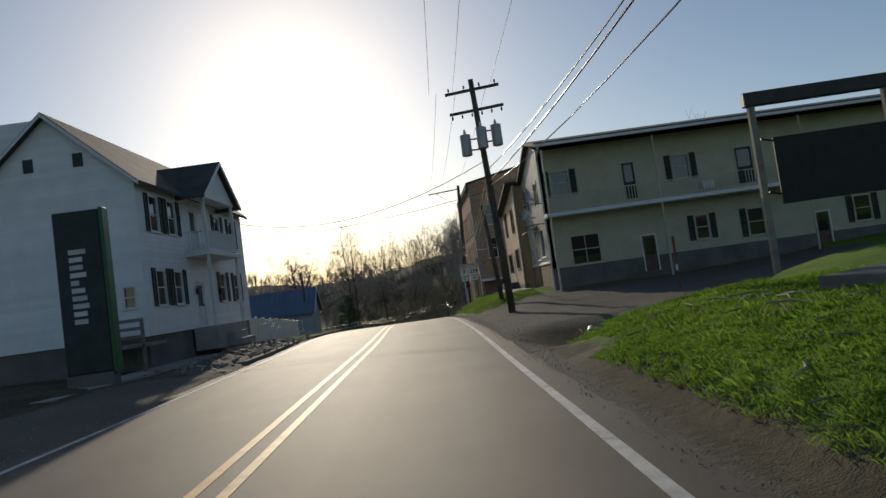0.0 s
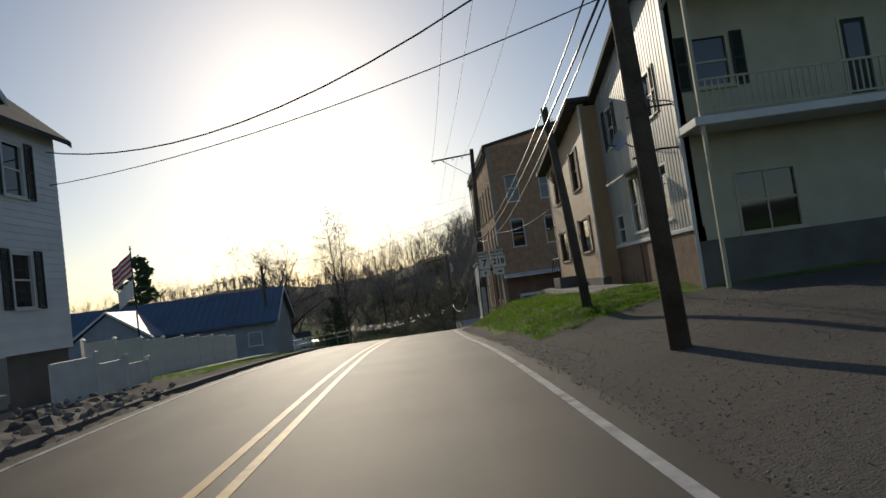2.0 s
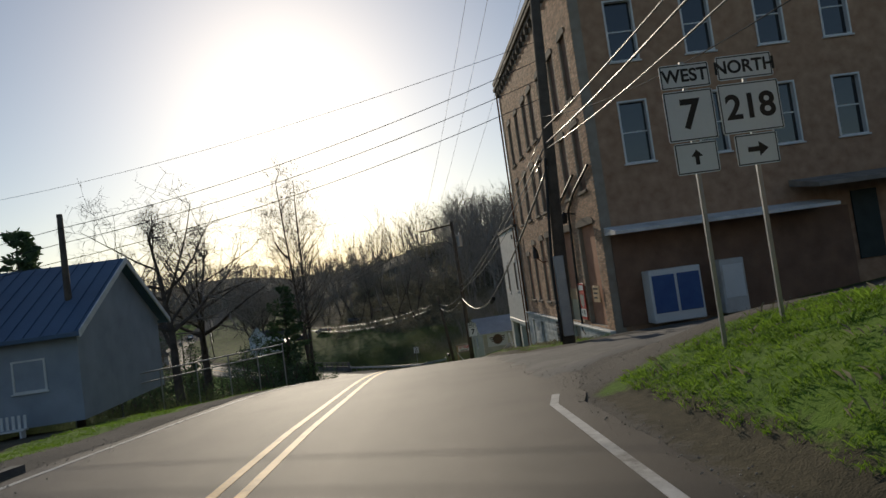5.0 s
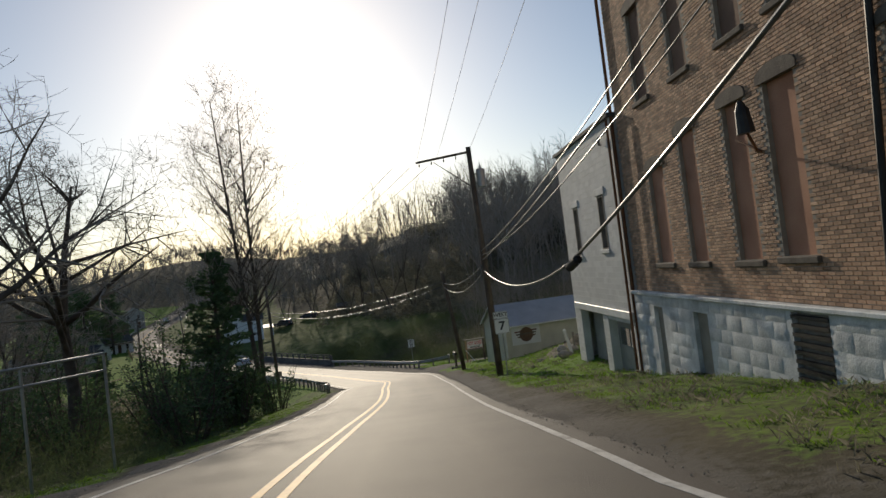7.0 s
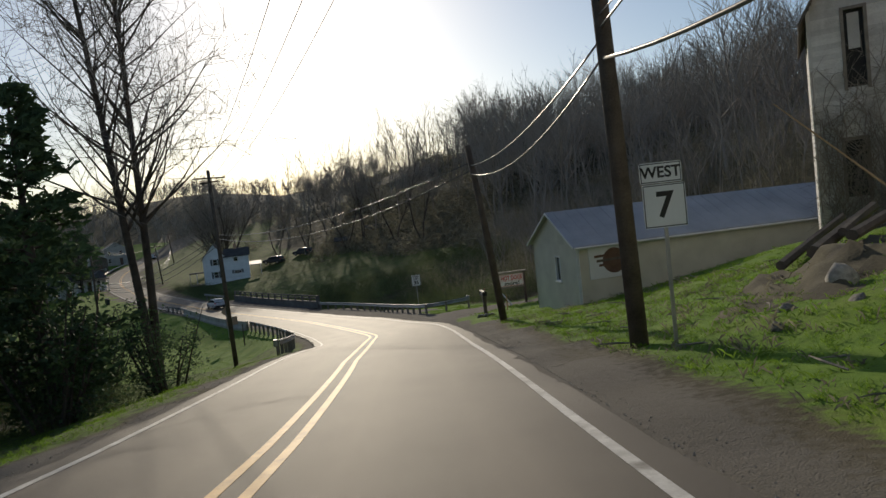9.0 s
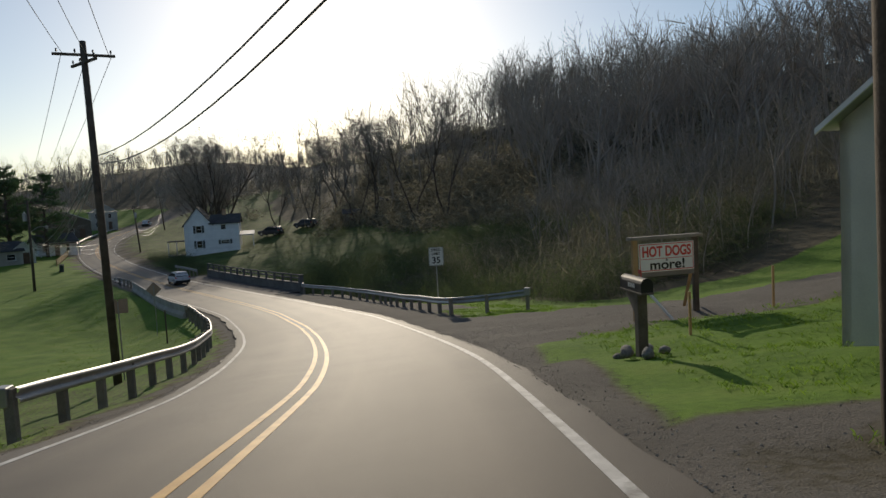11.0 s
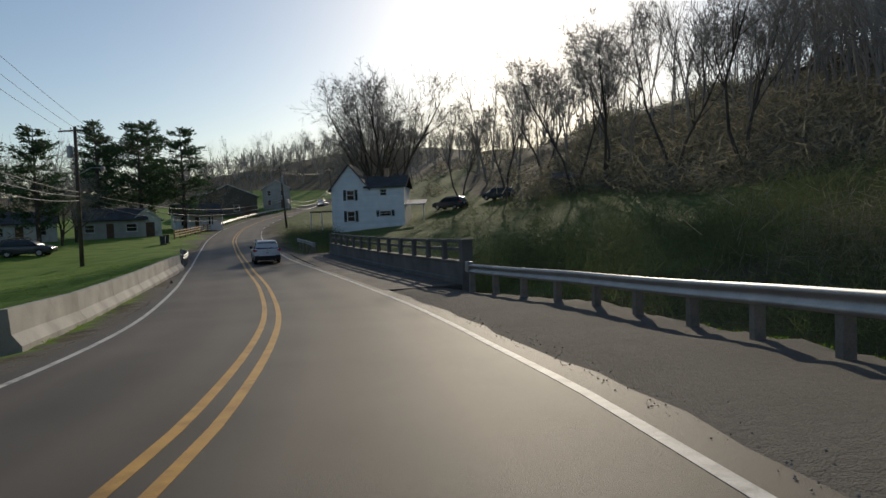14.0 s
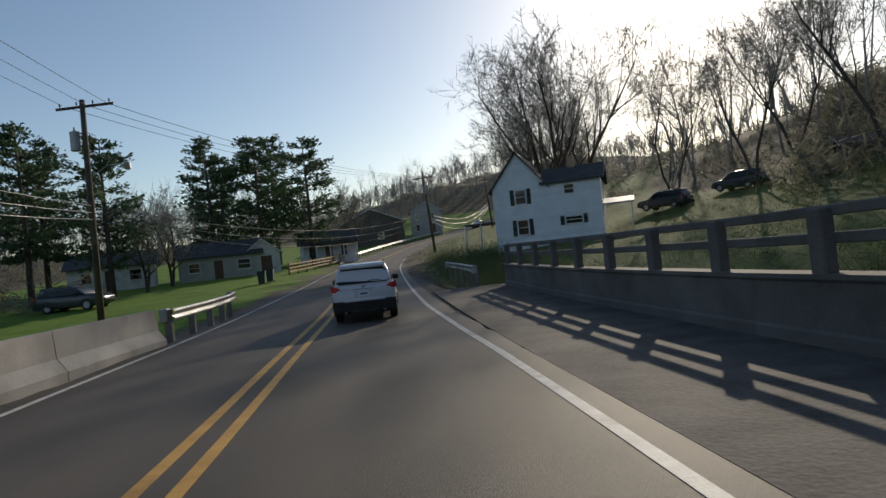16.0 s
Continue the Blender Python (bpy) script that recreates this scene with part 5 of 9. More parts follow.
# ---- the brick building ----
def brick_building():
    h = thing("brick_building", "three-storey brick building with bricked-up windows on a white stone base", "building")
    front, south = pose(3.05, 93.65, 0, 0, 0, -87.5), pose(3.85, 75.45, 0, 0, 0, 2.5)
    W, D = 18.22, 24.0
    ground = [(2.15, 3.2, -1.15, 1.55), (4.35, 5.25, -1.15, 2.1), (6.7, 7.6, -1.15, 2.2), (8.35, 9.35, -1.1, 2.25), (11.55, 13.85, -1.9, 2.2), (15.0, 17.3, -1.9, 2.2)]
    second = [(u, u + 0.95, 3.5, 6.15) for u in (1.9, 4.45, 6.95, 8.85, 11.35, 13.9, 16.2)]
    third = [(u, u + 0.95, 7.2, 9.8) for u in (1.9, 4.45, 6.95, 8.85, 11.35, 13.9, 16.2)]
    holes = ground + second + third
    at(part("wall", wall_mesh(W, -5.6, 13.0, 0.4, holes), "mortar", h, "brick wall with pale mortar joints"), front)
    for k, (a, b, c, d) in enumerate(holes):
        # The upper panels' brown is darkened for the shadow in their recesses.
        at(part("infill_panel", Shape().box((a - 0.02, 0.1 if b - a < 1.5 else 0.17, c - 0.02), (b + 0.02, 0.3, d + 0.02)), "red_panel" if k < len(ground) else "brown_panel", h, "painted panel closing a window"), front)
        mid, r = (a + b) / 2, (b - a) / 2 + 0.16
        arch = [(mid + r * math.cos(t), d + 0.06 + 0.2 * math.sin(t)) for t in np.linspace(math.pi, 0, 9)]
        at(part("lintel", Shape().prism([(a - 0.16, d - 0.06), (b + 0.16, d - 0.06)] + arch[::-1], -0.05, 0.09, "y"), "lintel", h, "dark stone lintel"), front)
        if b - a < 1.5:
            at(part("sill", Shape().box((a - 0.13, -0.09, c - 0.14), (b + 0.13, 0.09, c - 0.005), c=0.02), "lintel", h, "dark stone sill"), front)
    at(part("wall", wall_mesh(D, -5.6, 13.0, 0.4, [(u, u + 1.15, z, z + 2.4) for u in (1.3, 4.25, 7.1, 9.7, 12.6, 15.5, 18.4) for z in (4.1, 8.0)]), "brick", h), south)
    at(part("gable", Shape().prism([(0, 13.0), (D, 13.0), (D, 12.6), (18, 13.3), (7.7, 14.6), (0, 13.05)], 0, 0.4, "y"), "brick", h), south)
    for u in (1.3, 4.25, 7.1, 9.7, 12.6, 15.5, 18.4):
        for z in (4.1, 8.0):
            window(h, south, u, z, 1.15, 2.4, "white_paint", "", True, 0.2)
    at(part("wall", Shape().box((0, 17.8, -5.6), (D, W, 12.6)), "brick", h), south)
    at(part("wall", Shape().box((D - 0.4, 0.4, -5.6), (D, 17.8, 12.6)), "brick", h), south)
    at(part("roof", Shape().prism([(-0.25, 12.95), (7.7, 14.55), (D, 12.55), (D, 12.75), (7.7, 14.8), (-0.25, 13.2)], -0.2, W + 0.2, "y"), "roof", h), south)
    at(part("cornice", Shape().box((-0.1, -0.3, 12.55), (W + 0.1, 0.0, 12.75), c=0.03).box((-0.1, -0.18, 12.35), (W + 0.1, 0.0, 12.55), c=0.02), "lintel", h), front)
    for u in np.arange(0.3, W, 0.9):
        at(part("corbel", Shape().box((u, -0.2, 12.05), (u + 0.16, 0.0, 12.35), c=0.02), "lintel", h), front)
    # conduits and downpipe
    for u0, u1 in ((11.42, 13.1), (14.1, 15.4)):
        at(part("conduit", Shape().tube([(u1 + 2.6, -0.08, 4.3), (u1, -0.08, 3.6), (u0 + 0.3, -0.08, 3.12), (u0 + 0.05, -0.08, 2.95), (u0, -0.08, 2.6), (u0 - 0.35, -0.08, -1.9), (u0 - 0.3, -0.1, -2.25), (u0 + 0.1, -0.1, -2.4)], 0.055, 8), "dark_metal", h), front)
    at(part("downpipe", Shape().tube([(-0.12, -0.1, 12.5), (-0.12, -0.1, -5.0)], 0.055, 8), "rust", h, "rusty brown downpipe"), front)
    # lamp on a bent arm
    lamp = at(part("lamp_arm", Shape().tube([(7.9, -0.02, 1.0), (8.5, -0.35, 0.95), (8.9, -0.7, 1.2), (8.95, -0.75, 1.5)], 0.03, 8).tube([(7.2, -0.03, 1.35), (8.1, -0.03, 0.95)], 0.02, 6), "rust", h, "rusty bracket arm"), front)
    part("lamp_head", Shape().tube([(8.95, -0.75, 1.2), (8.95, -0.78, 1.62), (8.95, -0.8, 1.8)], [0.16, 0.12, 0.04], 12), "dark_metal", lamp, "old metal lamp head")
    part("wall_lantern", Shape().tube([(14.95, -0.02, 2.75), (14.95, -0.5, 2.85)], 0.03, 8).tube([(14.95, -0.5, 2.9), (14.95, -0.5, 2.72), (14.95, -0.5, 2.4)], [0.05, 0.16, 0.1], 12), "dark_metal", lamp)
    # stone base
    base_holes = [(1.55, 2.2, -5.6, -2.4), (4.2, 5.0, -5.6, -2.4), (8.5, 9.6, -3.45, -2.12), (12.2, 13.4, -3.7, -2.1)]
    at(part("base", wall_mesh(W, -5.7, -2.06, 0.3, base_holes), "stone_white", h, "whitewashed base of rough stone"), front @ pose(0, -0.12, 0))
    for a, b in ((1.55, 2.2), (4.2, 5.0)):
        at(part("base_panel", Shape().box((a, 0.06, -5.6), (b, 0.1, -2.4)), "concrete", h), front)
    # Black sheets stand for the darkness inside the vent and the doorway.
    at(part("vent_opening", Shape().box((8.5, 0.08, -3.45), (9.6, 0.1, -2.12)).box((12.2, 0.08, -3.7), (13.4, 0.1, -2.1)), "black", h), front)
    for k in range(8):
        at(part("vent_slat", Shape().box((8.5, -0.14, -3.4 + k * 0.165), (9.6, -0.05, -3.33 + k * 0.165), pose(0, 0, 0, 0, 0, 0)), "dark_metal", h), front)
    rng = random.Random(5)
    z = -5.3
    while z < -2.1:
        hh = rng.uniform(0.26, 0.36)
        hh = min(hh, -2.06 - z) if -2.06 - z - hh > 0.12 else -2.06 - z
        u = -0.02
        while u < W:
            w = min(rng.uniform(0.45, 0.85), W - u + 0.02)
            if not any(u + w > a and u < b and z + hh > c and z < d for a, b, c, d in base_holes) and w > 0.1:
                nx, nz = 6, 4
                s = Shape()
                for j in range(nz + 1):
                    for i in range(nx + 1):
                        edge = i in (0, nx) or j in (0, nz)
                        s.v.append((u + 0.012 + (w - 0.024) * i / nx, -0.12 - (0.003 if edge else 0.012 + rng.uniform(0.0, 0.012)), z + 0.01 + (hh - 0.02) * j / nz))
                s.f = [(j * 7 + i, j * 7 + i + 1, j * 7 + i + 8, j * 7 + i + 7) for j in range(nz) for i in range(nx)]
                at(part("stone", s, "stone_white", h, smooth=True), front)
            u += w
        z += hh
    at(part("ledge", Shape().box((-0.05, -0.22, -2.08), (W, -0.0, -1.98), c=0.02), "stone_white", h), front)
    # bricks: a stretch of single ones, the rest in one
    rest = Shape()
    one = Shape().add([(0, 0, 0), (0.205, 0, 0), (0.205, 0, 0.062), (0, 0, 0.062), (0.004, -0.012, 0.004), (0.201, -0.012, 0.004), (0.201, -0.012, 0.058), (0.004, -0.012, 0.058)], [(4, 5, 6, 7), (0, 1, 5, 4), (1, 2, 6, 5), (2, 3, 7, 6), (3, 0, 4, 7)]).mesh("brick", "brick")
    z, row = -1.97, 0
    while z < 12.0:
        u = -0.107 if row % 2 else 0.0
        while u < W - 0.1:
            if not any(u + 0.2 > a and u < b and z + 0.06 > c and z < d for a, b, c, d in holes) and u >= 0:
                if 9.5 < u < 11.2 and -1.9 < z < 0.6:
                    at(part("brick", one, "brick", h), front @ pose(u, 0, z))
                else:
                    k = len(rest.v)
                    rest.v += [(u, 0, z), (u + 0.205, 0, z), (u + 0.205, 0, z + 0.062), (u, 0, z + 0.062), (u + 0.004, -0.012, z + 0.004), (u + 0.201, -0.012, z + 0.004), (u + 0.201, -0.012, z + 0.058), (u + 0.004, -0.012, z + 0.058)]
                    rest.f += [(k + 4, k + 5, k + 6, k + 7), (k, k + 1, k + 5, k + 4), (k + 1, k + 2, k + 6, k + 5), (k + 2, k + 3, k + 7, k + 6), (k + 3, k, k + 4, k + 7)]
            u += 0.215
        z += 0.075
        row += 1
    at(part("brickwork", rest, "brick", h, "weathered red-brown bricks", kind="stuff"), front)
    # shop side
    at(part("shop_canopy", Shape().prism([(0, 1.85), (-1.3, 1.62), (-1.3, 1.5), (0, 1.55)], 0.1, 8.4, "x"), "white_old", h, "low canopy with a pale edge"), south)
    at(part("shop_front", Shape().box((0.3, -0.06, -1.9), (9.5, -0.005, 1.5)), "brown_panel", h), south)
    at(part("shop_door", Shape().box((9.7, -0.07, -0.6), (10.7, -0.01, 2.0)), "dark_green", h), south)
    at(part("side_porch_roof", Shape().prism([(0, 2.7), (-1.8, 2.35), (-1.8, 2.2), (0, 2.45)], 7.4, 12.5, "x"), "old_wood", h), south)
    ice = thing("ice_box", "white ice chest with blue panels beside the shop wall", "ice chest", south @ pose(1.2, -0.9, 0))
    part("body", Shape().box((0, 0, -1.85), (1.9, 0.75, 0.05), c=0.03), "sign_white", ice)
    for k in (0.08, 1.0):
        part("door", Shape().box((k, -0.03, -1.5), (k + 0.82, -0.002, -0.15), c=0.01), "blue", ice, "blue-white door")
    vend = thing("vending_machine", "pale vending machine standing against the shop wall", "vending machine", south @ pose(3.85, -0.85, 0))
    part("body", Shape().box((0, 0, -1.85), (0.9, 0.75, 0.1), c=0.03), "white_old", vend)
    part("front_panel", Shape().box((0.08, -0.02, -1.3), (0.82, -0.002, -0.1), c=0.005), "sign_white", vend)


brick_building()


# ---- the white block building ----
def block_building():
    h = thing("block_building", "white-painted block garage building with two narrow windows above open bays", "building")
    front = pose(2.55, 101.35, 0, 0, 0, -87.5)
    W = 7.55
    holes = [(1.75, 2.4, -0.75, 1.2), (5.25, 5.95, -0.6, 1.3), (0.95, 4.1, -6.2, -2.95), (4.75, 7.35, -6.2, -3.1)]
    at(part("wall", wall_mesh(W, -6.2, 3.6, 0.3, holes), "white_block", h), front)
    cut = {}
    row, z = 0, -6.2
    while z < 3.5:
        u = 0.0
        first = row % 2 == 1
        while u < W - 0.1:
            L = 0.2 if first or W - u < 0.35 else 0.4
            first = False
            spans = [(u, u + L)]
            for a, b, c, d in holes:
                if z + 0.19 > c and z + 0.01 < d:
                    spans = [p for lo, hi in spans for p in ((lo, min(hi, a)), (max(lo, b), hi)) if p[1] - p[0] > 0.03]
            for lo, hi in spans:
                ln = round(hi - lo, 3)
                if ln not in cut:
                    cut[ln] = Shape().box((0.003, -0.012, 0.003), (ln - 0.003, 0.0, 0.197), c=0.004).mesh("block", "white_block")
                at(part("block", cut[ln], "white_block", h), front @ pose(lo, 0, z))
            u += L
        z += 0.2
        row += 1
    for a, b, c, d in holes[:2]:
        window(h, front, a, c, b - a, d - c, "old_wood", "", True, 0.2, False)
        at(part("lintel", Shape().box((a - 0.22, -0.06, d), (b + 0.22, 0.02, d + 0.25), c=0.015), "white_block", h), front)
        at(part("sill", Shape().box((a - 0.12, -0.08, c - 0.14), (b + 0.12, 0.05, c), c=0.015), "white_block", h), front)
    at(part("beam", Shape().box((0.3, -0.1, -2.95), (W, 0.02, -2.68), c=0.02), "white_paint", h, "painted beam over the bays"), front)
    at(part("bay_wall", Shape().box((0.95, 0.5, -6.2), (4.1, 0.6, -2.95)), "concrete", h), front)
    gate = at(part("garage_door", Shape().box((4.75, 0.3, -6.2), (7.35, 0.36, -3.1)), "concrete", h, "grey garage door"), front)
    part("pane", Shape().box((5.1, 0.28, -4.0), (6.0, 0.299, -3.4)).box((6.15, 0.28, -4.0), (7.1, 0.299, -3.4)), "glass", gate)
    at(part("side_wall", Shape().box((0, 0.3, -6.2), (0.3, 12, 3.6)).box((W - 0.3, 0.3, -6.2), (W, 12, 3.6)).box((0.3, 11.7, -6.2), (W - 0.3, 12, 3.6)), "white_block", h), front)
    at(part("roof", Shape().box((-0.1, -0.12, 3.6), (W + 0.1, 12.1, 3.75), c=0.02), "roof", h), front)
    at(part("vent_pipe", Shape().tube([(6.6, -0.05, 2.9), (6.6, -0.12, 2.9), (6.6, -0.12, 3.15)], 0.04, 8), "dark_metal", h), front)
    at(part("downpipe", Shape().tube([(7.62, -0.12, 3.5), (7.62, -0.12, -5.0)], 0.045, 8), "rust", h, "rusty brown downpipe"), front)


block_building()
# ---- poles, wires, signs ----
def lettering(text, size, m, mat, parent, bold=0.0, width=None, name="lettering"):
    """Flat letters in the built-in font, in the plane y = 0 of m, facing -y, centred."""
    c = bpy.data.curves.new("letters", "FONT")
    c.body, c.size, c.align_x, c.align_y, c.offset, c.extrude = text, size, "CENTER", "CENTER", bold, 0.001
    tmp = bpy.data.objects.new("letters", c)
    scene.collection.objects.link(tmp)
    bpy.context.view_layer.update()
    me = bpy.data.meshes.new_from_object(tmp.evaluated_get(bpy.context.evaluated_depsgraph_get()))
    bpy.data.objects.remove(tmp)
    me.materials.clear()
    me.materials.append(M[mat])
    xs = [v.co.x for v in me.vertices]
    k = width / (max(xs) - min(xs)) if width and xs else 1.0
    ob = new(name, me)
    ob.parent = parent
    ob.matrix_local = m @ Matrix.Rotation(radians(90), 4, "X") @ Matrix.Diagonal((k, 1, 1, 1))
    return ob


def pole(x, y, top, label, lean=(0, 0), r=0.17, z0=None):
    """A wooden pole from the ground to the height top; returns the thing with its frame at the foot."""
    z = lie(x, y) if z0 is None else z0
    p = thing("utility_pole", label, "utility pole", pose(x, y, z), "utility poles")
    h = top - z
    part("pole", Shape().tube([(0, 0, -0.8), (lean[0] * 0.5, lean[1] * 0.5, h * 0.5), (lean[0], lean[1], h)], [r, r * 0.88, r * 0.7], 12), "pole_wood", p, smooth=True)
    return p, h


def crossarm(p, a, b, pins=4, brace=None, below=False):
    """A crossarm from a to b in the pole's frame, with insulators, and a brace."""
    a, b = Vector(a), Vector(b)
    way = (b - a).normalized()
    up, side = Vector((0, 0, 1)), way.cross(Vector((0, 0, 1))).normalized()
    s = Shape()
    v = [q + side * i * 0.05 + up * j * 0.06 for q in (a, b) for i, j in ((-1, -1), (1, -1), (1, 1), (-1, 1))]
    s.add(v, [(0, 1, 2, 3), (7, 6, 5, 4), (0, 4, 5, 1), (1, 5, 6, 2), (2, 6, 7, 3), (3, 7, 4, 0)])
    arm = part("crossarm", s, "pole_wood", p)
    for i in range(pins):
        q = a.lerp(b, (i + 0.25) / (pins - 0.5))
        d = -1 if below else 1
        part("insulator", Shape().tube([q + up * 0.06 * d, q + up * 0.12 * d, q + up * 0.15 * d, q + up * 0.2 * d, q + up * 0.26 * d], [0.015, 0.02, 0.055, 0.035, 0.045], 8), "dark_metal", arm)
    if brace:
        part("brace", Shape().tube([brace[0], brace[1]], 0.022, 6), "dark_metal", arm)
    return arm


def transformer(p, at_, mount):
    t = part("transformer", Shape().tube([Vector(at_) + Vector((0, 0, z)) for z in (-0.5, -0.48, 0.42, 0.46, 0.5)], [0.2, 0.24, 0.24, 0.25, 0.15], 16), "steel", p, "grey can-shaped transformer")
    a = Vector(at_)
    part("bushing", Shape().tube([a + Vector((0, 0, 0.5)), a + Vector((0, 0, 0.6)), a + Vector((0, 0, 0.75))], [0.05, 0.07, 0.02], 8), "white_paint", t)
    for z in (-0.25, 0.25):
        part("bracket", Shape().tube([a + Vector((0, 0, z)), Vector(mount) + Vector((0, 0, a.z + z))], 0.04, 6), "dark_metal", t)


def wire(a, b, sag=0.4, r=0.012, label="thin dark overhead wire between poles", mat="black", n=14):
    a, b = Vector(a), Vector(b)
    pts = [a.lerp(b, i / n) - Vector((0, 0, sag * 4 * (i / n) * (1 - i / n))) for i in range(n + 1)]
    ob = solid("overhead_wire", Shape().tube(pts, r, 5), mat, label, "wire", "overhead wires", smooth=True)
    return pts


def poles_and_wires():
    M["cable"] = material("cable", (0.08, 0.08, 0.08), (0.14, 0.14, 0.135), 2.0, 0.35, 0.1, 20)
    # first pole, with two arms and three transformers
    p, h = pole(2.75, 29.9, 10.75, "dark wooden utility pole with two crossarms and transformers", (-0.5, -0.6))
    z = lie(2.75, 29.9)
    crossarm(p, (-1.75, -0.5, 10.2 - z), (0.75, -0.65, 10.35 - z), 4)
    crossarm(p, (-1.65, -0.5, 9.25 - z), (0.85, -0.6, 9.4 - z), 6, below=True)
    for dx, dz in ((-1.1, 7.75), (0.35, 8.05)):
        transformer(p, (dx, -0.55, dz - z), (-0.4, -0.5, 0))
    transformer(p, (-0.35, -0.8, 7.95 - z), (-0.4, -0.5, 0))
    # short leaning pole by the walk
    q, _ = pole(3.0, 37.6, 5.9, "short leaning wooden pole at the edge of the walk", (-0.5, -0.3), 0.14)
    # pole in front of the brick building
    p2, _ = pole(1.97, 75.1, 12.95, "tall wooden utility pole with a one-sided crossarm", (0.7, -0.1), 0.24)
    z2 = lie(1.97, 75.1)
    crossarm(p2, (-2.85, -0.3, 12.3 - z2), (0.85, 0.1, 12.6 - z2), 5, (Vector((-2.0, -0.2, 12.3 - z2)), Vector((0.6, -0.1, 10.5 - z2))), below=True)
    part("conduit_cover", Shape().box((-0.16, -0.42, 0.3), (0.2, -0.2, 3.2), c=0.02), "steel", p2, "grey metal cable cover")
    part("cable_riser", Shape().tube([(-0.24, -0.12, 0.1), (-0.2, -0.14, 3.0), (0.1, -0.2, 6.8)], 0.05, 8), "black", p2, "black riser pipe")
    # pole by the route sign
    p3, _ = pole(-0.55, 107.9, 5.75, "tall wooden utility pole with a one-sided crossarm and a transformer", (-0.25, 0.2), 0.19)
    z3 = lie(-0.55, 107.9)
    crossarm(p3, (-3.15, -0.25, 5.15 - z3), (-0.15, 0.2, 5.5 - z3), 5, (Vector((-2.2, -0.1, 5.1 - z3)), Vector((-0.3, 0.15, 3.6 - z3))), below=True)
    transformer(p3, (0.25, 0.05, 4.0 - z3), (-0.25, 0.15, 0))
    # leaning pole further on
    p4, _ = pole(-2.1, 123.9, -0.9, "leaning wooden utility pole in the verge", (-0.9, -1.2), 0.17)
    # poles to the left of the road
    lp, _ = pole(-17.2, 77.4, 5.5, "dark wooden utility pole beside the blue-roofed building", (-0.1, 0.2), 0.16)
    p5, _ = pole(-23.2, 148.6, 2.0, "wooden utility pole with two crossarms beside the bend", (-0.4, 0.3), 0.2)
    z5 = lie(-23.2, 148.6)
    crossarm(p5, (-1.5, -0.4, 1.35 - z5), (0.8, 0.9, 1.35 - z5), 4)
    crossarm(p5, (-1.4, 0.9, 1.0 - z5), (0.6, -0.4, 1.0 - z5), 4)
    p6, _ = pole(-62.3, 198.4, -3.3, "wooden utility pole with a crossarm, standing in the lawn", (0.1, 0.1), 0.18)
    z6 = lie(-62.3, 198.4)
    crossarm(p6, (-0.75, -0.8, -3.75 - z6), (0.85, 1.3, -3.45 - z6), 4)
    transformer(p6, (-0.15, -0.3, -5.4 - z6), (0, 0, 0))
    arm = part("lamp_arm", Shape().tube([(0.1, 0.1, -7.3 - z6), (0.8, 0.7, -6.7 - z6), (1.5, 1.3, -6.7 - z6)], 0.03, 8), "steel", p6)
    part("lamp_head", Shape().tube([(1.45, 1.25, -6.6 - z6), (1.5, 1.3, -6.7 - z6), (1.55, 1.34, -7.0 - z6)], [0.06, 0.2, 0.14], 12), "steel", arm)
    p7, _ = pole(-70.7, 241.2, -3.6, "leaning wooden utility pole at the roadside", (-0.9, 0.3), 0.16)
    z7 = lie(-70.7, 241.2)
    crossarm(p7, (-2.1, 0.0, -4.2 - z7), (0.3, 0.6, -4.2 - z7), 4)
    transformer(p7, (-0.5, 0.2, -5.6 - z7), (-0.8, 0.3, 0))
    p8, _ = pole(-84, 279, -0.6, "leaning wooden utility pole at the roadside", (-0.9, 0.3), 0.16)
    z8 = lie(-84, 279)
    crossarm(p8, (-2.1, 0.0, -1.1 - z8), (0.3, 0.6, -1.1 - z8), 4)
    # wires along the road, from pole to pole
    thick = "thick black telephone cable sagging between poles"
    tops = [(2.3, -14, 10.2), (2.2, 29.3, 10.3), (2.1, 75.0, 12.5), (-0.7, 108.1, 5.4)]
    for a, b in zip(tops, tops[1:]):
        for k in (-1.6, -0.7, 0.7):
            wire((a[0] + k, a[1], a[2]), (b[0] + k * 1.2 - (1.0 if b[1] > 60 else 0), b[1], b[2]), 0.7, 0.009)
    bundle = [(6.2, -14, 8.6), (2.5, 29.5, 6.0), (2.2, 74.9, 5.2), (-0.75, 107.9, 0.1)]
    for i, (a, b) in enumerate(zip(bundle, bundle[1:])):
        for k, (dz, r) in enumerate(((0.0, 0.026), (0.55, 0.02), (-0.2, 0.018))):
            end = dz if i < 2 else (-0.5, 0.0, -0.25)[k]
            wire((a[0] + 0.35 * k * (i == 0), a[1], a[2] + dz), (b[0], b[1], b[2] + end), (0.9, 0.9, 0.55)[i] + 0.2 * k, r, thick, "cable")
    # the heavy cable with its splice, then on to the leaning pole
    wire((2.1, 74.9, 4.3), (0.62, 90.9, -0.72), 0.25, 0.045, thick, "cable")
    wire((0.6, 91.1, -0.78), (-0.75, 107.8, -1.0), 0.75, 0.04, thick, "cable")
    for dz, sag in ((0.0, 0.5), (-0.35, 0.75)):
        wire((-0.75, 107.9, -0.6 + dz), (-2.95, 122.9, -1.75 + dz), sag, 0.024, thick, "cable")
    # across the road
    wire((2.45, 29.6, 7.0), (-12.2, 38.4, 6.95), 1.3, 0.018, "black service cable sagging across the road")
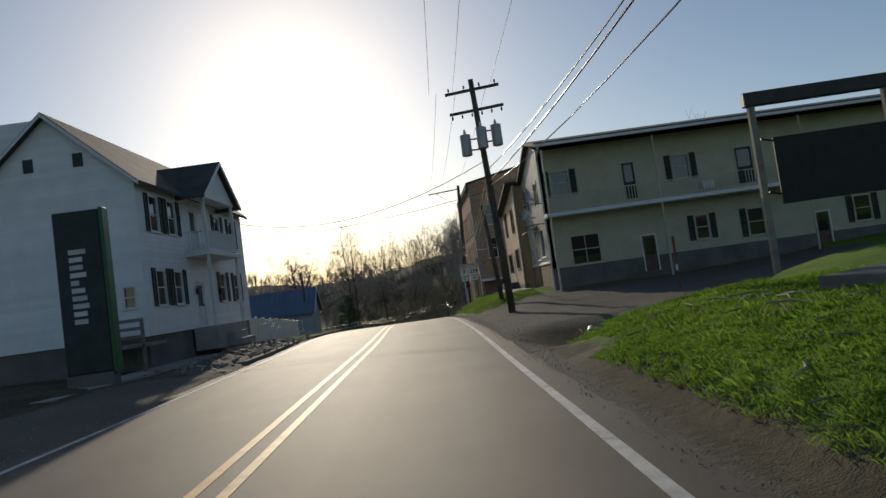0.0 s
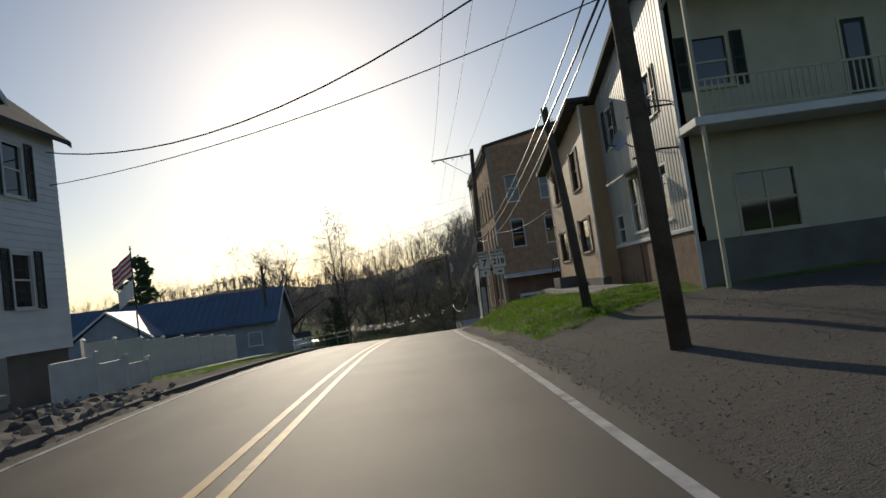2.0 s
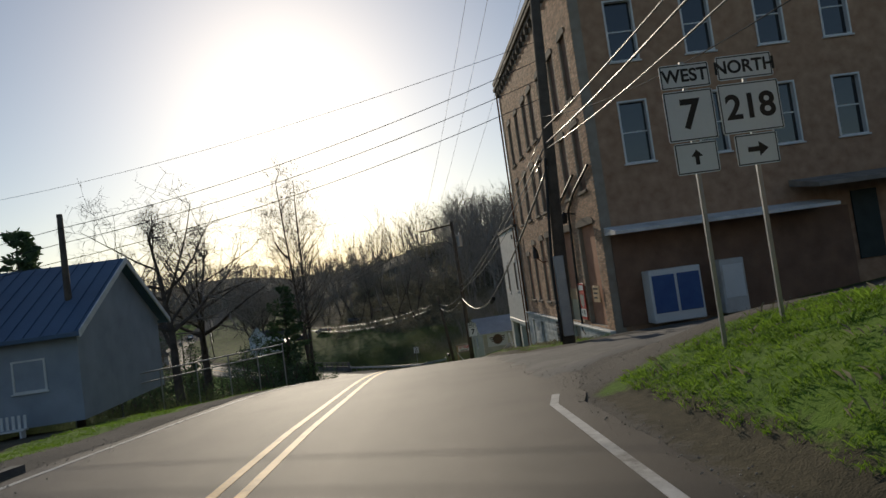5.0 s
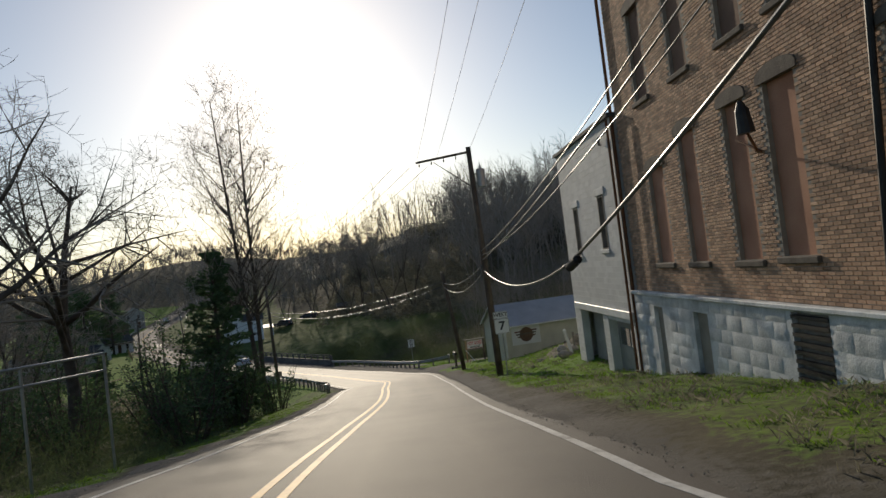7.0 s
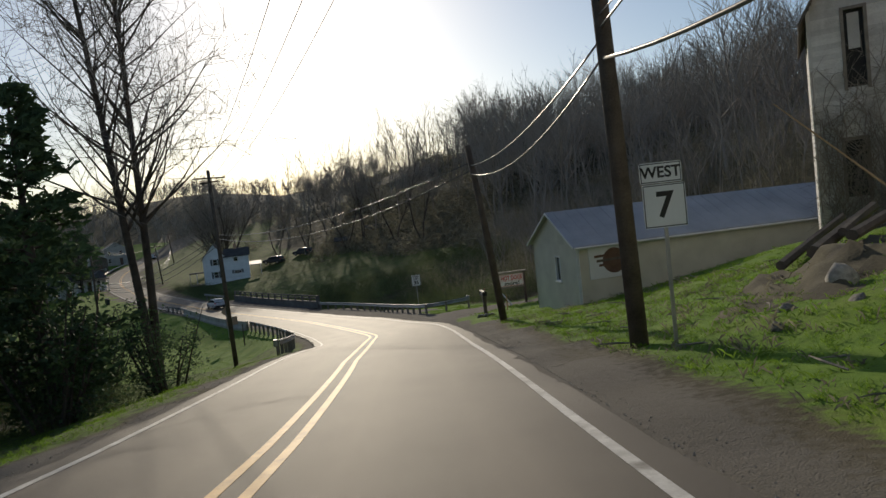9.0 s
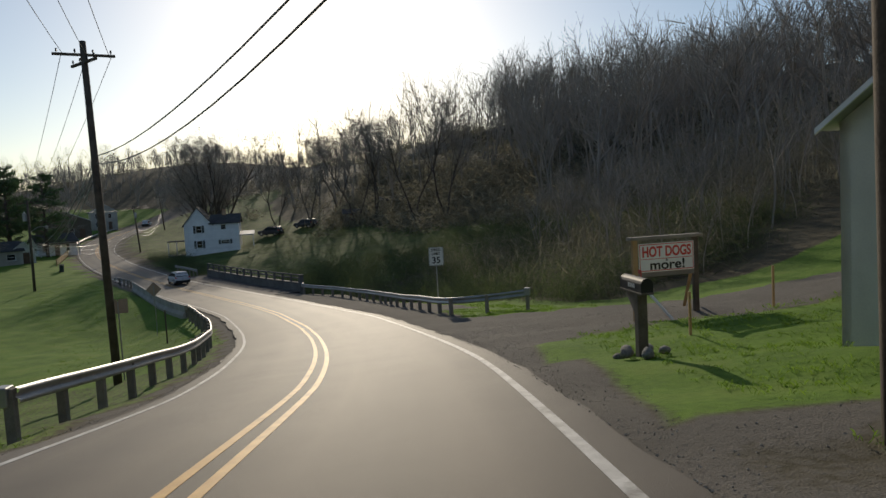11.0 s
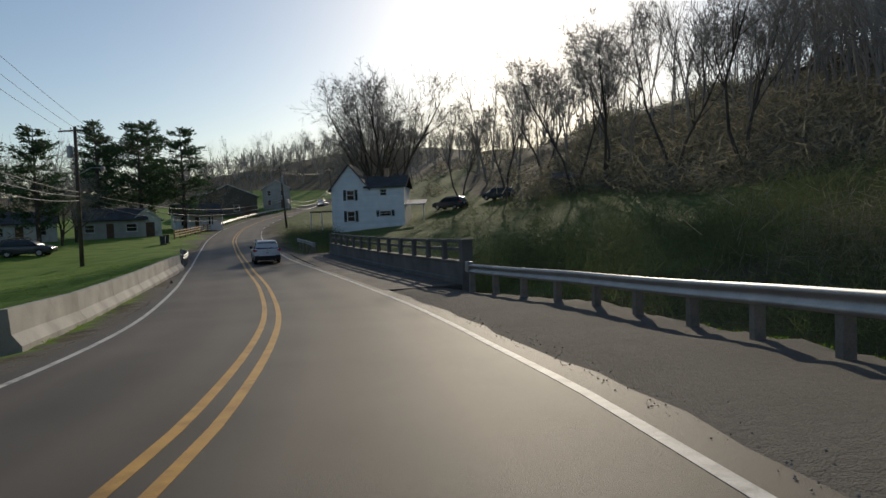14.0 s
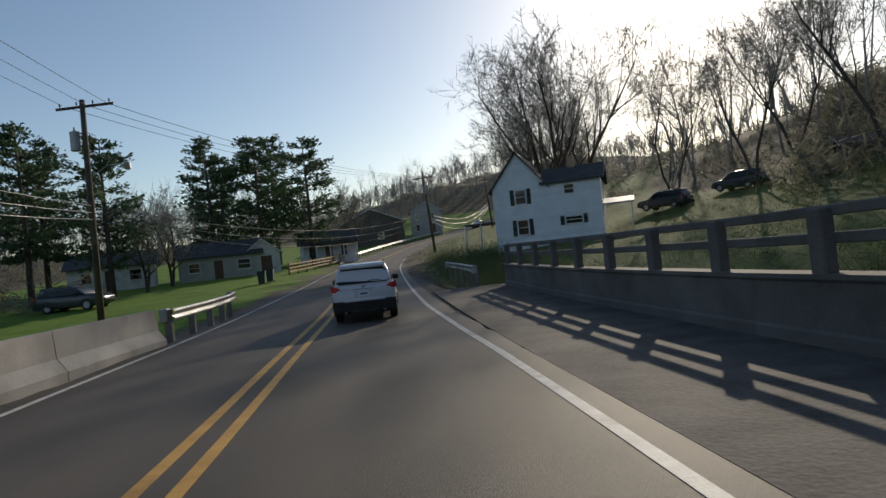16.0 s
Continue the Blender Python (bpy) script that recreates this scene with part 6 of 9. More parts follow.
    wire((2.5, 29.6, 5.6), (-12.2, 38.4, 5.9), 0.4, 0.012, "black service cable sagging across the road")
    for z_, e in ((8.3, 4.9), (7.6, 4.3), (6.9, 3.6)):
        wire((2.3, 75.0, z_), (-17.3, 77.5, e), 0.5, 0.014, "dark wire crossing above the road")
        wire((-17.3, 77.5, e), (-60, 86, e - 1.0), 0.7, 0.014, "dark wire crossing above the road")
    wire((2.3, 75.0, 9.0), (-30, 90, 9.0), 0.6, 0.01)
    # to the house corner
    wire((2.7, 37.4, 5.6), (5.4, 54.3, 6.2), 0.5, 0.012, "service wire running to the house")
    wire((2.2, 75.0, 6.2), (5.4, 54.4, 5.0), 0.9, 0.014, "service wire running to the house")
    # beyond the bend
    left = [(-4.0, 107.8, 5.0), (-23.4, 148.8, 1.3), (-62.0, 198.6, -3.6), (-71.5, 241.4, -4.1), (-84.8, 279.2, -1.0)]
    for a, b in zip(left, left[1:]):
        for k in (-0.9, 0.0, 0.9):
            wire((a[0] + k, a[1] + k * 0.6, a[2]), (b[0] + k * 0.7, b[1] + k, b[2]), 1.0, 0.014)
    low = [(-2.95, 122.9, -1.6), (-23.3, 148.7, -3.4), (-62.2, 198.5, -8.7), (-71.2, 241.3, -8.3), (-84.5, 279.1, -5.0)]
    for a, b in zip(low, low[1:]):
        near = a[1] < 130
        for k in range(2 if near else 3):
            wire((a[0], a[1], a[2] - 0.35 * k), (b[0], b[1], b[2] - 0.35 * k), (0.9 if near else 1.6) + 0.3 * k, 0.024, thick, "cable")
    # splice cases on the telephone cable
    for x, y, z_ in ((0.61, 91.0, -0.86),):
        c = thing("splice_case", "black cylindrical splice case hung under a telephone cable", "splice case", pose(x, y, z_, -14, 0, 5))
        part("body", Shape().tube([(0, -0.5, 0), (0, -0.42, 0), (0, 0.42, 0), (0, 0.5, 0)], [0.05, 0.13, 0.13, 0.05], 12), "rubber", c)
        for yy in (-0.3, 0.3):
            part("strap", Shape().tube([(0, yy - 0.02, 0), (0, yy + 0.02, 0)], 0.125, 12), "dark_metal", c)


poles_and_wires()


def rounded_plate(w, h, r=0.04, t=0.004):
    pts = []
    for cx, cz, a0 in ((w / 2 - r, h / 2 - r, 0), (-w / 2 + r, h / 2 - r, 90), (-w / 2 + r, -h / 2 + r, 180), (w / 2 - r, -h / 2 + r, 270)):
        pts += [(cx + r * math.cos(radians(a0 + k * 22.5)), cz + r * math.sin(radians(a0 + k * 22.5))) for k in range(5)]
    return Shape().prism(pts, 0, t, "y")


def plate(parent, x, z, w, h, border=True):
    """A white sign plate with a black border, facing -y."""
    pl = at(part("sign_plate", rounded_plate(w, h), "sign_white", parent, "white reflective plate"), pose(x, 0, z))
    if border:
        b = Shape()
        for a, c in (((-w / 2 + 0.015, -h / 2 + 0.015), (w / 2 - 0.015, -h / 2 + 0.03)), ((-w / 2 + 0.015, h / 2 - 0.03), (w / 2 - 0.015, h / 2 - 0.015)), ((-w / 2 + 0.015, -h / 2 + 0.03), (-w / 2 + 0.03, h / 2 - 0.03)), ((w / 2 - 0.03, -h / 2 + 0.03), (w / 2 - 0.015, h / 2 - 0.03))):
            b.box((a[0], -0.003, a[1]), (c[0], -0.001, c[1]))
        part("border", b, "sign_black", pl)
    return pl


def post(parent, x, z0, z1, mat="steel", y=0.03):
    return part("post", Shape().box((x - 0.03, y, z0), (x + 0.03, y + 0.04, z1)), mat, parent)


def route_sign(x, y, yaw, items, posts, foot, label):
    s = thing("road_sign", label, "road sign", pose(x, y, 0, 0, 0, yaw), "road signs")
    for px in posts:
        post(s, px, foot - 0.4, max(i[1] + i[3] / 2 for i in items))
    for cx, cz, w, h, text, size in items:
        pl = plate(s, cx, cz, w, h)
        if text in ("up", "right"):
            a = Shape().prism([(-0.03, -0.1), (0.03, -0.1), (0.03, 0.02), (0.09, 0.02), (0, 0.12), (-0.09, 0.02), (-0.03, 0.02)], -0.003, -0.001, "y")
            ob = part("arrow", a, "sign_black", pl, "black arrow")
            if text == "right":
                ob.matrix_local = Matrix.Rotation(radians(90), 4, "Y") @ Matrix.Diagonal((1.2, 1, 1.4, 1))
        else:
            z = 0.0
            for line, sz, dz in (text if isinstance(text, list) else [(text, size, 0)]):
                lettering(line, sz, pose(0, -0.002, dz), "sign_black", pl, bold=sz * 0.025)
    return s


route_sign(2.4, 60.6, 3, [(-0.8, 3.16, 0.74, 0.36, "WEST", 0.26), (0.1, 3.2, 0.84, 0.36, "NORTH", 0.26), (-0.8, 2.58, 0.74, 0.74, "7", 0.6), (0.1, 2.6, 0.92, 0.74, "218", 0.5), (-0.8, 1.96, 0.64, 0.46, "up", 0), (0.1, 1.98, 0.64, 0.46, "right", 0)], (-0.8, 0.1), lie(2.4, 60.6), "white route signs for 7 west and 218 north on steel posts")
route_sign(-0.28, 106.5, 2, [(-0.03, -3.32, 0.74, 0.36, "WEST", 0.27), (0, -3.9, 0.76, 0.76, "7", 0.62)], (0.0,), lie(-0.28, 106.5), "white route sign for 7 west on a steel post")
route_sign(-7.72, 152.5, 10, [(0, -9.3, 0.78, 0.97, [("SPEED", 0.19, 0.33), ("LIMIT", 0.19, 0.13), ("35", 0.46, -0.22)], 0)], (0,), lie(-7.72, 152.5), "white speed limit sign reading 35 on a post")


def sign_backs():
    s = thing("road_sign", "pale back of a diamond-shaped sign on a steel post", "road sign", pose(-29.5, 165.0, 0, 0, 0, 30), "road signs")
    g = lie(-29.5, 165.0)
    pts = [(0.54 * math.cos(radians(90 * k)), -11.7 + 0.54 * math.sin(radians(90 * k))) for k in range(4)]
    part("sign_plate", Shape().prism(pts, -0.004, 0.0, "y"), "sign_back", s, "back of the plate, tinted as if lit from behind")
    post(s, 0, g - 0.3, -11.4, y=-0.05)
    b = thing("road_sign", "pale backs of two sign boards on a steel post", "road sign", pose(-23.45, 149.6, 0, 0, 0, 20), "road signs")
    g = lie(-23.45, 149.6)
    for x in (-0.24, 0.24):
        part("sign_plate", Shape().box((x - 0.21, 0, -11.1), (x + 0.21, 0.01, -10.4), c=0.003), "sign_back", b)
    post(b, 0, g - 0.3, -10.5, y=0.012)
    m = thing("roadside_marker", "slim dark marker post behind the guard rail", "marker post", pose(-25.9, 159.2, lie(-25.9, 159.2)))
    part("post", Shape().tube([(0, 0, -0.2), (0, 0, 2.2)], 0.05, 8), "pole_wood", m)


sign_backs()


# ---- guard rails, barrier and bridge rail ----
def path_points(pts, step):
    pts = [Vector(p) for p in pts]
    out, carry = [], 0.0
    for a, b in zip(pts, pts[1:]):
        ln = (b - a).length
        while carry < ln:
            out.append((a.lerp(b, carry / ln), (b - a).normalized()))
            carry += step
        carry -= ln
    return out


def guard_rail(label, plan, side, gap=1.9, height=0.88, ends=True):
    """W-shaped steel rail on posts; plan: x, y; side: +1 when the road lies to the left of its run."""
    def level(x, y):
        k = np.hypot(ROAD[:, 0] - x, ROAD[:, 1] - y).argmin()
        d = (x - ROAD[k, 0]) * RIGHT[k, 0] + (y - ROAD[k, 1]) * RIGHT[k, 1]
        return float(ROAD[k, 2] + bank(ROAD[k, 1]) * d) - 0.03

    g = thing("guard_rail", label, "guard rail", None, "guard rails")
    dense = path_points([(x, y, 0) for x, y in plan], 0.5)
    line = [Vector((p.x, p.y, level(p.x, p.y))) for p, w in dense]
    for turn in range(6):  # ease the corners
        line = [line[0]] + [(a + b + c) / 3 for a, b, c in zip(line, line[1:], line[2:])] + [line[-1]]
    dense = [(p, (line[min(i + 1, len(line) - 1)] - line[max(i - 1, 0)]).normalized()) for i, p in enumerate(line)]
    prof = [(0.0, 0.16), (0.07, 0.13), (0.07, 0.07), (0.0, 0.03), (0.0, -0.03), (0.07, -0.07), (0.07, -0.13), (0.0, -0.16)]
    s = Shape()
    for p, w in dense:
        n = Vector((-w.y, w.x, 0)) * side
        zr = p.z + height - 0.16
        s.v += [(p.x + n.x * (0.1 + a), p.y + n.y * (0.1 + a), zr + b) for a, b in prof]
    for i in range(len(dense) - 1):
        for j in range(7):
            k = i * 8 + j
            s.f.append((k, k + 1, k + 9, k + 8))
    rail = part("rail", s, "steel", g, "galvanised W-beam rail", smooth=True)
    ms = Shape().box((-0.08, -0.09, -1.4), (0.08, 0.09, height - 0.02), c=0.01).mesh("post", "old_wood")
    for p, w in path_points([(x, y, 0) for x, y in plan], gap):
        at(part("post", ms, "old_wood", g), pose(p.x, p.y, level(p.x, p.y), 0, 0, math.degrees(math.atan2(w.y, w.x))))
    for p, w in (dense[0], dense[-1]):
        part("end_cap", Shape().box((-0.14, -0.02, 0.54), (0.14, 0.2, 0.9), pose(p.x, p.y, level(p.x, p.y), 0, 0, math.degrees(math.atan2(w.y, w.x))), c=0.02), "steel", g)
    return g


guard_rail("long galvanised guard rail on wooden posts along the verge", [along(y, d)[:2] for y, d in ((145.6, 9.25), (146.4, 7.5), (147.4, 6.15), (150, 6.07), (153, 6.1), (158, 6.6), (162, 7.3), (166, 7.7), (170, 7.6), (175.6, 6.9))], 1, height=0.82)
guard_rail("curved galvanised guard rail along the outside of the bend", [(-14.0, 129.5), (-14.9, 135), (-16.4, 142), (-18.9, 149.5), (-21.4, 155.2), (-25.0, 161.6), (-27.9, 166.6)], -1)
guard_rail("short battered guard rail after the concrete barrier", [(-45.2, 191.0), (-47.2, 193.6), (-49.3, 196.0), (-51.2, 197.8)], -1)
guard_rail("short guard rail beyond the bridge railing", [(-43.5, 204.2), (-46.5, 208.0), (-50, 212.0)], 1)


def barrier():
    g = thing("concrete_barrier", "stained concrete safety barrier in long sections beside the road", "barrier")
    plan = [(-28.2, 167.2), (-31.5, 171.6), (-34.3, 175.4), (-37.0, 179.2), (-39.6, 182.9), (-42.2, 186.6), (-44.8, 190.3)]
    for a, b in zip(plan, plan[1:]):
        yaw = math.degrees(math.atan2(b[1] - a[1], b[0] - a[0]))
        ln = math.hypot(b[0] - a[0], b[1] - a[1])
        za, zb = lie(*a), lie(*b)
        s = Shape().prism([(-0.3, -0.5), (0.3, -0.5), (0.3, 0.08), (0.12, 0.33), (0.08, 0.85), (-0.08, 0.85), (-0.12, 0.33), (-0.3, 0.08)], 0.012, ln - 0.012, "x")
        part("barrier_section", s, "concrete", g, "weathered pale concrete").matrix_local = pose(a[0], a[1], za + 0.05, 0, -math.degrees(math.atan2(zb - za, ln)), yaw)


barrier()


def bridge_rail():
    g = thing("bridge_railing", "grey concrete bridge parapet with two rails on short posts", "railing")
    # The dark concrete holds the shade of the side turned from the sun.
    pts = [along(y, 7.1) for y in (176.2, 181.0, 186.0, 190.5, 195.0, 199.5)]
    for a, b in zip(pts, pts[1:]):
        yaw, ln = math.degrees(math.atan2(b.y - a.y, b.x - a.x)), (b - a).length
        f = pose(*a, 0, -math.degrees(math.asin((b.z - a.z) / ln)), yaw)
        wall = at(part("parapet", Shape().prism([(-0.2, -1.2), (0.2, -1.2), (0.2, 0.14), (0.16, 0.18), (0.16, 0.74), (0.2, 0.78), (0.2, 0.84), (-0.2, 0.84), (-0.2, 0.78), (-0.16, 0.74), (-0.16, 0.18), (-0.2, 0.14)], 0.006, ln - 0.006, "x"), "dark_concrete", g, "stained concrete parapet, darkened for the shade on its face"), f)
        for z in (1.24, 1.56):
            part("rail", Shape().box((0.0, -0.09, z - 0.065), (ln, 0.02, z + 0.065), c=0.015), "dark_concrete", wall)
    for p, w in path_points(pts, 2.3):
        at(part("post", Shape().box((-0.13, -0.02, 0.8), (0.13, 0.16, 1.6), c=0.02), "dark_concrete", g), pose(p.x, p.y, p.z, 0, 0, math.degrees(math.atan2(w.y, w.x))))
    p, w = pts[0], (pts[1] - pts[0]).normalized()
    at(part("end_block", Shape().box((-0.2, -0.21, -0.6), (0.16, 0.21, 1.64), c=0.03), "dark_concrete", g, "square concrete end post"), pose(p.x, p.y, p.z, 0, 0, math.degrees(math.atan2(w.y, w.x))))
    # The gravel colour, darker than asphalt, puts shadow into the shoulder.
    ribbon("bridge_walk", 176, 201, 4.0, 7.0, -0.005, "gravel", "asphalt shoulder of the bridge, darkened for the shadow on it", thick=0.5)


bridge_rail()


# ---- left side, first stretch ----
def pylon_sign():
    s = thing("pylon_sign", "tall dark green bank sign with an upright pale name on it", "sign", pose(-11.25, 20.1, lie(-11.25, 20.1), 0, 0, 4))
    part("cabinet", Shape().box((-0.7, -0.2, 0.35), (0.7, 0.2, 5.4), c=0.03), "dark_green", s)
    part("edge_strip", Shape().box((0.705, -0.21, 0.3), (0.83, 0.21, 5.45), c=0.02), "green_sign", s, "bright green edge")
    part("plinth", Shape().box((-0.7, -0.26, -0.3), (0.7, 0.26, 0.34), c=0.03), "dark_concrete", s)
    for k, w in enumerate((0.26, 0.2, 0.2, 0.24, 0.12, 0.2, 0.22, 0.24, 0.2, 0.2)):
        part("name_bar", Shape().box((-0.3, -0.212, 4.05 - k * 0.24), (-0.3 + w * 2, -0.201, 4.2 - k * 0.24)), "white_old", s, "pale bar")


pylon_sign()


def ramp_rail():
    s = thing("wooden_ramp", "grey wooden landing with a plank railing against the house", "landing", pose(-12.9, 24.2, lie(-12.9, 24.2) + 0.1))
    part("deck", Shape().box((-1.2, -0.6, 0.7), (1.7, 1.2, 0.82), c=0.01), "old_wood", s)
    for x in (-1.15, 0.25, 1.6):
        part("post", Shape().box((x - 0.05, -0.6, -0.2), (x + 0.05, -0.5, 1.75)), "old_wood", s)
    for z in (1.1, 1.4, 1.7):
        part("rail", Shape().box((-1.2, -0.63, z - 0.06), (1.7, -0.6, z + 0.06)), "old_wood", s)


ramp_rail()


def white_fence():
    g = thing("vinyl_fence", "white vinyl panel fence with capped posts along the lawn", "fence", None)
    a, b = (-12.75, 40.6), (-13.9, 58.6)
    n = 8
    yaw = math.degrees(math.atan2(b[1] - a[1], b[0] - a[0]))
    ln = math.hypot(b[0] - a[0], b[1] - a[1]) / n
    slat = Shape().box((0.005, -0.02, 0.12), (0.145, 0.02, 1.62), c=0.006).mesh("slat", "white_paint")
    for i in range(n):
        x, y = a[0] + (b[0] - a[0]) * i / n, a[1] + (b[1] - a[1]) * i / n
        z = lie(x, y) - 0.1
        f = pose(x, y, z, 0, 0, yaw)
        pst = at(part("post", Shape().box((-0.06, -0.06, -0.4), (0.06, 0.06, 1.8), c=0.008), "white_paint", g), f)
        part("cap", Shape().add([(-0.08, -0.08, 1.8), (0.08, -0.08, 1.8), (0.08, 0.08, 1.8), (-0.08, 0.08, 1.8), (0, 0, 1.9)], [(0, 1, 4), (1, 2, 4), (2, 3, 4), (3, 0, 4), (3, 2, 1, 0)]), "white_paint", pst)
        rail = at(part("rail", Shape().box((0.06, -0.03, 0.05), (ln - 0.06, 0.03, 0.14)).box((0.06, -0.03, 1.6), (ln - 0.06, 0.03, 1.7)), "white_paint", g), f)
        for k in range(int((ln - 0.14) / 0.15)):
            at(part("slat", slat, "white_paint", rail), pose(0.07 + k * 0.15, 0, 0))
    low = thing("vinyl_fence", "low stepped white panel fence beside the house", "fence", None)
    for i, (x, y, h) in enumerate(((-10.4, 35.0, 1.05), (-10.6, 37.0, 0.85), (-10.9, 39.0, 0.7))):
        z = lie(x, y)
        part("panel", Shape().box((x - 0.03, y, z), (x + 0.03, y + 1.9, z + h), c=0.01), "white_paint", low)
        part("post", Shape().box((x - 0.07, y + 1.9, z - 0.2), (x + 0.07, y + 2.04, z + h + 0.12), c=0.01), "white_paint", low)


white_fence()


def flagpole():
    x, y = -19.0, 57.3
    z = lie(x, y)
    s = thing("flagpole", "slim flagpole with an eagle finial and two limp flags", "flagpole", pose(x, y, z))
    h = 6.25 - z
    part("pole", Shape().tube([(0, 0, -0.3), (0, 0, h - 0.2)], [0.06, 0.035], 10), "dark_metal", s)
    part("finial", Shape().tube([(0, 0, h - 0.2), (0, 0, h - 0.12), (0, 0, h - 0.05), (0, 0, h)], [0.03, 0.07, 0.05, 0.02], 10).add([(0, 0, h - 0.02), (-0.16, 0, h + 0.12), (-0.04, 0, h + 0.04), (0.04, 0, h + 0.04), (0.16, 0, h + 0.12)], [(0, 1, 2), (0, 3, 4), (0, 2, 3)]), "dark_metal", s)

    def cloth(z0, z1, w, colours):
        flag = None
        n = len(colours)
        for k, c in enumerate(colours):
            sh = Shape()
            for i in range(7):
                for e in (0, 1):
                    u = (k + e) / n
                    droop = i / 6
                    sh.v.append((-0.04 - w * droop * 0.75, 0.12 * math.sin(i * 1.7) * droop, z1 - (z1 - z0) * u - w * 0.55 * droop))
            for i in range(6):
                sh.f.append((2 * i, 2 * i + 1, 2 * i + 3, 2 * i + 2))
            ob = part("flag" if flag is None else "stripe", sh, c, s if flag is None else flag)
            flag = flag or ob

    cloth(h - 1.6, h - 0.35, 1.5, ["red", "sign_white"] * 4)
    cloth(h - 2.9, h - 1.9, 1.2, ["sign_white", "sign_white"])


flagpole()


M["blue_wall"] = material("blue_wall", (0.26, 0.3, 0.35), (0.36, 0.4, 0.46), 1.0, 0.6, 0.1, 40, stain=0.2)


def blue_building():
    g = thing("blue_building", "long low building with a blue metal roof and pale walls", "building", None)
    z0, ze = -2.6, 0.7
    at(part("wall", Shape().box((0, 0.3, z0), (30, 9.5, ze)), "blue_wall", g), pose(-46, 72.5, 0, 0, 0, 6))
    f = pose(-46, 72.5, 0, 0, 0, 6)
    at(part("roof", Shape().prism([(-0.4, 0.55), (4.9, 3.5), (10.2, 0.55), (10.2, 0.7), (4.9, 3.68), (-0.4, 0.7)], -0.4, 30.4, "x"), "blue_roof", g), f)
    for k in np.arange(-0.4, 30.4, 0.6):
        at(part("roof_seam", Shape().prism([(-0.4, 0.7), (4.9, 3.68), (4.9, 3.72), (-0.4, 0.74)], k, k + 0.04, "x"), "blue_roof", g), f)
    at(part("gable", Shape().prism([(0, ze), (9.8, ze), (4.9, 3.45)], 29.9, 30.0, "x"), "blue_wall", g), f)
    at(part("bargeboard", Shape().prism([(-0.4, 0.5), (4.9, 3.45), (4.9, 3.72), (-0.4, 0.77)], 30.4, 30.45, "x").prism([(4.9, 3.45), (10.2, 0.5), (10.2, 0.77), (4.9, 3.72)], 30.4, 30.45, "x"), "white_paint", g), f)
    at(part("gable_roof", Shape().prism([(14.0, 0.55), (17.5, 3.0), (21.0, 0.55), (21.0, 0.7), (17.5, 3.15), (14.0, 0.7)], -3.2, 4.0, "y"), "blue_roof", g), f)
    at(part("wing", Shape().box((14.4, -3.0, z0), (20.6, 0.3, ze)).prism([(14.4, ze), (20.6, ze), (17.5, 2.9)], -3.0, -2.8, "y"), "blue_wall", g), f)
    at(part("bargeboard", Shape().prism([(13.9, 0.5), (17.5, 3.0), (17.5, 3.2), (13.9, 0.72)], -3.25, -3.2, "y").prism([(17.5, 3.0), (21.1, 0.5), (21.1, 0.72), (17.5, 3.2)], -3.25, -3.2, "y"), "white_paint", g), f)
    for u in (22.5, 25.0, 27.6):
        window(g, f @ pose(0, 0.28, 0), u, -1.3, 1.2, 1.2, "white_paint")
    door(g, f @ pose(0, 0.27, 0), 24.0, z0 + 0.1, 0.9, 2.1)
    bench = thing("picnic_bench", "white slatted bench against the wall", "bench", f @ pose(27, -0.9, lie(-19, 74.5)))
    part("seat", Shape().box((0, 0, 0.42), (1.4, 0.4, 0.47), c=0.01), "white_paint", bench)
    for k in range(7):
        part("slat", Shape().box((0.04 + k * 0.2, 0.4, 0.47), (0.14 + k * 0.2, 0.43, 0.95)), "white_paint", bench)
    for x in (0.1, 1.25):
        part("leg", Shape().box((x, 0.05, 0), (x + 0.06, 0.35, 0.42)), "white_paint", bench)


blue_building()


def pipe_railing():
    g = thing("pipe_railing", "two-bar galvanised pipe railing above the creek bank", "railing", None)
    pts = [Vector((-19.3 + 0.45 * k * 2.2, 77 + 0.893 * k * 2.2, -1.55 - 1.05 - 0.02 * k)) for k in range(8)]
    for z in (0.55, 1.0):
        part("rail", Shape().tube([p + Vector((0, 0, z)) for p in pts], 0.035, 8), "steel", g, smooth=True)
    for p in pts:
        part("post", Shape().tube([p - Vector((0, 0, 2.2)), p + Vector((0, 0, 1.02))], 0.04, 8), "steel", g)


pipe_railing()

# kerbs, walks and side street
ribbon("kerb", 21, 62, -0.78, -0.56, 0.11, "dark_concrete", "worn stone kerb along the road edge", thick=0.35, base=left_edge)
ribbon("sidewalk", 16, 62, -9.2, -8.0, 0.12, "concrete", "narrow concrete walk beside the lawn", thick=0.3)


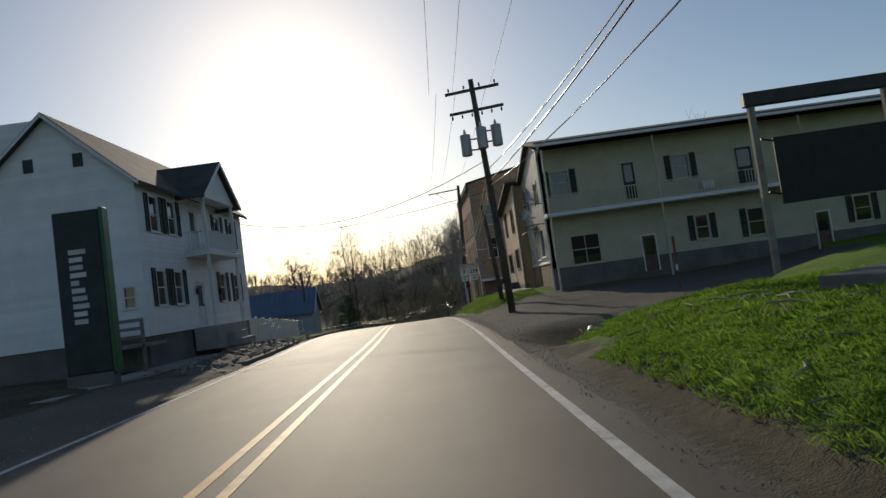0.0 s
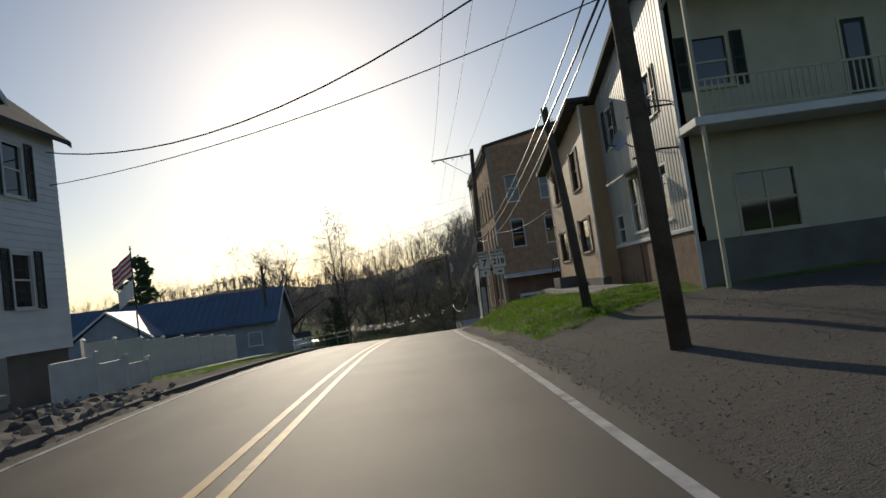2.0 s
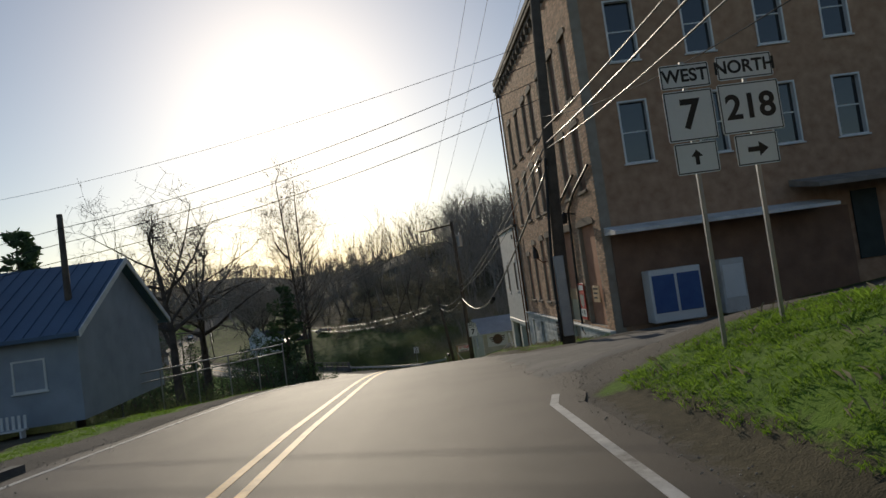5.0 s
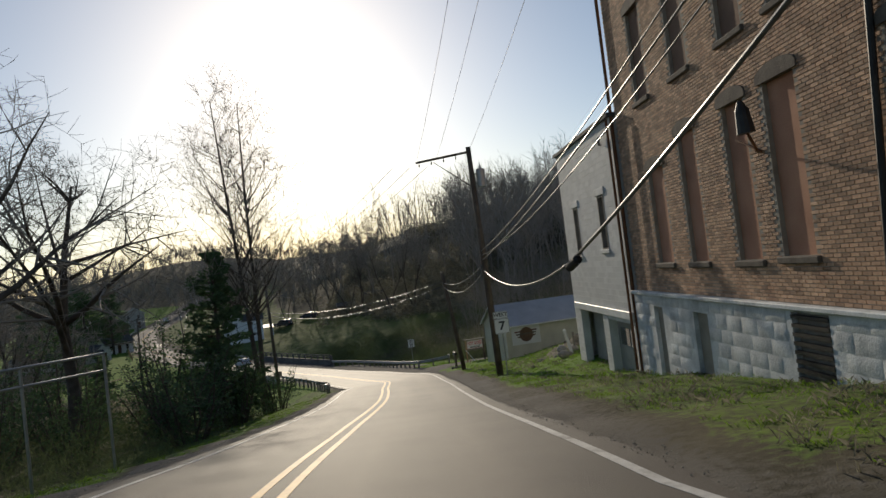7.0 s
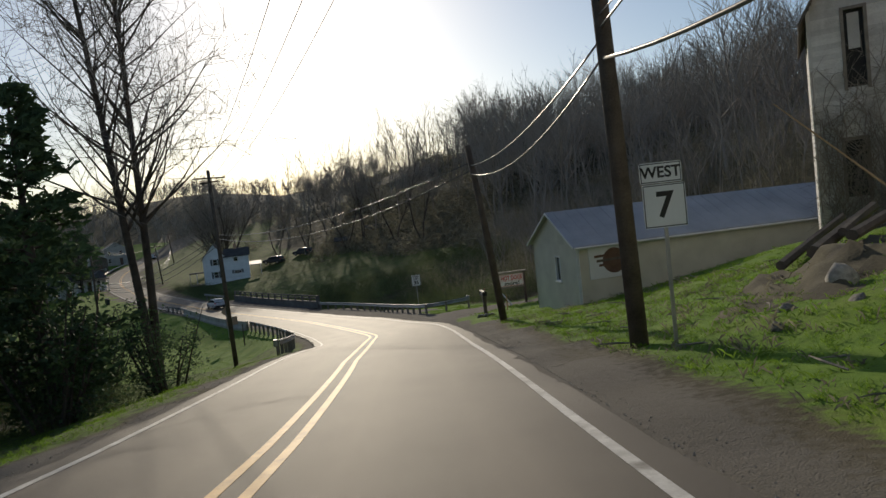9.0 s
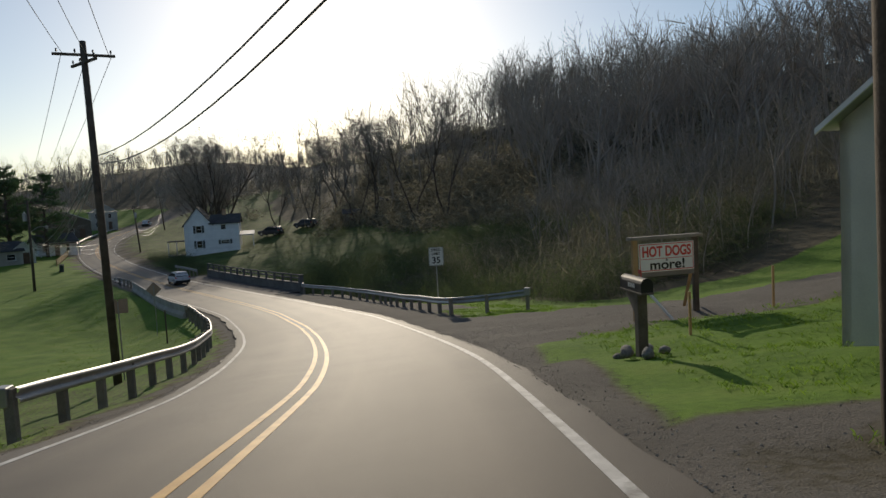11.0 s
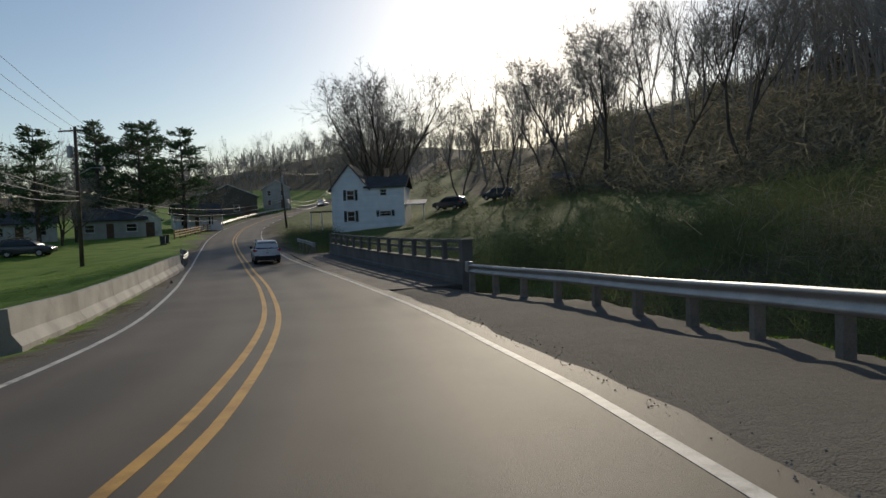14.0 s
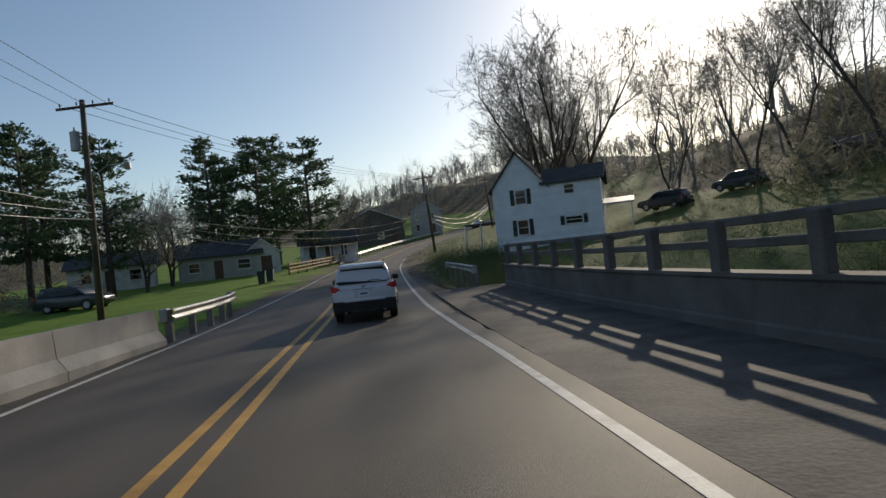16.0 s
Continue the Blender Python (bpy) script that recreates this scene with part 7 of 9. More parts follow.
def walk_right():
    s = Shape()
    rows = np.arange(35.5, 62, 1.5)
    for y in rows:
        x = 3.75 + 0.02 * (y - 40)
        z = 0.62 - 0.105 * max(0.0, 41.0 - y) - 0.12 * max(0.0, y - 54)
        s.v += [(x, y, z - 0.5), (x, y, z), (x + 1.5, y, z + 0.02), (x + 1.5, y, z - 0.5)]
    for i in range(len(rows) - 1):
        for j in range(4):
            k, l = i * 4 + j, i * 4 + (j + 1) % 4
            s.f.append((k, k + 4, l + 4, l))
    s.f += [(0, 1, 2, 3), tuple(len(rows) * 4 - 4 + j for j in (3, 2, 1, 0))]
    solid("sidewalk", s, "concrete", "raised concrete walk in front of the houses", kind="structure")
    t = Shape()
    nu, nv = 34, 15
    for j in range(nv):
        for i in range(nu):
            v = j / (nv - 1)
            y0, y1 = 65.2 - 0.1 * i, 73.6 - 0.09 * i
            y = y0 + (y1 - y0) * v - (1.8 * (1 - v) ** 3 if i < 1 else 0)
            x = along(y, 3.6).x + i * 0.95
            z, d = land(x, y)
            k = min(max((abs(d[0]) - 4) / 6, 0), 1)
            z = z[0] + k * (noise.noise((x * 0.45, y * 0.45, 0)) * 0.14 + noise.noise((x * 0.06, y * 0.06, 7)) * 0.35)
            edge = i in (0, nu - 1) or j in (0, nv - 1)
            t.v.append((x, y, z + (-0.06 if edge else 0.06)))
    t.f = [(j * nu + i, j * nu + i + 1, (j + 1) * nu + i + 1, (j + 1) * nu + i) for j in range(nv - 1) for i in range(nu - 1)]
    solid("side_street", t, "dark_concrete", "worn grey asphalt mouth of a side street", kind="structure", smooth=True)
    d = Shape()
    for y in np.arange(-30, 11, 1.0):
        for dd, z in ((8.1, 0.55), (8.1, 0.98), (9.7, 1.08), (9.7, 0.55)):
            p = along(y, dd, z)
            d.v.append(tuple(p))
    n = len(d.v) // 4
    for i in range(n - 1):
        for j in range(4):
            k, l = i * 4 + j, i * 4 + (j + 1) % 4
            d.f.append((k, k + 4, l + 4, l))
    d.f += [(0, 1, 2, 3), tuple(n * 4 - 4 + j for j in (3, 2, 1, 0))]
    solid("driveway", d, "dark_concrete", "cracked concrete drive along the top of the bank", kind="structure")


walk_right()


def carport():
    s = thing("sign_frame", "large dark board between two tall posts on the lawn", "sign frame", pose(9.6, 19.1, lie(10, 19.1), 0, 0, -3))
    z = 5.55 - lie(10, 19.1)
    for x in (0, 3.9):
        part("post", Shape().box((x - 0.09, -0.09, -0.5), (x + 0.09, 0.09, z), c=0.012), "old_wood", s)
    part("header", Shape().box((-0.2, -0.12, z), (4.1, 0.12, z + 0.42), c=0.02), "dark_metal", s)
    part("board", Shape().box((0.5, -0.02, z - 3.0), (3.8, 0.08, z - 1.0), c=0.01), "black", s, "dark back of the board")
    part("strut", Shape().tube([(0.15, 0, z - 1.0), (0.5, 0, z - 1.1)], 0.03, 6).tube([(0.15, 0, z - 2.6), (0.5, 0, z - 2.7)], 0.03, 6), "dark_metal", s)


carport()


def culvert():
    c = thing("culvert_pipe", "grey corrugated culvert pipe sticking out of the ditch", "culvert pipe", pose(3.75, 18.3, -0.3, 0, -6, 75))
    s = Shape()
    rings = 7
    for k in range(rings):
        r = 0.09 + 0.006 * (k % 2)
        for rr in (r, ):
            s.v += [(-0.1 + k * 0.08, rr * math.cos(a), rr * math.sin(a)) for a in [i * 6.283 / 16 for i in range(16)]]
    for k in range(rings - 1):
        s.f += [(k * 16 + j, k * 16 + (j + 1) % 16, k * 16 + 16 + (j + 1) % 16, k * 16 + 16 + j) for j in range(16)]
    part("pipe", s, "steel", c, smooth=True)
    r = thing("marker_post", "slim rust-red post standing in the gravel lot", "post", pose(9.3, 26.5, lie(9.3, 26.5), 2, 0, 0))
    part("post", Shape().tube([(0, 0, -0.2), (0, 0, 1.9)], 0.05, 8), "rust", r)
    part("band", Shape().tube([(0, 0, 0.5), (0, 0, 0.75)], 0.056, 8), "sign_white", r)


culvert()

# ---- the long metal-roofed shed, and the ruined house ----
def long_shed():
    W, D = 17.0, 5.4
    h = thing("shed", "long low cream shed with a pale metal roof", "shed")
    m = pose(1.25, 123.5, 0, 0, 0, 13)
    at(part("wall", wall_mesh(W, -9.2, -5.66, 0.2, []), "shed_cream", h), m)
    at(part("wall", Shape().box((0, D - 0.2, -9.2), (W, D, -5.66)).box((W - 0.2, 0.2, -9.2), (W, D - 0.2, -5.66)), "shed_cream", h), m)
    end = m @ pose(0, D, 0, 0, 0, -90)
    holes = [(2.9, 3.5, -7.4, -6.2)]
    at(part("end_wall", wall_mesh(D - 0.2, -9.2, -5.66, 0.2, holes), "shed_cream", h), end)
    window(h, end, 2.9, -7.4, 0.6, 1.2, "white_paint", "", False)
    for u in (0.0, W - 0.2):
        at(part("gable", Shape().prism([(0, -5.66), (D, -5.66), (D / 2, -4.25)], u, u + 0.2, "x"), "shed_cream", h), m)
    gable_roof(h, m, W, D, -5.64, 1.45, 0.22, 0.06, "grey_roof", "white_paint")
    for k in range(28):
        at(part("roof_seam", Shape().prism([(-0.2, -5.72), (D / 2, -4.14), (D / 2, -4.11), (-0.2, -5.69)], 0.15 + k * 0.61, 0.18 + k * 0.61, "x"), "grey_roof", h), m)
    at(part("corner_trim", Shape().box((-0.03, -0.04, -9.0), (0.09, 0.0, -5.7)), "white_paint", h), m)
    at(part("gutter", Shape().tube([(-0.2, -0.3, -5.78), (W, -0.3, -5.8)], 0.05, 8).tube([(0.05, -0.28, -5.8), (0.05, -0.1, -6.0), (0.05, -0.08, -8.3)], 0.035, 8), "white_paint", h, "white gutter and downpipe"), m)
    # a painted board with a dark winged disc
    b = at(part("board", Shape().box((0.55, -0.03, -7.25), (2.9, -0.001, -5.82), c=0.005), "sign_white", h, "white board with a dark round emblem"), m)
    part("emblem", Shape().prism([(1.75 + 0.56 * math.cos(t), -6.5 + 0.56 * math.sin(t)) for t in np.linspace(0, 6.283, 28, False)], -0.042, -0.031, "y"), "brown_paint", b)
    for k in range(3):
        z = -6.72 + k * 0.2
        part("bar", Shape().prism([(1.0 - 0.1 * k, z), (2.5 + 0.06 * k, z + 0.06), (2.5 + 0.06 * k, z + 0.17), (1.0 - 0.1 * k, z + 0.11)], -0.054, -0.043, "y"), "lintel" if k == 1 else "brown_paint", b)


M["shed_cream"] = material("shed_cream", (0.5, 0.48, 0.4), (0.62, 0.6, 0.5), 1.2, 0.7, 0.15, 30, stain=0.25)
long_shed()


def ruined_house():
    h = thing("ruined_house", "derelict white clapboard house with empty windows and creeping vines", "house")
    W, D, E, A = 4.1, 6.5, 1.7, 5.4
    m = pose(8.5, 117.3, 0, 0, 0, -28)
    holes = [(1.0, 1.55, -1.0, 1.5), (2.6, 3.2, -0.9, 1.5), (2.9, 3.6, -5.6, -3.2), (0.8, 1.4, -4.6, -2.7)]
    at(part("wall", wall_mesh(W, -7.0, E, 0.2, holes), "old_wood", h), m)
    rake = lambda u: E + (A - E) * (1 - abs(u - W / 2) / (W / 2))
    at(part("gable", Shape().prism([(0, E), (W, E), (W / 2, A)], 0.0, 0.2, "y"), "old_wood", h), m)
    boards(h, m, W, -6.6, E, holes, 0.17, "white_old", "clapboard", 0.02)
    boards(h, m, W, E, A, [(1.7, 2.25, E + 0.7, E + 2.1)], 0.17, "white_old", "clapboard", 0.02, top=rake)
    # The gable is solid; a black panel paints the dark attic window.
    at(part("attic_opening", Shape().box((1.72, -0.012, E + 0.72), (2.23, 0.0, E + 2.08)), "black", h, "black panel for the darkness of an empty attic window"), m)
    for k, (a, b, c, d) in enumerate(holes):
        f = at(part("window_frame", Shape().box((a - 0.1, -0.05, c - 0.08), (a, 0.05, d + 0.1)).box((b, -0.05, c - 0.08), (b + 0.1, 0.05, d + 0.1)).box((a, -0.05, d), (b, 0.05, d + 0.1)), "old_wood", h, "weathered wooden frame"), m)
        # A black sheet closes the hole, in place of the unlit room.
        part("dark_room", Shape().box((a, 0.16, c), (b, 0.19, d)), "black", f)
        if k < 2:
            part("curtain", Shape().box((a + 0.1, 0.08, (c + d) / 2), (b - 0.12, 0.1, d - 0.1)), "white_old", f, "torn pale blind")
    at(part("side_wall", Shape().box((0, 0.2, -7), (0.2, D, E)).box((W - 0.2, 0.2, -7), (W, D, E)).box((0.2, D - 0.2, -7), (W - 0.2, D, E)), "white_old", h), m)
    roof = Shape()
    for a, b in ((-0.3, W / 2), (W + 0.3, W / 2)):
        za, zb = E - 0.3 * (A - E) / (W / 2), A
        roof.prism([(a, za), (b, zb), (b, zb + 0.12), (a, za + 0.12)], -0.45, D + 0.2, "y")
    at(part("roof", roof, "lintel", h, "old dark shingle roof"), m)
    for u in (0, W):
        at(part("corner_board", Shape().box((u - 0.06, -0.04, -6.8), (u + 0.06, 0.04, E)), "white_old", h), m)
    # vines over the lower wall
    rng = random.Random(9)
    v = Shape()
    for k in range(150):
        u, z = rng.uniform(0.1, W - 0.1), -6.2
        pts, top = [(u, -0.06, z)], rng.triangular(-5.0, 0.6, -2.6)
        while z < top:
            z += rng.uniform(0.3, 0.6)
            u += rng.gauss(0, 0.22)
            pts.append((min(max(u, 0), W), -0.05 - rng.uniform(0, 0.22), z))
        v.tube(pts, [0.018] + [0.01] * (len(pts) - 1), 4, caps=False)
        for p in pts[2:]:
            for j in range(3):
                q = Vector(p)
                e = q + Vector((rng.gauss(0, 0.3), -rng.uniform(0, 0.3), rng.gauss(0.05, 0.25)))
                v.tube([q, e], [0.006, 0.003], 3, caps=False)
    at(part("vines", v, "twig", h, "bare brown creeper stems", kind="stuff"), m)


ruined_house()


def rock(seed, r=1.0):
    """A worn stone."""
    rng = random.Random(seed)
    bm = bmesh.new()
    bmesh.ops.create_icosphere(bm, subdivisions=2, radius=r)
    s = Vector((rng.uniform(0.8, 1.3), rng.uniform(0.7, 1.1), rng.uniform(0.5, 0.8)))
    off = Vector((rng.uniform(0, 50), 0, 0))
    for v in bm.verts:
        k = 1 + 0.35 * noise.noise(v.co * 1.3 / r + off) + 0.12 * noise.noise(v.co * 4 / r + off)
        v.co = Vector((v.co.x * s.x, v.co.y * s.y, v.co.z * s.z)) * k
    bm.verts.index_update()
    sh = Shape().add([v.co for v in bm.verts], [[v.index for v in f.verts] for f in bm.faces])
    bm.free()
    return sh


def verge_heap():
    """Broken kerb stones and black soil along the verge before the fence."""
    s = Shape()
    nu, nv = 60, 14
    for j in range(nv):
        for i in range(nu):
            y, b = 20 + 17 * i / (nu - 1), j / (nv - 1)
            p = along(y, -4.3 - 3.0 * b)
            k = (4 * b * (1 - b)) ** 0.7 * min(1, i / 6, (nu - 1 - i) / 6)
            s.v.append((p.x, p.y, lie(p.x, p.y) - 0.06 + k * (0.2 + 0.16 * noise.noise((p.x * 1.5, p.y * 1.5, 0)) + 0.14 * noise.noise((p.x * 5, p.y * 5, 3)))))
    s.f = [(j * nu + i, j * nu + i + 1, (j + 1) * nu + i + 1, (j + 1) * nu + i) for j in range(nv - 1) for i in range(nu - 1)]
    solid("earth_mound", s, "gravel", "low heap of dark soil and broken stone on the verge", "soil heap")
    kinds = [rock(200 + k) for k in range(5)]
    rng = np.random.RandomState(33)
    spots = []
    for k in range(230):
        p = along(rng.uniform(20, 37), -4.4 - 2.8 * rng.uniform(0, 1))
        spots.append((p.x, p.y, lie(p.x, p.y) + 0.1 + rng.uniform(0, 0.08)))
    scatter("broken_stone", kinds, spots, "field_stone", "broken stones strewn over the soil heap", "stones", seed=34, size=(0.025, 0.1))


verge_heap()


def mound():
    rng = random.Random(31)
    s = Shape()
    nx, ny = 28, 20
    for j in range(ny):
        for i in range(nx):
            a, b = (i / (nx - 1) - 0.5) * 2, (j / (ny - 1) - 0.5) * 2
            x, y = 4.3 + a * 3.6, 108.0 + b * 3.4
            k = max(0, 1 - a * a - b * b) ** 0.8
            s.v.append((x, y, lie(x, y) - 0.08 + k * (0.35 + 0.5 * noise.noise((x * 1.2, y * 1.2, 2)) + 0.25 * noise.noise((x * 4, y * 4, 2)))))
    s.f = [(j * nx + i, j * nx + i + 1, (j + 1) * nx + i + 1, (j + 1) * nx + i) for j in range(ny - 1) for i in range(nx - 1)]
    solid("earth_mound", s, "soil", "overgrown heap of brown earth and rubble on the bank", "mound", smooth=True)
    kinds = [rock(k).mesh("rock", "field_stone", True) for k in range(4)]
    for k, (x, y, r) in enumerate(((2.4, 104.3, 0.32), (2.9, 104.7, 0.28), (3.5, 104.4, 0.22), (2.0, 105.0, 0.2), (4.4, 105.4, 0.25), (1.5, 106.2, 0.18), (3.2, 103.6, 0.16), (5.2, 104.6, 0.2), (2.6, 106.4, 0.3), (0.9, 105.3, 0.13), (3.9, 103.4, 0.12))):
        ob = tagged(new("rock", kinds[k % 4]), "rough grey field stone lying in the grass", "rock", "rocks on the bank")
        ob.matrix_world = pose(x, y, lie(x, y) + r * 0.35, 20 * k, 10 * k, 77 * k) @ Matrix.Scale(r, 4)
    logs = (((3.9, 109.6, 1.0), (7.6, 113.2, 2.5), 0.16), ((4.4, 109.0, 1.15), (8.3, 112.2, 2.3), 0.13), ((3.5, 110.3, 0.85), (7.2, 114.0, 2.5), 0.12), ((4.8, 110.0, 1.5), (8.0, 113.8, 2.9), 0.1), ((5.5, 108.6, 1.0), (8.6, 111.0, 1.7), 0.09))
    for a, b, r in logs:
        za, zb = lie(a[0], a[1]) + 0.15, lie(b[0], b[1]) + 0.2
        solid("timber", Shape().tube([(a[0], a[1], za + a[2] * 0.25), ((a[0] + b[0]) / 2, (a[1] + b[1]) / 2 + 0.06, (za + zb) / 2 + (a[2] + b[2]) * 0.12), (b[0], b[1], zb + b[2] * 0.25)], [r, r * 0.95, r * 0.85], 7), "lintel", "dark rotten timber leaning on the rubble heap", "timber", "fallen timbers")
    p = thing("bollard_post", "leaning white-painted wooden post among stones", "post", pose(2.75, 104.5, lie(2.75, 104.5), -6, -11, 0))
    part("shaft", Shape().box((-0.07, -0.07, -0.2), (0.07, 0.07, 1.05), c=0.012), "white_old", p)
    part("cap", Shape().tube([(0, 0, 1.04), (0, 0, 1.12), (0, 0, 1.2)], [0.085, 0.09, 0.03], 10), "white_old", p)
    part("brace", Shape().box((0.1, -0.02, -0.15), (0.2, 0.05, 1.0), pose(0, 0, 0, 0, 12, 0)), "old_wood", p)
    solid("pole_stick", Shape().tube([(6.6, 109.5, lie(6.6, 109.5) + 0.2), (5.3, 113.6, lie(6.6, 109.5) + 3.6)], [0.03, 0.018], 6), "new_wood", "thin pale stick leaning over the rubble", "stick")


M["soil"] = material("soil", (0.05, 0.042, 0.028), (0.12, 0.105, 0.06), 1.6, 0.95, 1.0, 20, stain=0.4)
mound()


# ---- the roadside stand's sign and mailbox ----
def food_sign():
    s = thing("roadside_sign", "white board reading hot dogs and more in a timber frame", "sign", pose(-0.7, 135.45, -0.1, 0, 0, 15))
    g = lie(-0.7, 135.45) + 0.1
    for x in (-0.86, 0.86):
        part("post", Shape().box((x - 0.07, 0.0, g - 0.3), (x + 0.07, 0.1, -7.66), c=0.008), "new_wood" if x < 0 else "pole_wood", s, "timber post")
    part("top_board", Shape().box((-1.02, -0.08, -7.66), (1.02, 0.18, -7.58), c=0.008), "old_wood", s)
    part("rail", Shape().box((-0.8, 0.0, -8.62), (0.8, 0.08, -8.5), c=0.006), "old_wood", s)
    b = part("board", Shape().box((-0.78, -0.03, -8.49), (0.78, -0.001, -7.76), c=0.004), "sign_white", s, "white lettered board")
    part("border", Shape().box((-0.76, -0.034, -8.47), (0.76, -0.031, -8.45)).box((-0.76, -0.034, -7.8), (0.76, -0.031, -7.78)).box((-0.76, -0.034, -8.45), (-0.745, -0.031, -7.8)).box((0.745, -0.034, -8.45), (0.76, -0.031, -7.8)), "red", b)
    lettering("HOT DOGS", 0.36, pose(0, -0.033, -7.99), "red", b, bold=0.012, width=1.38)
    part("underline", Shape().box((-0.72, -0.034, -8.17), (0.72, -0.031, -8.155)), "red", b)
    lettering("&", 0.12, pose(0, -0.033, -8.2), "sign_black", b)
    lettering("more!", 0.34, pose(0.02, -0.033, -8.33), "sign_black", b, bold=0.008, width=0.98)
    part("brace", Shape().tube([(-0.96, -0.06, -8.55), (-0.35, -1.0, g + 0.0)], 0.035, 6), "white_paint", s, "white diagonal brace")
    part("brace", Shape().tube([(0.86, 0.1, -8.2), (1.3, 1.3, g)], 0.045, 6), "new_wood", s)


def mailbox():
    x, y = -2.7, 130.1
    g = lie(x, y)
    b = thing("mailbox", "black mailbox on a stout dark wooden post", "mailbox", pose(x, y, g, 0, 0, 100))
    part("post", Shape().box((-0.08, -0.09, -0.3), (0.08, 0.09, 1.02), c=0.01), "lintel", b)
    part("bracket", Shape().prism([(-0.06, 0.55), (0.0, 0.5), (0.5, 0.95), (0.5, 1.02), (-0.06, 1.02)], -0.05, 0.05, "y"), "lintel", b)
    part("shelf", Shape().box((-0.3, -0.12, 1.02), (0.62, 0.12, 1.06), c=0.006), "lintel", b)
    body = part("body", Shape().prism([(-0.11, 1.06), (0.11, 1.06), (0.11, 1.2)] + [(0.11 * math.cos(t), 1.2 + 0.11 * math.sin(t)) for t in np.linspace(0.2, 2.94, 8)] + [(-0.11, 1.2)], -0.28, 0.6, "x"), "black", b)
    part("door", Shape().prism([(-0.115, 1.06), (0.115, 1.06), (0.115, 1.2)] + [(0.115 * math.cos(t), 1.2 + 0.115 * math.sin(t)) for t in np.linspace(0.2, 2.94, 8)] + [(-0.115, 1.2)], 0.6, 0.615, "x"), "dark_metal", body)
    part("flag", Shape().box((0.2, -0.125, 1.14), (0.23, -0.115, 1.4)).box((0.2, -0.125, 1.33), (0.32, -0.115, 1.4)), "red", body, "small red flag")
    for k in range(4):
        part("number_tile", Shape().box((-0.02 + 0.075 * k, 0.111, 1.12), (0.04 + 0.075 * k, 0.114, 1.2)).box((-0.02 + 0.075 * k, -0.114, 1.12), (0.04 + 0.075 * k, -0.111, 1.2)), "white_old", body, "pale number tile")
    kinds = [rock(60 + k).mesh("stone", "field_stone", True) for k in range(3)]
    for k in range(7):
        a = k * 0.9 + 0.2
        ob = tagged(new("stone", kinds[k % 3]), "small grey stone beside the mailbox post", "stone", "stones round the mailbox")
        px, py = x + 0.42 * math.cos(a), y + 0.42 * math.sin(a)
        ob.matrix_world = pose(px, py, lie(px, py) + 0.04, 0, 0, 50 * k) @ Matrix.Scale(0.1 + 0.02 * (k % 3), 4)


food_sign()
mailbox()
for sx, sy, top in ((-1.4, 131.5, 0.9), (1.6, 134.6, 1.1)):
    solid("stake", Shape().box((sx - 0.025, sy - 0.025, lie(sx, sy) - 0.2), (sx + 0.025, sy + 0.025, lie(sx, sy) + top), c=0.005), "new_wood", "short orange wooden stake in the grass", "stake")


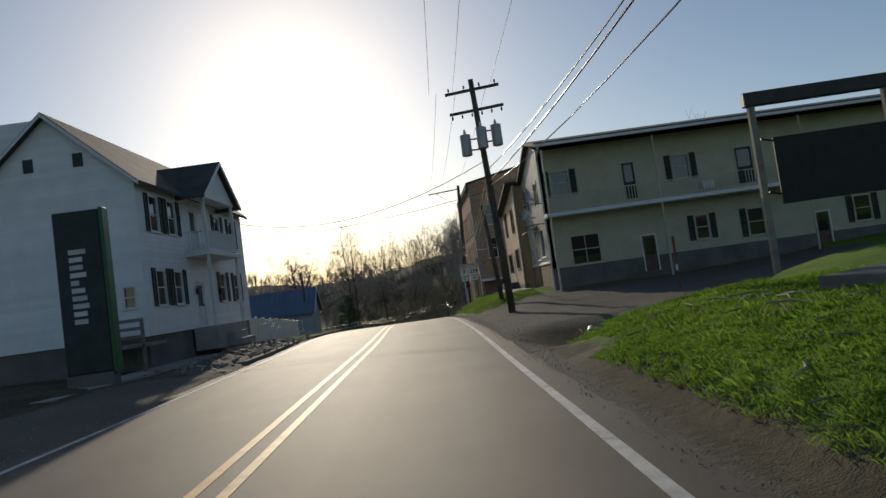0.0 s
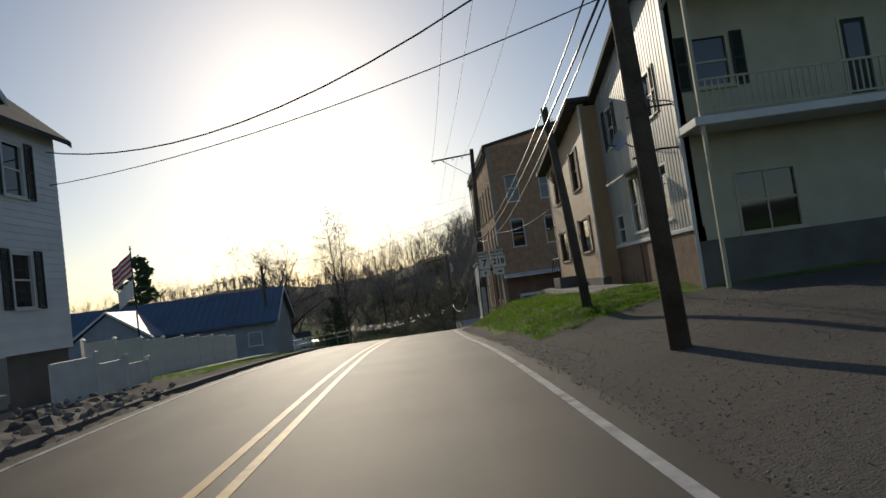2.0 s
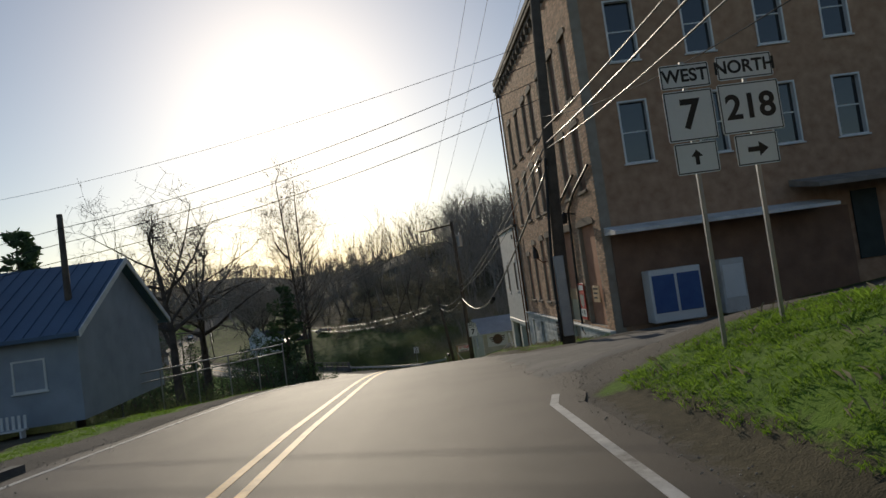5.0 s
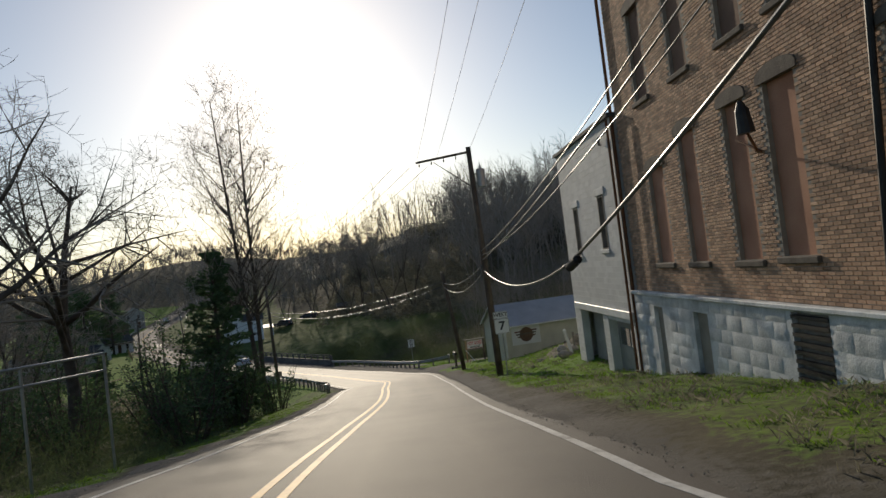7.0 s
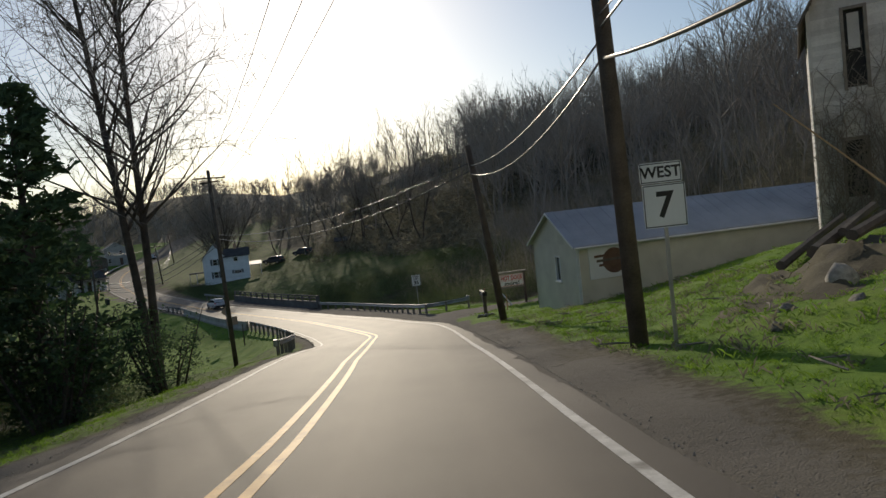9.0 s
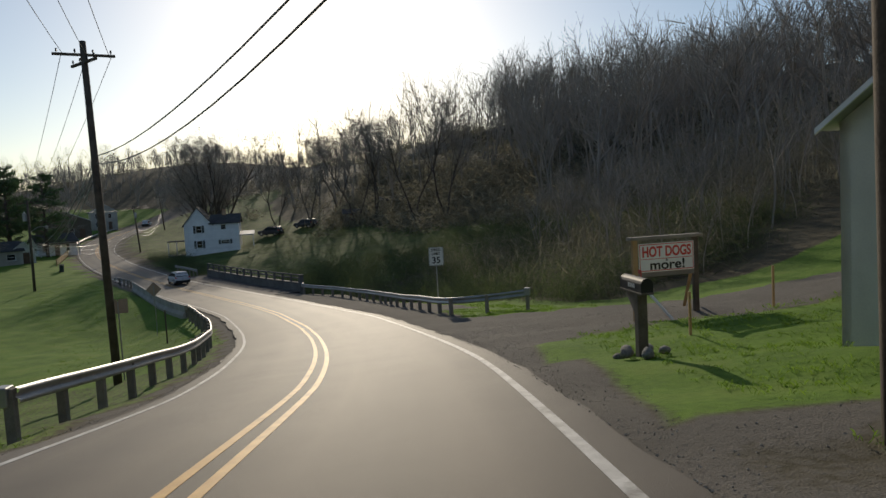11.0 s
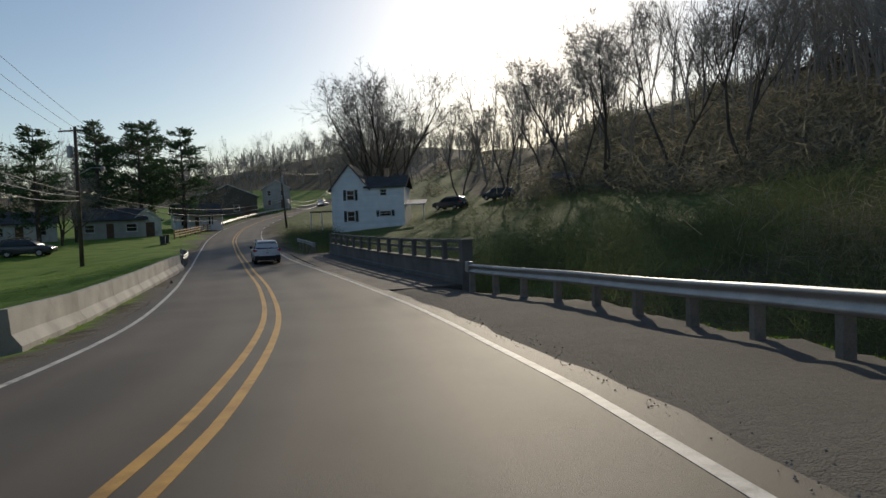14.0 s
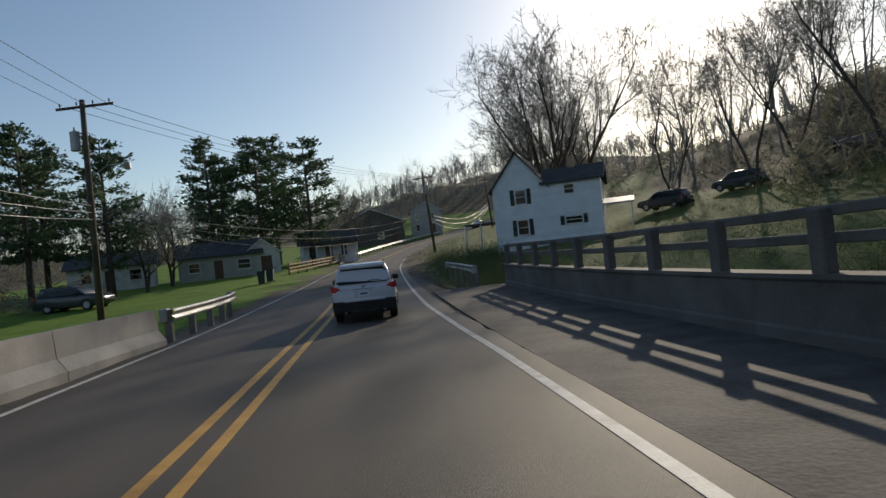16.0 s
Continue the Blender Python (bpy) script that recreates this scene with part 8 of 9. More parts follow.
# ---- the white house beyond the bridge ----
def far_house():
    h = thing("far_white_house", "two-storey white house with shuttered windows on a slope", "house")
    m = pose(-57.2, 231.2, -0.4, 0, 0, 17)
    W, z0, E, D = 9.3, -14.2, -7.5, 7.5
    holes = [(1.95, 2.95, -9.05, -7.75), (1.95, 2.95, -11.75, -10.4), (6.2, 7.1, -8.6, -7.75), (6.1, 7.6, -11.2, -10.45), (0.3, 1.0, -14.2, -13.0)]
    at(part("wall", wall_mesh(W, z0, E, 0.2, holes), "white_siding", h), m)
    boards(h, m, W, -13.2, E, holes, 0.22, "white_siding", "clapboard", 0.02)
    at(part("foundation", Shape().box((1.05, -0.04, -14.6), (W, 0.0, -13.2)), "concrete", h), m)
    at(part("gable", Shape().prism([(0, E), (4.7, E), (2.35, -4.6)], 0, 0.2, "y"), "white_siding", h), m)
    boards(h, m, 4.7, E, -4.6, [], 0.22, "white_siding", "clapboard", 0.02, top=lambda u: E + 2.9 * (1 - abs(u - 2.35) / 2.35))
    for k, (a, b, c, d) in enumerate(holes[:4]):
        window(h, m, a, c, b - a, d - c, "white_paint", "dark_green" if k != 2 else "", True)
    at(part("cellar_door", Shape().box((0.3, 0.05, -14.2), (1.0, 0.1, -13.0)), "lintel", h), m)
    at(part("side_wall", Shape().box((0, 0.2, z0), (0.2, D, E)).box((W - 0.2, 0.2, z0), (W, D, E)).box((0.2, D - 0.2, z0), (W - 0.2, D, E)), "white_siding", h), m)
    r = Shape()
    for a, b in ((-0.3, 2.35), (5.0, 2.35)):
        za = E - 0.3 * 2.9 / 2.35
        r.prism([(a, za), (b, -4.55), (b, -4.4), (a, za + 0.15)], -0.35, D + 0.2, "y")
    at(part("roof", r, "roof", h), m)
    at(part("roof", Shape().prism([(-0.3, E - 0.1), (D / 2, E + 1.5), (D + 0.2, E - 0.1), (D + 0.2, E + 0.05), (D / 2, E + 1.65), (-0.3, E + 0.05)], 4.2, W + 0.35, "x"), "roof", h), m)
    # porches
    p = at(part("porch", Shape().box((-3.0, 0.5, -10.4), (-0.05, 4.0, -10.25)), "roof", h, "small porch with a dark roof"), m)
    part("deck", Shape().box((-3.0, 0.5, -13.0), (-0.05, 4.0, -12.75)), "concrete", p)
    for x in (-2.9, -1.5):
        part("post", Shape().box((x - 0.06, 0.55, -12.75), (x + 0.06, 0.67, -10.4)), "white_paint", p)
    q = at(part("porch", Shape().prism([(0.6, -9.9), (4.2, -9.3), (4.2, -9.15), (0.6, -9.75)], W + 0.02, W + 2.6, "x"), "grey_roof", h, "side porch with a pale roof"), m)
    part("deck", Shape().box((W + 0.02, 0.6, -12.7), (W + 2.5, 4.2, -12.4)), "concrete", q)
    part("post", Shape().box((W + 2.3, 0.7, -12.4), (W + 2.42, 0.82, -9.85)), "white_paint", q)
    at(part("chimney", Shape().box((6.4, 3.3, -6.4), (7.0, 3.9, -4.9), c=0.02), "brick", h), m)


far_house()


def small_house(name, label, cat, x, y, yaw, W, D, eave, rise, wall, roof, openings, ridge_along=True):
    z = lie(x, y)
    h = thing(name, label, cat, pose(x, y, z, 0, 0, yaw))
    at(part("wall", wall_mesh(W, -0.6, eave, 0.2, openings), wall, h), Matrix())
    part("side_wall", Shape().box((0, 0.2, -0.6), (0.2, D, eave)).box((W - 0.2, 0.2, -0.6), (W, D, eave)).box((0.2, D - 0.2, -0.6), (W - 0.2, D, eave)), wall, h)
    for a, b, c, d in openings:
        if c < 0.2:
            part("door", Shape().box((a, 0.08, c), (b, 0.13, d)), "brown_paint", h)
        else:
            window(h, Matrix(), a, c, b - a, d - c, "white_paint", "", True)
    if ridge_along:
        for u in (0.0, W - 0.2):
            part("gable", Shape().prism([(0, eave), (D, eave), (D / 2, eave + rise)], u, u + 0.2, "x"), wall, h)
        gable_roof(h, Matrix(), W, D, eave, rise, 0.35, 0.12, roof, "white_paint")
    else:
        for v in (0.0, D - 0.2):
            part("gable", Shape().prism([(0, eave), (W, eave), (W / 2, eave + rise)], v, v + 0.2, "y"), wall, h)
        gable_roof(h, pose(W, 0, 0, 0, 0, 90), D, W, eave, rise, 0.35, 0.12, roof, "white_paint")
    return h


small_house("cottage", "small pale cottage under dark trees at the lawn's edge", "house", -96, 213.5, 55, 8, 6, 2.5, 1.4, "white_old", "roof", [(1.2, 2.2, 0.9, 2.0), (3.4, 4.3, 0.0, 2.05), (5.6, 6.8, 0.9, 2.0)])
small_house("cottage", "low grey cottage with a small front gable", "house", -91, 222.5, 50, 8.5, 6, 2.6, 1.5, "grey_siding", "roof", [(1.0, 2.2, 0.9, 2.0), (3.6, 4.5, 0.0, 2.05), (6.0, 7.4, 0.9, 2.0)])
small_house("garage", "little gabled outbuilding beside the grey cottage", "garage", -87.0, 228.0, 50, 3.8, 4, 2.4, 1.5, "white_old", "roof", [(0.9, 2.9, 0.0, 2.0)], False)
ph = small_house("porch_house", "white house with a columned porch beyond the fence", "house", -90.5, 240.0, 48, 7, 6, 2.8, 1.4, "white_siding", "roof", [(0.9, 1.7, 0.8, 2.2), (3.0, 3.9, 0.0, 2.1), (5.0, 5.8, 0.8, 2.2)])
part("porch_roof", Shape().box((-0.2, -1.9, 2.35), (7.2, -0.02, 2.5), c=0.02), "roof", ph)
for u in (0.1, 1.8, 3.5, 5.2, 6.9):
    part("column", Shape().tube([(u, -1.75, -0.1), (u, -1.75, 2.35)], 0.09, 10), "white_paint", ph)
small_house("barn", "big dark weathered barn where the road bends away", "barn", -112.5, 271.5, 36, 12, 9, 4.2, 2.6, "lintel", "grey_roof", [(7.0, 8.2, 1.0, 2.4), (9.4, 10.6, 0.0, 2.3)], False)
small_house("farm_house", "narrow two-storey house past the barn", "house", -110.5, 291.5, 36, 6.5, 7, 5.0, 2.0, "grey_siding", "roof", [(1.0, 1.9, 3.2, 4.5), (4.2, 5.1, 3.2, 4.5), (1.0, 1.9, 0.9, 2.2), (4.2, 5.1, 0.0, 2.2)], False)

guard_rail("long guard rail along the outside of the far bend", [tuple(along(y, -4.9)[:2]) for y in range(247, 299, 4)], -1)


def plank_fence():
    f = thing("plank_fence", "pale three-board fence along the lawn", "fence")
    a, b = Vector((-76.5, 224.5, 0)), Vector((-87.2, 244.5, 0))
    n = 8
    for i in range(n + 1):
        p = a.lerp(b, i / n)
        part("post", Shape().box((p.x - 0.07, p.y - 0.07, lie(p.x, p.y) - 0.3), (p.x + 0.07, p.y + 0.07, lie(p.x, p.y) + 1.2), c=0.01), "new_wood", f)
    yaw = math.degrees(math.atan2((b - a).y, (b - a).x))
    for i in range(n):
        p, q = a.lerp(b, i / n), a.lerp(b, (i + 1) / n)
        zp, zq = lie(p.x, p.y), lie(q.x, q.y)
        for k in range(3):
            w = Vector(((q - p).y, -(q - p).x, 0)).normalized() * 0.03
            s, h = Shape(), 0.3 + 0.33 * k
            v = [(*(pt + sg * w)[:2], z + h + dz) for pt, z in ((p, zp), (q, zq)) for sg in (1.6, 3.0) for dz in (0, 0.15)]
            part("board", s.add(v, [(0, 1, 3, 2), (4, 6, 7, 5), (0, 4, 5, 1), (2, 3, 7, 6), (1, 5, 7, 3), (0, 2, 6, 4)]), "new_wood", f)


plank_fence()
for k, (bx, by) in enumerate(((-69.6, 215.2), (-70.9, 217.2))):
    tb = thing("rubbish_bin", "dark green wheeled rubbish bin on the lawn", "rubbish bin", pose(bx, by, lie(bx, by), 0, 0, 40), "rubbish bins")
    part("body", Shape().prism([(-0.24, 0.08), (0.24, 0.08), (0.3, 1.0), (-0.3, 1.0)], -0.3, 0.3, "y"), "dark_green", tb)
    part("lid", Shape().box((-0.33, -0.34, 1.0), (0.33, 0.34, 1.07), c=0.025), "dark_green", tb)
    for wx in (-0.27, 0.27):
        part("wheel", Shape().tube([(wx - 0.03, 0.25, 0.1), (wx + 0.03, 0.25, 0.1)], 0.1, 12), "rubber", tb)


# ---- vehicles ----
def loft(s, rings):
    n = len(rings[0])
    k = len(s.v)
    for r in rings:
        s.v += [tuple(p) for p in r]
    for i in range(len(rings) - 1):
        for j in range(n):
            a, b = k + i * n + j, k + i * n + (j + 1) % n
            s.f.append((a, b, b + n, a + n))
    s.f.append(tuple(k + j for j in range(n))[::-1])
    s.f.append(tuple(k + (len(rings) - 1) * n + j for j in range(n)))
    return s


def ring(y, w, z0, z1, r, crown=0.0):
    """A rounded cross-section of a car: half width w, from z0 to z1."""
    out = []
    for cx, cz, a0 in ((w - r, z1 - r, 0), (-w + r, z1 - r, 90), (-w + r * 0.6, z0 + r * 0.6, 180), (w - r * 0.6, z0 + r * 0.6, 270)):
        rr = r if a0 < 180 else r * 0.6
        for k in range(4):
            t = radians(a0 + 30 * k)
            out.append((cx + rr * math.cos(t), y, cz + rr * math.sin(t) + (crown * (1 - (cx / w) ** 2) if a0 < 180 else 0)))
    return out


def suv(m, label, paint, name="suv"):
    """A sport utility car; its tail at y = 0, its nose at y = 4.9."""
    c = thing(name, label, "car", m)
    lower = Shape()
    st = [(-0.02, 0.84, 0.55, 1.0), (0.03, 0.9, 0.5, 1.06), (0.12, 0.94, 0.42, 1.1), (0.4, 0.965, 0.36, 1.13), (1.2, 0.97, 0.32, 1.12), (3.0, 0.965, 0.32, 1.08), (3.6, 0.96, 0.32, 1.08), (4.3, 0.94, 0.34, 1.04), (4.75, 0.86, 0.38, 0.95), (4.93, 0.74, 0.45, 0.85)]
    loft(lower, [ring(y, w, a, b, 0.13) for y, w, a, b in st])
    body = part("body", lower, paint, c, smooth=True)
    top = Shape()
    loft(top, [ring(y, w, 1.0, b, 0.17, 0.03) for y, w, b in ((0.1, 0.9, 1.1), (0.2, 0.86, 1.32), (0.36, 0.8, 1.58), (0.5, 0.75, 1.68), (1.6, 0.76, 1.74), (2.6, 0.76, 1.72), (2.95, 0.78, 1.64), (3.7, 0.86, 1.14))])
    part("cabin", top, paint, body, smooth=True)

    def rake(z):
        return 0.1 + 0.33 * max(0.0, (z - 1.1) / 0.55) - 0.045

    # the tailgate's window: a wide dark panel with drawn-in upper corners, standing just proud of the cabin
    out = [(-0.8, 1.2), (-0.7, 1.15), (0.7, 1.15), (0.8, 1.2), (0.72, 1.5), (0.62, 1.6), (-0.62, 1.6), (-0.72, 1.5)]
    g = Shape().add([(x, rake(z) + 0.16 * max(0, abs(x) - 0.6), z) for x, z in out] + [(x, rake(z) + 0.2, z) for x, z in out], [tuple(range(8))] + [(i, i + 8, (i + 1) % 8 + 8, (i + 1) % 8) for i in range(8)])
    glass = part("rear_window", g, "car_glass", c, "dark rear window")
    part("spoiler", Shape().prism([(0.3, 1.62), (0.3, 1.68), (0.42, 1.735), (0.8, 1.765), (0.8, 1.7), (0.45, 1.64)], -0.68, 0.68, "x"), paint, c)
    part("wiper", Shape().tube([(0.0, rake(1.17) - 0.03, 1.17), (0.3, rake(1.24) - 0.03, 1.24), (0.5, rake(1.22) - 0.02, 1.21)], 0.011, 6), "black", glass)
    for sd in (-1, 1):
        x = lambda v: sd * v
        part("side_window", Shape().add([(x(0.885), 0.55, 1.17), (x(0.885), 3.3, 1.15), (x(0.8), 2.85, 1.58), (x(0.79), 0.8, 1.56), (x(0.85), 0.55, 1.17), (x(0.85), 3.3, 1.15), (x(0.76), 2.85, 1.58), (x(0.75), 0.8, 1.56)], [(0, 1, 2, 3), (4, 7, 6, 5), (0, 4, 5, 1), (1, 5, 6, 2), (2, 6, 7, 3), (3, 7, 4, 0)]), "car_glass", c)
        # the lamp wraps the corner; a pale lens reaches onto the tailgate
        lamp = part("tail_lamp", Shape().add([(x(0.7), -0.02, 0.98), (x(0.7), -0.02, 1.05), (x(0.9), 0.0, 1.13), (x(0.985), 0.12, 1.14), (x(0.99), 0.32, 1.1), (x(0.985), 0.12, 0.96), (x(0.88), -0.01, 0.94), (x(0.7), 0.12, 0.98), (x(0.7), 0.12, 1.05), (x(0.9), 0.16, 1.13), (x(0.88), 0.16, 0.94)], [(0, 1, 2, 6), (6, 2, 3, 5), (5, 3, 4), (1, 8, 9, 2), (2, 9, 3), (3, 9, 4), (0, 6, 10, 7), (6, 5, 10), (5, 4, 10), (0, 7, 8, 1)]), "lamp_red", c, "red wrap-round tail lamp")
        part("lens", Shape().box((x(0.5), -0.035, 0.985), (x(0.69), 0.08, 1.04), c=0.012), "car_lens", lamp, "pale reversing lens")
        part("roof_rail", Shape().tube([(x(0.68), 0.7, 1.7), (x(0.68), 0.82, 1.8), (x(0.68), 2.4, 1.82), (x(0.68), 2.6, 1.72)], 0.026, 8), "black", c)
        part("mirror", Shape().box((x(0.92), 3.0, 1.1), (x(1.13), 3.16, 1.26), c=0.045), "black", c, "dark door mirror")
        part("reflector", Shape().box((x(0.7), -0.085, 0.56), (x(0.86), -0.06, 0.6)), "lamp_red", c)
        part("exhaust", Shape().tube([(x(0.58), -0.05, 0.34), (x(0.58), 0.25, 0.34)], 0.045, 10), "steel", c)
        for y in (0.98, 3.88):
            w = at(part("wheel", Shape().tube([(-0.12, 0, 0), (-0.1, 0, 0), (0.1, 0, 0), (0.12, 0, 0)], [0.31, 0.37, 0.37, 0.31], 24), "rubber", c, "tyre", smooth=False), pose(x(0.84), y, 0.37))
            part("rim", Shape().tube([(x(0.10), 0, 0), (x(0.125), 0, 0), (x(0.13), 0, 0)], [0.24, 0.235, 0.06], 10), "steel", w)
            part("arch", Shape().tube([(x(0.13), 0.42 * math.cos(t), 0.42 * math.sin(t)) for t in np.linspace(0.1, 3.04, 12)], 0.035, 6), "black", w, "black wheel-arch trim")
    part("bumper", Shape().prism([(-0.04, 0.66), (-0.1, 0.6), (-0.09, 0.36), (0.1, 0.27), (0.6, 0.25), (0.6, 0.5), (0.2, 0.68)], -0.94, 0.94, "x"), "black", c, "black plastic lower bumper")
    part("bumper_step", Shape().box((-0.62, -0.1, 0.63), (0.62, 0.1, 0.7), c=0.02), paint, c)
    part("skid_plate", Shape().box((-0.42, -0.12, 0.3), (0.42, -0.07, 0.4), c=0.015), "dark_metal", c)
    pl = part("plate_recess", Shape().box((-0.3, -0.03, 0.76), (0.3, 0.05, 0.98), c=0.02), paint, c)
    part("number_plate", Shape().box((-0.155, -0.04, 0.78), (0.155, -0.031, 0.93)), "sign_white", pl, "pale number plate")
    part("plate_bar", Shape().box((-0.11, -0.043, 0.83), (0.11, -0.0405, 0.88)), "blue", pl)
    part("garnish", Shape().box((-0.34, -0.034, 0.985), (0.34, 0.04, 1.01), c=0.006), "steel", c, "thin bright strip above the plate")
    part("emblem", Shape().tube([(0, 0.0, 1.055), (0, 0.06, 1.055)], 0.055, 14), "steel", c)
    part("underbody", Shape().box((-0.8, 0.5, 0.28), (0.8, 4.5, 0.42)), "black", c)
    part("antenna", Shape().prism([(0.9, 1.76), (1.08, 1.76), (0.93, 1.83)], -0.02, 0.02, "x"), paint, c)
    return c


M["car_glass"] = material("car_glass", (0.02, 0.024, 0.026), (0.035, 0.04, 0.042), 1.0, 0.12, 0.0, 5, spec=0.25)
M["lamp_red"] = material("lamp_red", (0.45, 0.015, 0.02), (0.6, 0.03, 0.035), 1.0, 0.15, 0.0, 5, spec=0.7)
M["car_lens"] = material("car_lens", (0.6, 0.6, 0.6), (0.7, 0.7, 0.7), 1.0, 0.1, 0.0, 5, spec=0.7)
M["car_dark"] = material("car_dark", (0.03, 0.035, 0.045), (0.045, 0.05, 0.06), 1.0, 0.25, 0.0, 5, spec=0.7)
SUV_AT = (-40.6, 193.6, 39)  # middle of its tail, and its heading
i_suv = np.argmin((ROAD[:, 0] - SUV_AT[0]) ** 2 + (ROAD[:, 1] - SUV_AT[1]) ** 2)
suv(pose(SUV_AT[0], SUV_AT[1], float(ROAD[i_suv, 2]) + 0.005, 0, 0, SUV_AT[2]) @ Matrix.Scale(0.87, 4), "white sport utility car with red tail lamps on the road", "car_white")
suv(pose(-78.2, 203.0, lie(-78.2, 203.0) + 0.02, 0, 0, -62), "dark parked car on the grass by the pines", "car_dark", "parked_car")
suv(pose(-43.5, 243.5, lie(-43.5, 243.5) + 0.02, 0, 0, 75), "dark car parked on the slope beside the white house", "car_dark", "parked_car")
suv(pose(-37.5, 246.5, lie(-37.5, 246.5) + 0.02, 0, 0, 65), "dark car parked on the slope beside the white house", "car_dark", "parked_car")
suv(pose(-101.5, 303, float(np.interp(303, ROAD[:, 1], ROAD[:, 2])) + 0.02, 0, 0, 15), "pale car far off where the road climbs", "car_white", "parked_car")
for k, (x, y, yaw, L) in enumerate(((-31, 244, 10, 4), (-24, 246, 5, 4.5))):
    small_house("hillside_shed", "low metal-roofed shed on the hillside", "shed", x, y, yaw, L, 4, 1.9, 0.7, "lintel", "roof", [(1.0, 2.0, 0.0, 1.9)])


# ---- posters on the brick front ----
def posters():
    front = pose(3.05, 93.65, 0, 0, 0, -87.5)
    p = thing("poster", "faded red poster with a pale crest and a price", "poster", front)
    u, z = 13.95, -1.75
    b = part("panel", Shape().box((u, -0.09, z), (u + 0.85, -0.06, z + 1.55), c=0.004), "red", p)
    part("crest", Shape().prism([(u + 0.2, z + 0.62), (u + 0.42, z + 0.5), (u + 0.65, z + 0.62), (u + 0.75, z + 1.15), (u + 0.55, z + 1.0), (u + 0.42, z + 1.12), (u + 0.3, z + 1.0), (u + 0.1, z + 1.15)], -0.096, -0.091, "y"), "grey_siding", b)
    part("heading_bar", Shape().box((u + 0.05, -0.096, z + 1.25), (u + 0.8, -0.091, z + 1.47)), "sign_white", b)
    pr = part("price_strip", Shape().box((u, -0.1, z + 0.12), (u + 0.85, -0.091, z + 0.46)), "sign_white", b)
    lettering("4 09", 0.3, pose(u + 0.42, -0.102, z + 0.29), "sign_black", pr, width=0.5)
    q = thing("advertising_board", "yellow and white panel in a bricked shop front", "panel", front)
    part("panel", Shape().box((11.6, 0.13, -1.9), (13.85, 0.168, -0.75)), "cream", q)
    part("band", Shape().box((11.6, 0.1, -0.95), (13.85, 0.129, -0.45)), "yellow_siding", q, "faded yellow band")
    r = thing("shop_sign", "small white sign with dark bars on the shop front", "sign", front)
    part("panel", Shape().box((16.2, -0.09, -0.95), (17.1, -0.05, -0.3), c=0.004), "yellow_siding", r)
    for k in range(3):
        part("bar", Shape().box((16.3, -0.095, -0.45 - 0.18 * k), (16.95 - 0.1 * k, -0.091, -0.38 - 0.18 * k)), "sign_black", r)


posters()


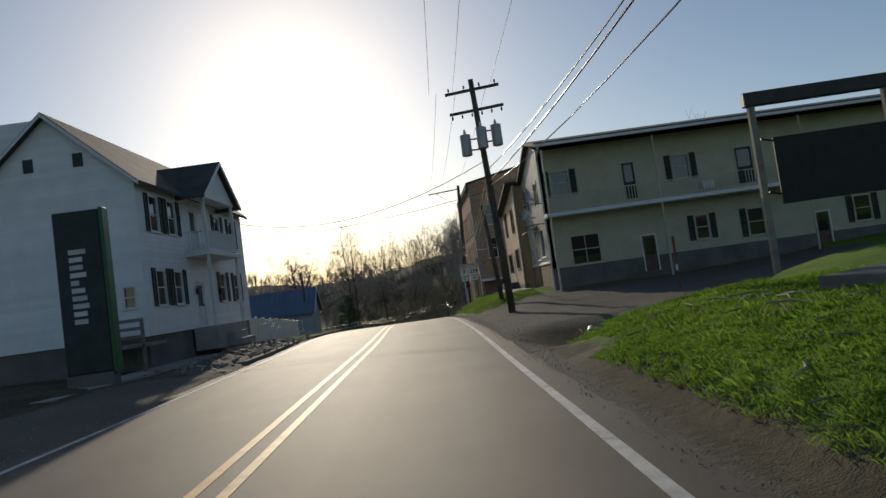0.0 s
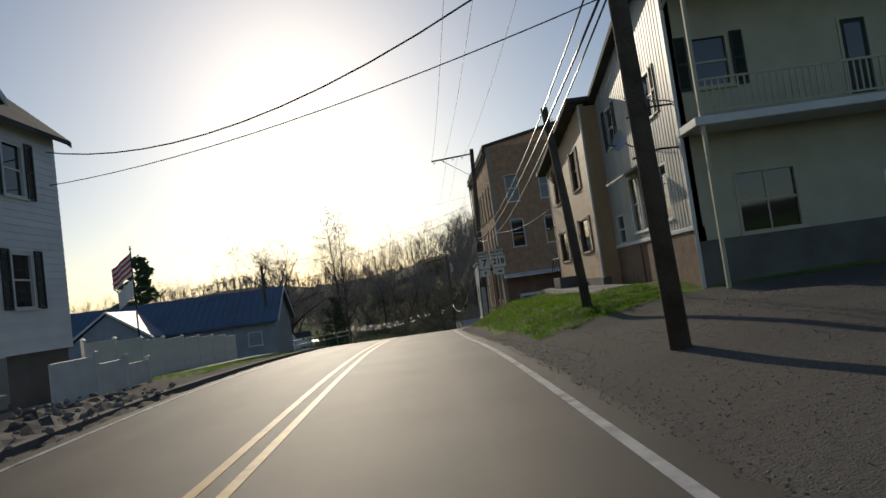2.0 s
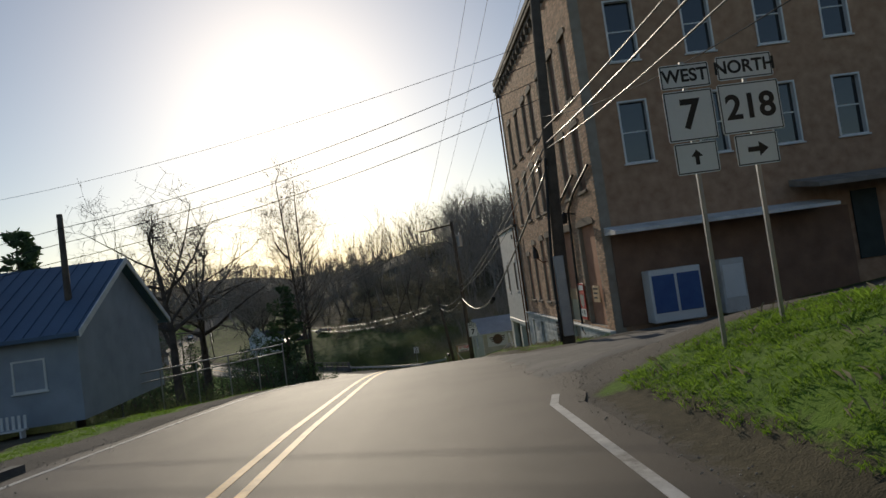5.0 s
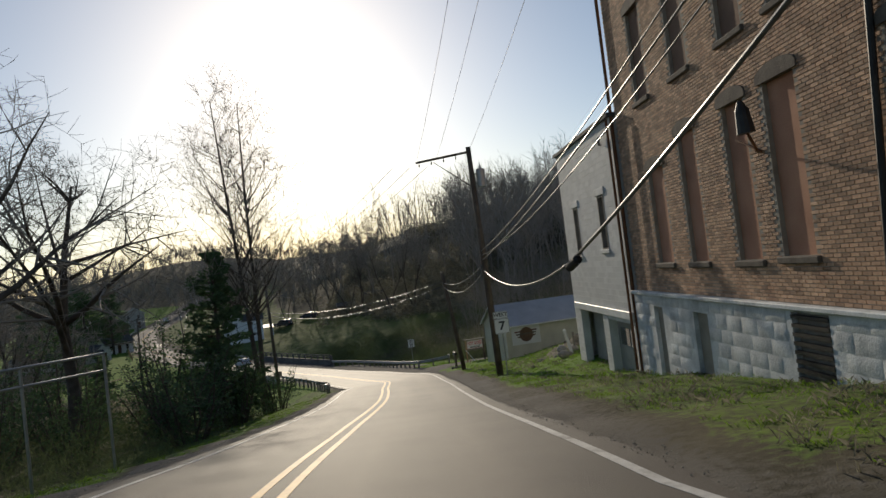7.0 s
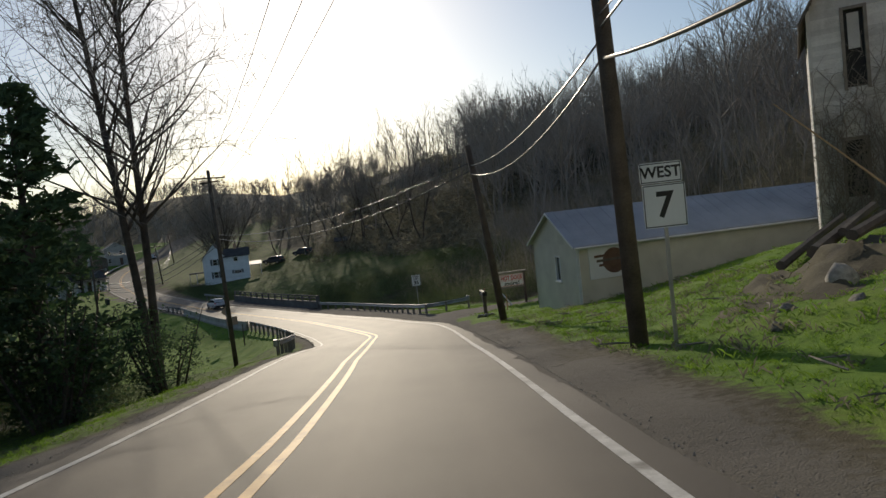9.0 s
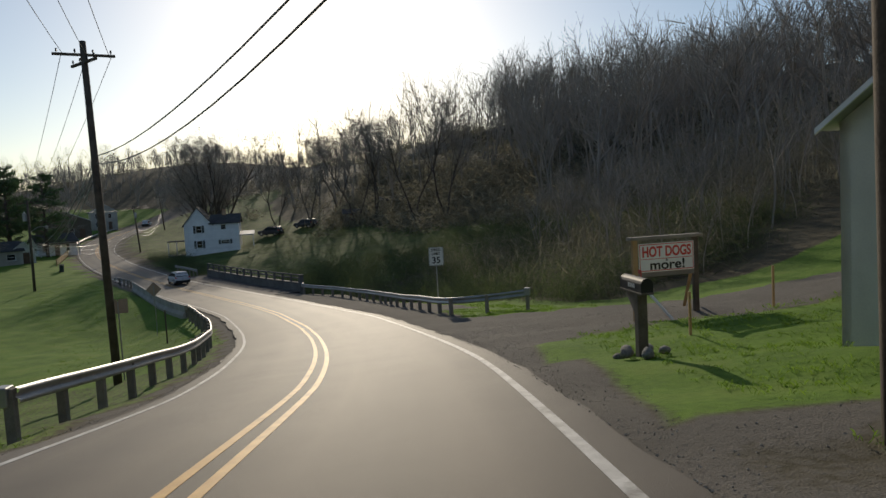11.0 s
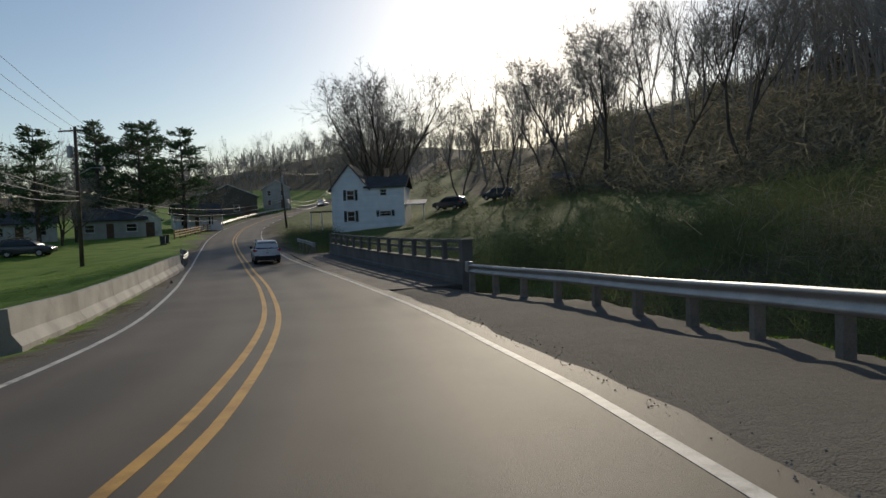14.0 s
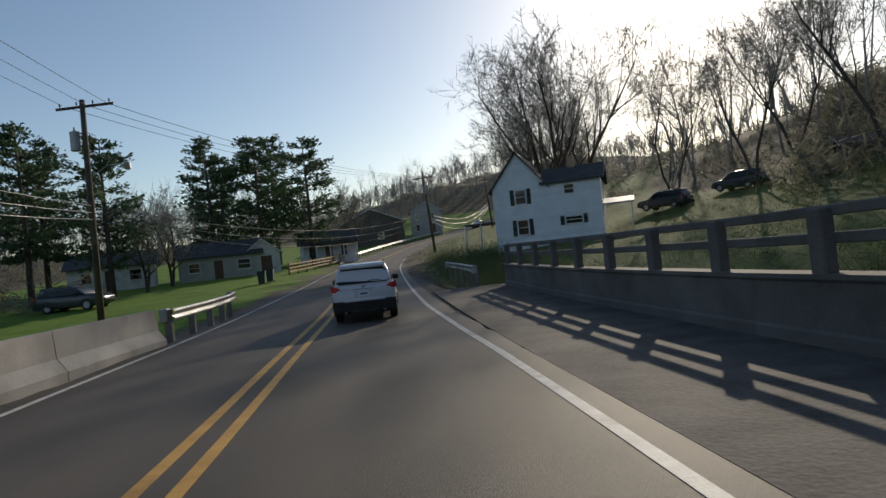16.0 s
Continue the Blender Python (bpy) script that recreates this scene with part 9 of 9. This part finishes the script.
# ---- grass, gravel and small litter ----
def ground_cover():
    rng = np.random.RandomState(17)
    tufts = []
    for k in range(6):
        r = random.Random(100 + k)
        s = Shape()
        for j in range(11):
            a, e = r.uniform(0, 6.283), r.uniform(0.7, 1.45)
            q = Vector((r.gauss(0, 0.13), r.gauss(0, 0.13), 0))
            way = Vector((math.cos(a) * math.cos(e), math.sin(a) * math.cos(e), math.sin(e)))
            side = way.cross(Vector((0, 0, 1))).normalized() * r.uniform(0.006, 0.012)
            ln = r.uniform(0.1, 0.24)
            b = len(s.v)
            mid, end = q + way * ln * 0.6, q + way * ln + Vector((math.cos(a), math.sin(a), -0.6)) * ln * 0.25
            s.v += [tuple(q - side), tuple(q + side), tuple(mid), tuple(end)]
            s.f += [(b, b + 1, b + 2), (b + 1, b + 3, b + 2)]
        tufts.append(s)

    def places(count, y0, y1, d0, d1, x0=-60, x1=22, sink=0.02, wanted=0):
        xs, ys = rng.uniform(x0, x1, count * 12), rng.uniform(y0, y1, count * 12)
        z, d = land(xs, ys)
        zn = zones(ys, d)[wanted]
        ok = (np.minimum(d0, d1) <= d) & (d <= np.maximum(d0, d1)) & (zn > 0.5)
        amp = np.clip((np.abs(d) - 4) / 6, 0, 1)
        z = z + amp * np.array([noise.noise((a * 0.45, b * 0.45, 0)) * 0.14 + noise.noise((a * 0.06, b * 0.06, 7)) * 0.35 for a, b in zip(xs, ys)]) - sink
        return list(zip(xs[ok][:count], ys[ok][:count], z[ok][:count]))

    spots = places(13000, 1.5, 18, 4.7, 10, 1, 12) + places(8000, 36, 62, 4.7, 8.5, -1, 8) + places(700, 75, 95, 4.7, 8.6, -3, 6) + places(6500, 95, 124, 4.7, 15, -4, 14) + places(1300, 125.5, 134.2, 5.6, 14, -6, 8)
    spots += places(1600, 42, 75, -9, -6, -15, -8) + places(2600, 75, 130, -10, -4.6, -22, -8) + places(2500, 138, 172, 5.2, 11, -22, 6) + places(2600, 150, 200, -14, -4.6, -60, -15)
    scatter("grass_tufts", tufts, spots, "grass", "uneven green grass on the banks and verges", "grass", seed=18, size=(0.24, 0.55))
    rank = places(420, 1.5, 18, 4.8, 9, 1, 12) + places(420, 36, 62, 4.7, 8, -1, 8) + places(260, 95, 124, 4.8, 12, -4, 12)
    scatter("rank_grass", tufts, rank, "grass", "taller clumps of rank green grass on the banks", "grass", seed=22, size=(0.5, 0.95))
    weeds = places(60, -2, 17, 4.7, 9, -2, 10) + places(500, 95, 124, 5, 12, -3, 10) + places(220, 36, 62, 4.7, 8, -2, 8) + places(220, 76, 95, 5.3, 8.6, -3, 6)
    scatter("dry_weeds", tufts, weeds, "brush", "dry brown weed stems among the grass", "weeds", seed=19, size=(0.4, 1.1))
    stones = []
    for k in range(5):
        r = random.Random(140 + k)
        v = [(1, 0, 0), (-1, 0, 0), (0, 1, 0), (0, -1, 0), (0, 0, 0.7), (0, 0, -0.7)]
        stones.append(Shape().add([tuple(c * r.uniform(0.7, 1.3) * 0.03 for c in p) for p in v], [(0, 2, 4), (2, 1, 4), (1, 3, 4), (3, 0, 4), (2, 0, 5), (1, 2, 5), (3, 1, 5), (0, 3, 5)]))
    pebbles = places(5200, 8, 40, 3.75, 11, -2, 10, -0.005, 1) + places(1200, 62, 76, 3.8, 9, -3, 8, -0.005, 1) + places(2200, 112, 140, 3.8, 12, -10, 6, -0.005, 1) + places(1800, 5, 75, -7.5, -3.8, -16, -5, -0.005, 1)
    edge = []
    for y in rng.uniform(-2, 178, 3200):
        for sd in (1, -1):
            n = 0.3 + abs(rng.normal(0, 0.3))
            p = along(y, max(3.75, right_edge(y) + n) if sd > 0 else min(-3.75, left_edge(y) - n), 0.005)
            edge.append((p.x, p.y, p.z))
    scatter("gravel", stones, pebbles + edge, "field_stone", "loose grey gravel on the shoulders", "gravel", seed=20, size=(0.15, 0.55))
    twigs = []
    for k in range(4):
        r = random.Random(150 + k)
        twigs.append(Shape().tube([(-0.15, 0, 0.02), (0.02, r.gauss(0, 0.03), 0.03), (0.18, 0, 0.02)], [0.006, 0.008, 0.003], 4))
    scatter("fallen_twigs", twigs, places(160, 96, 124, 4.7, 14, -4, 12, -0.01) + places(90, -2, 12, 4.7, 8, -2, 8, -0.01), "old_wood", "small fallen twigs and litter in the grass", "twigs", seed=21, size=(0.5, 2.5))


ground_cover()
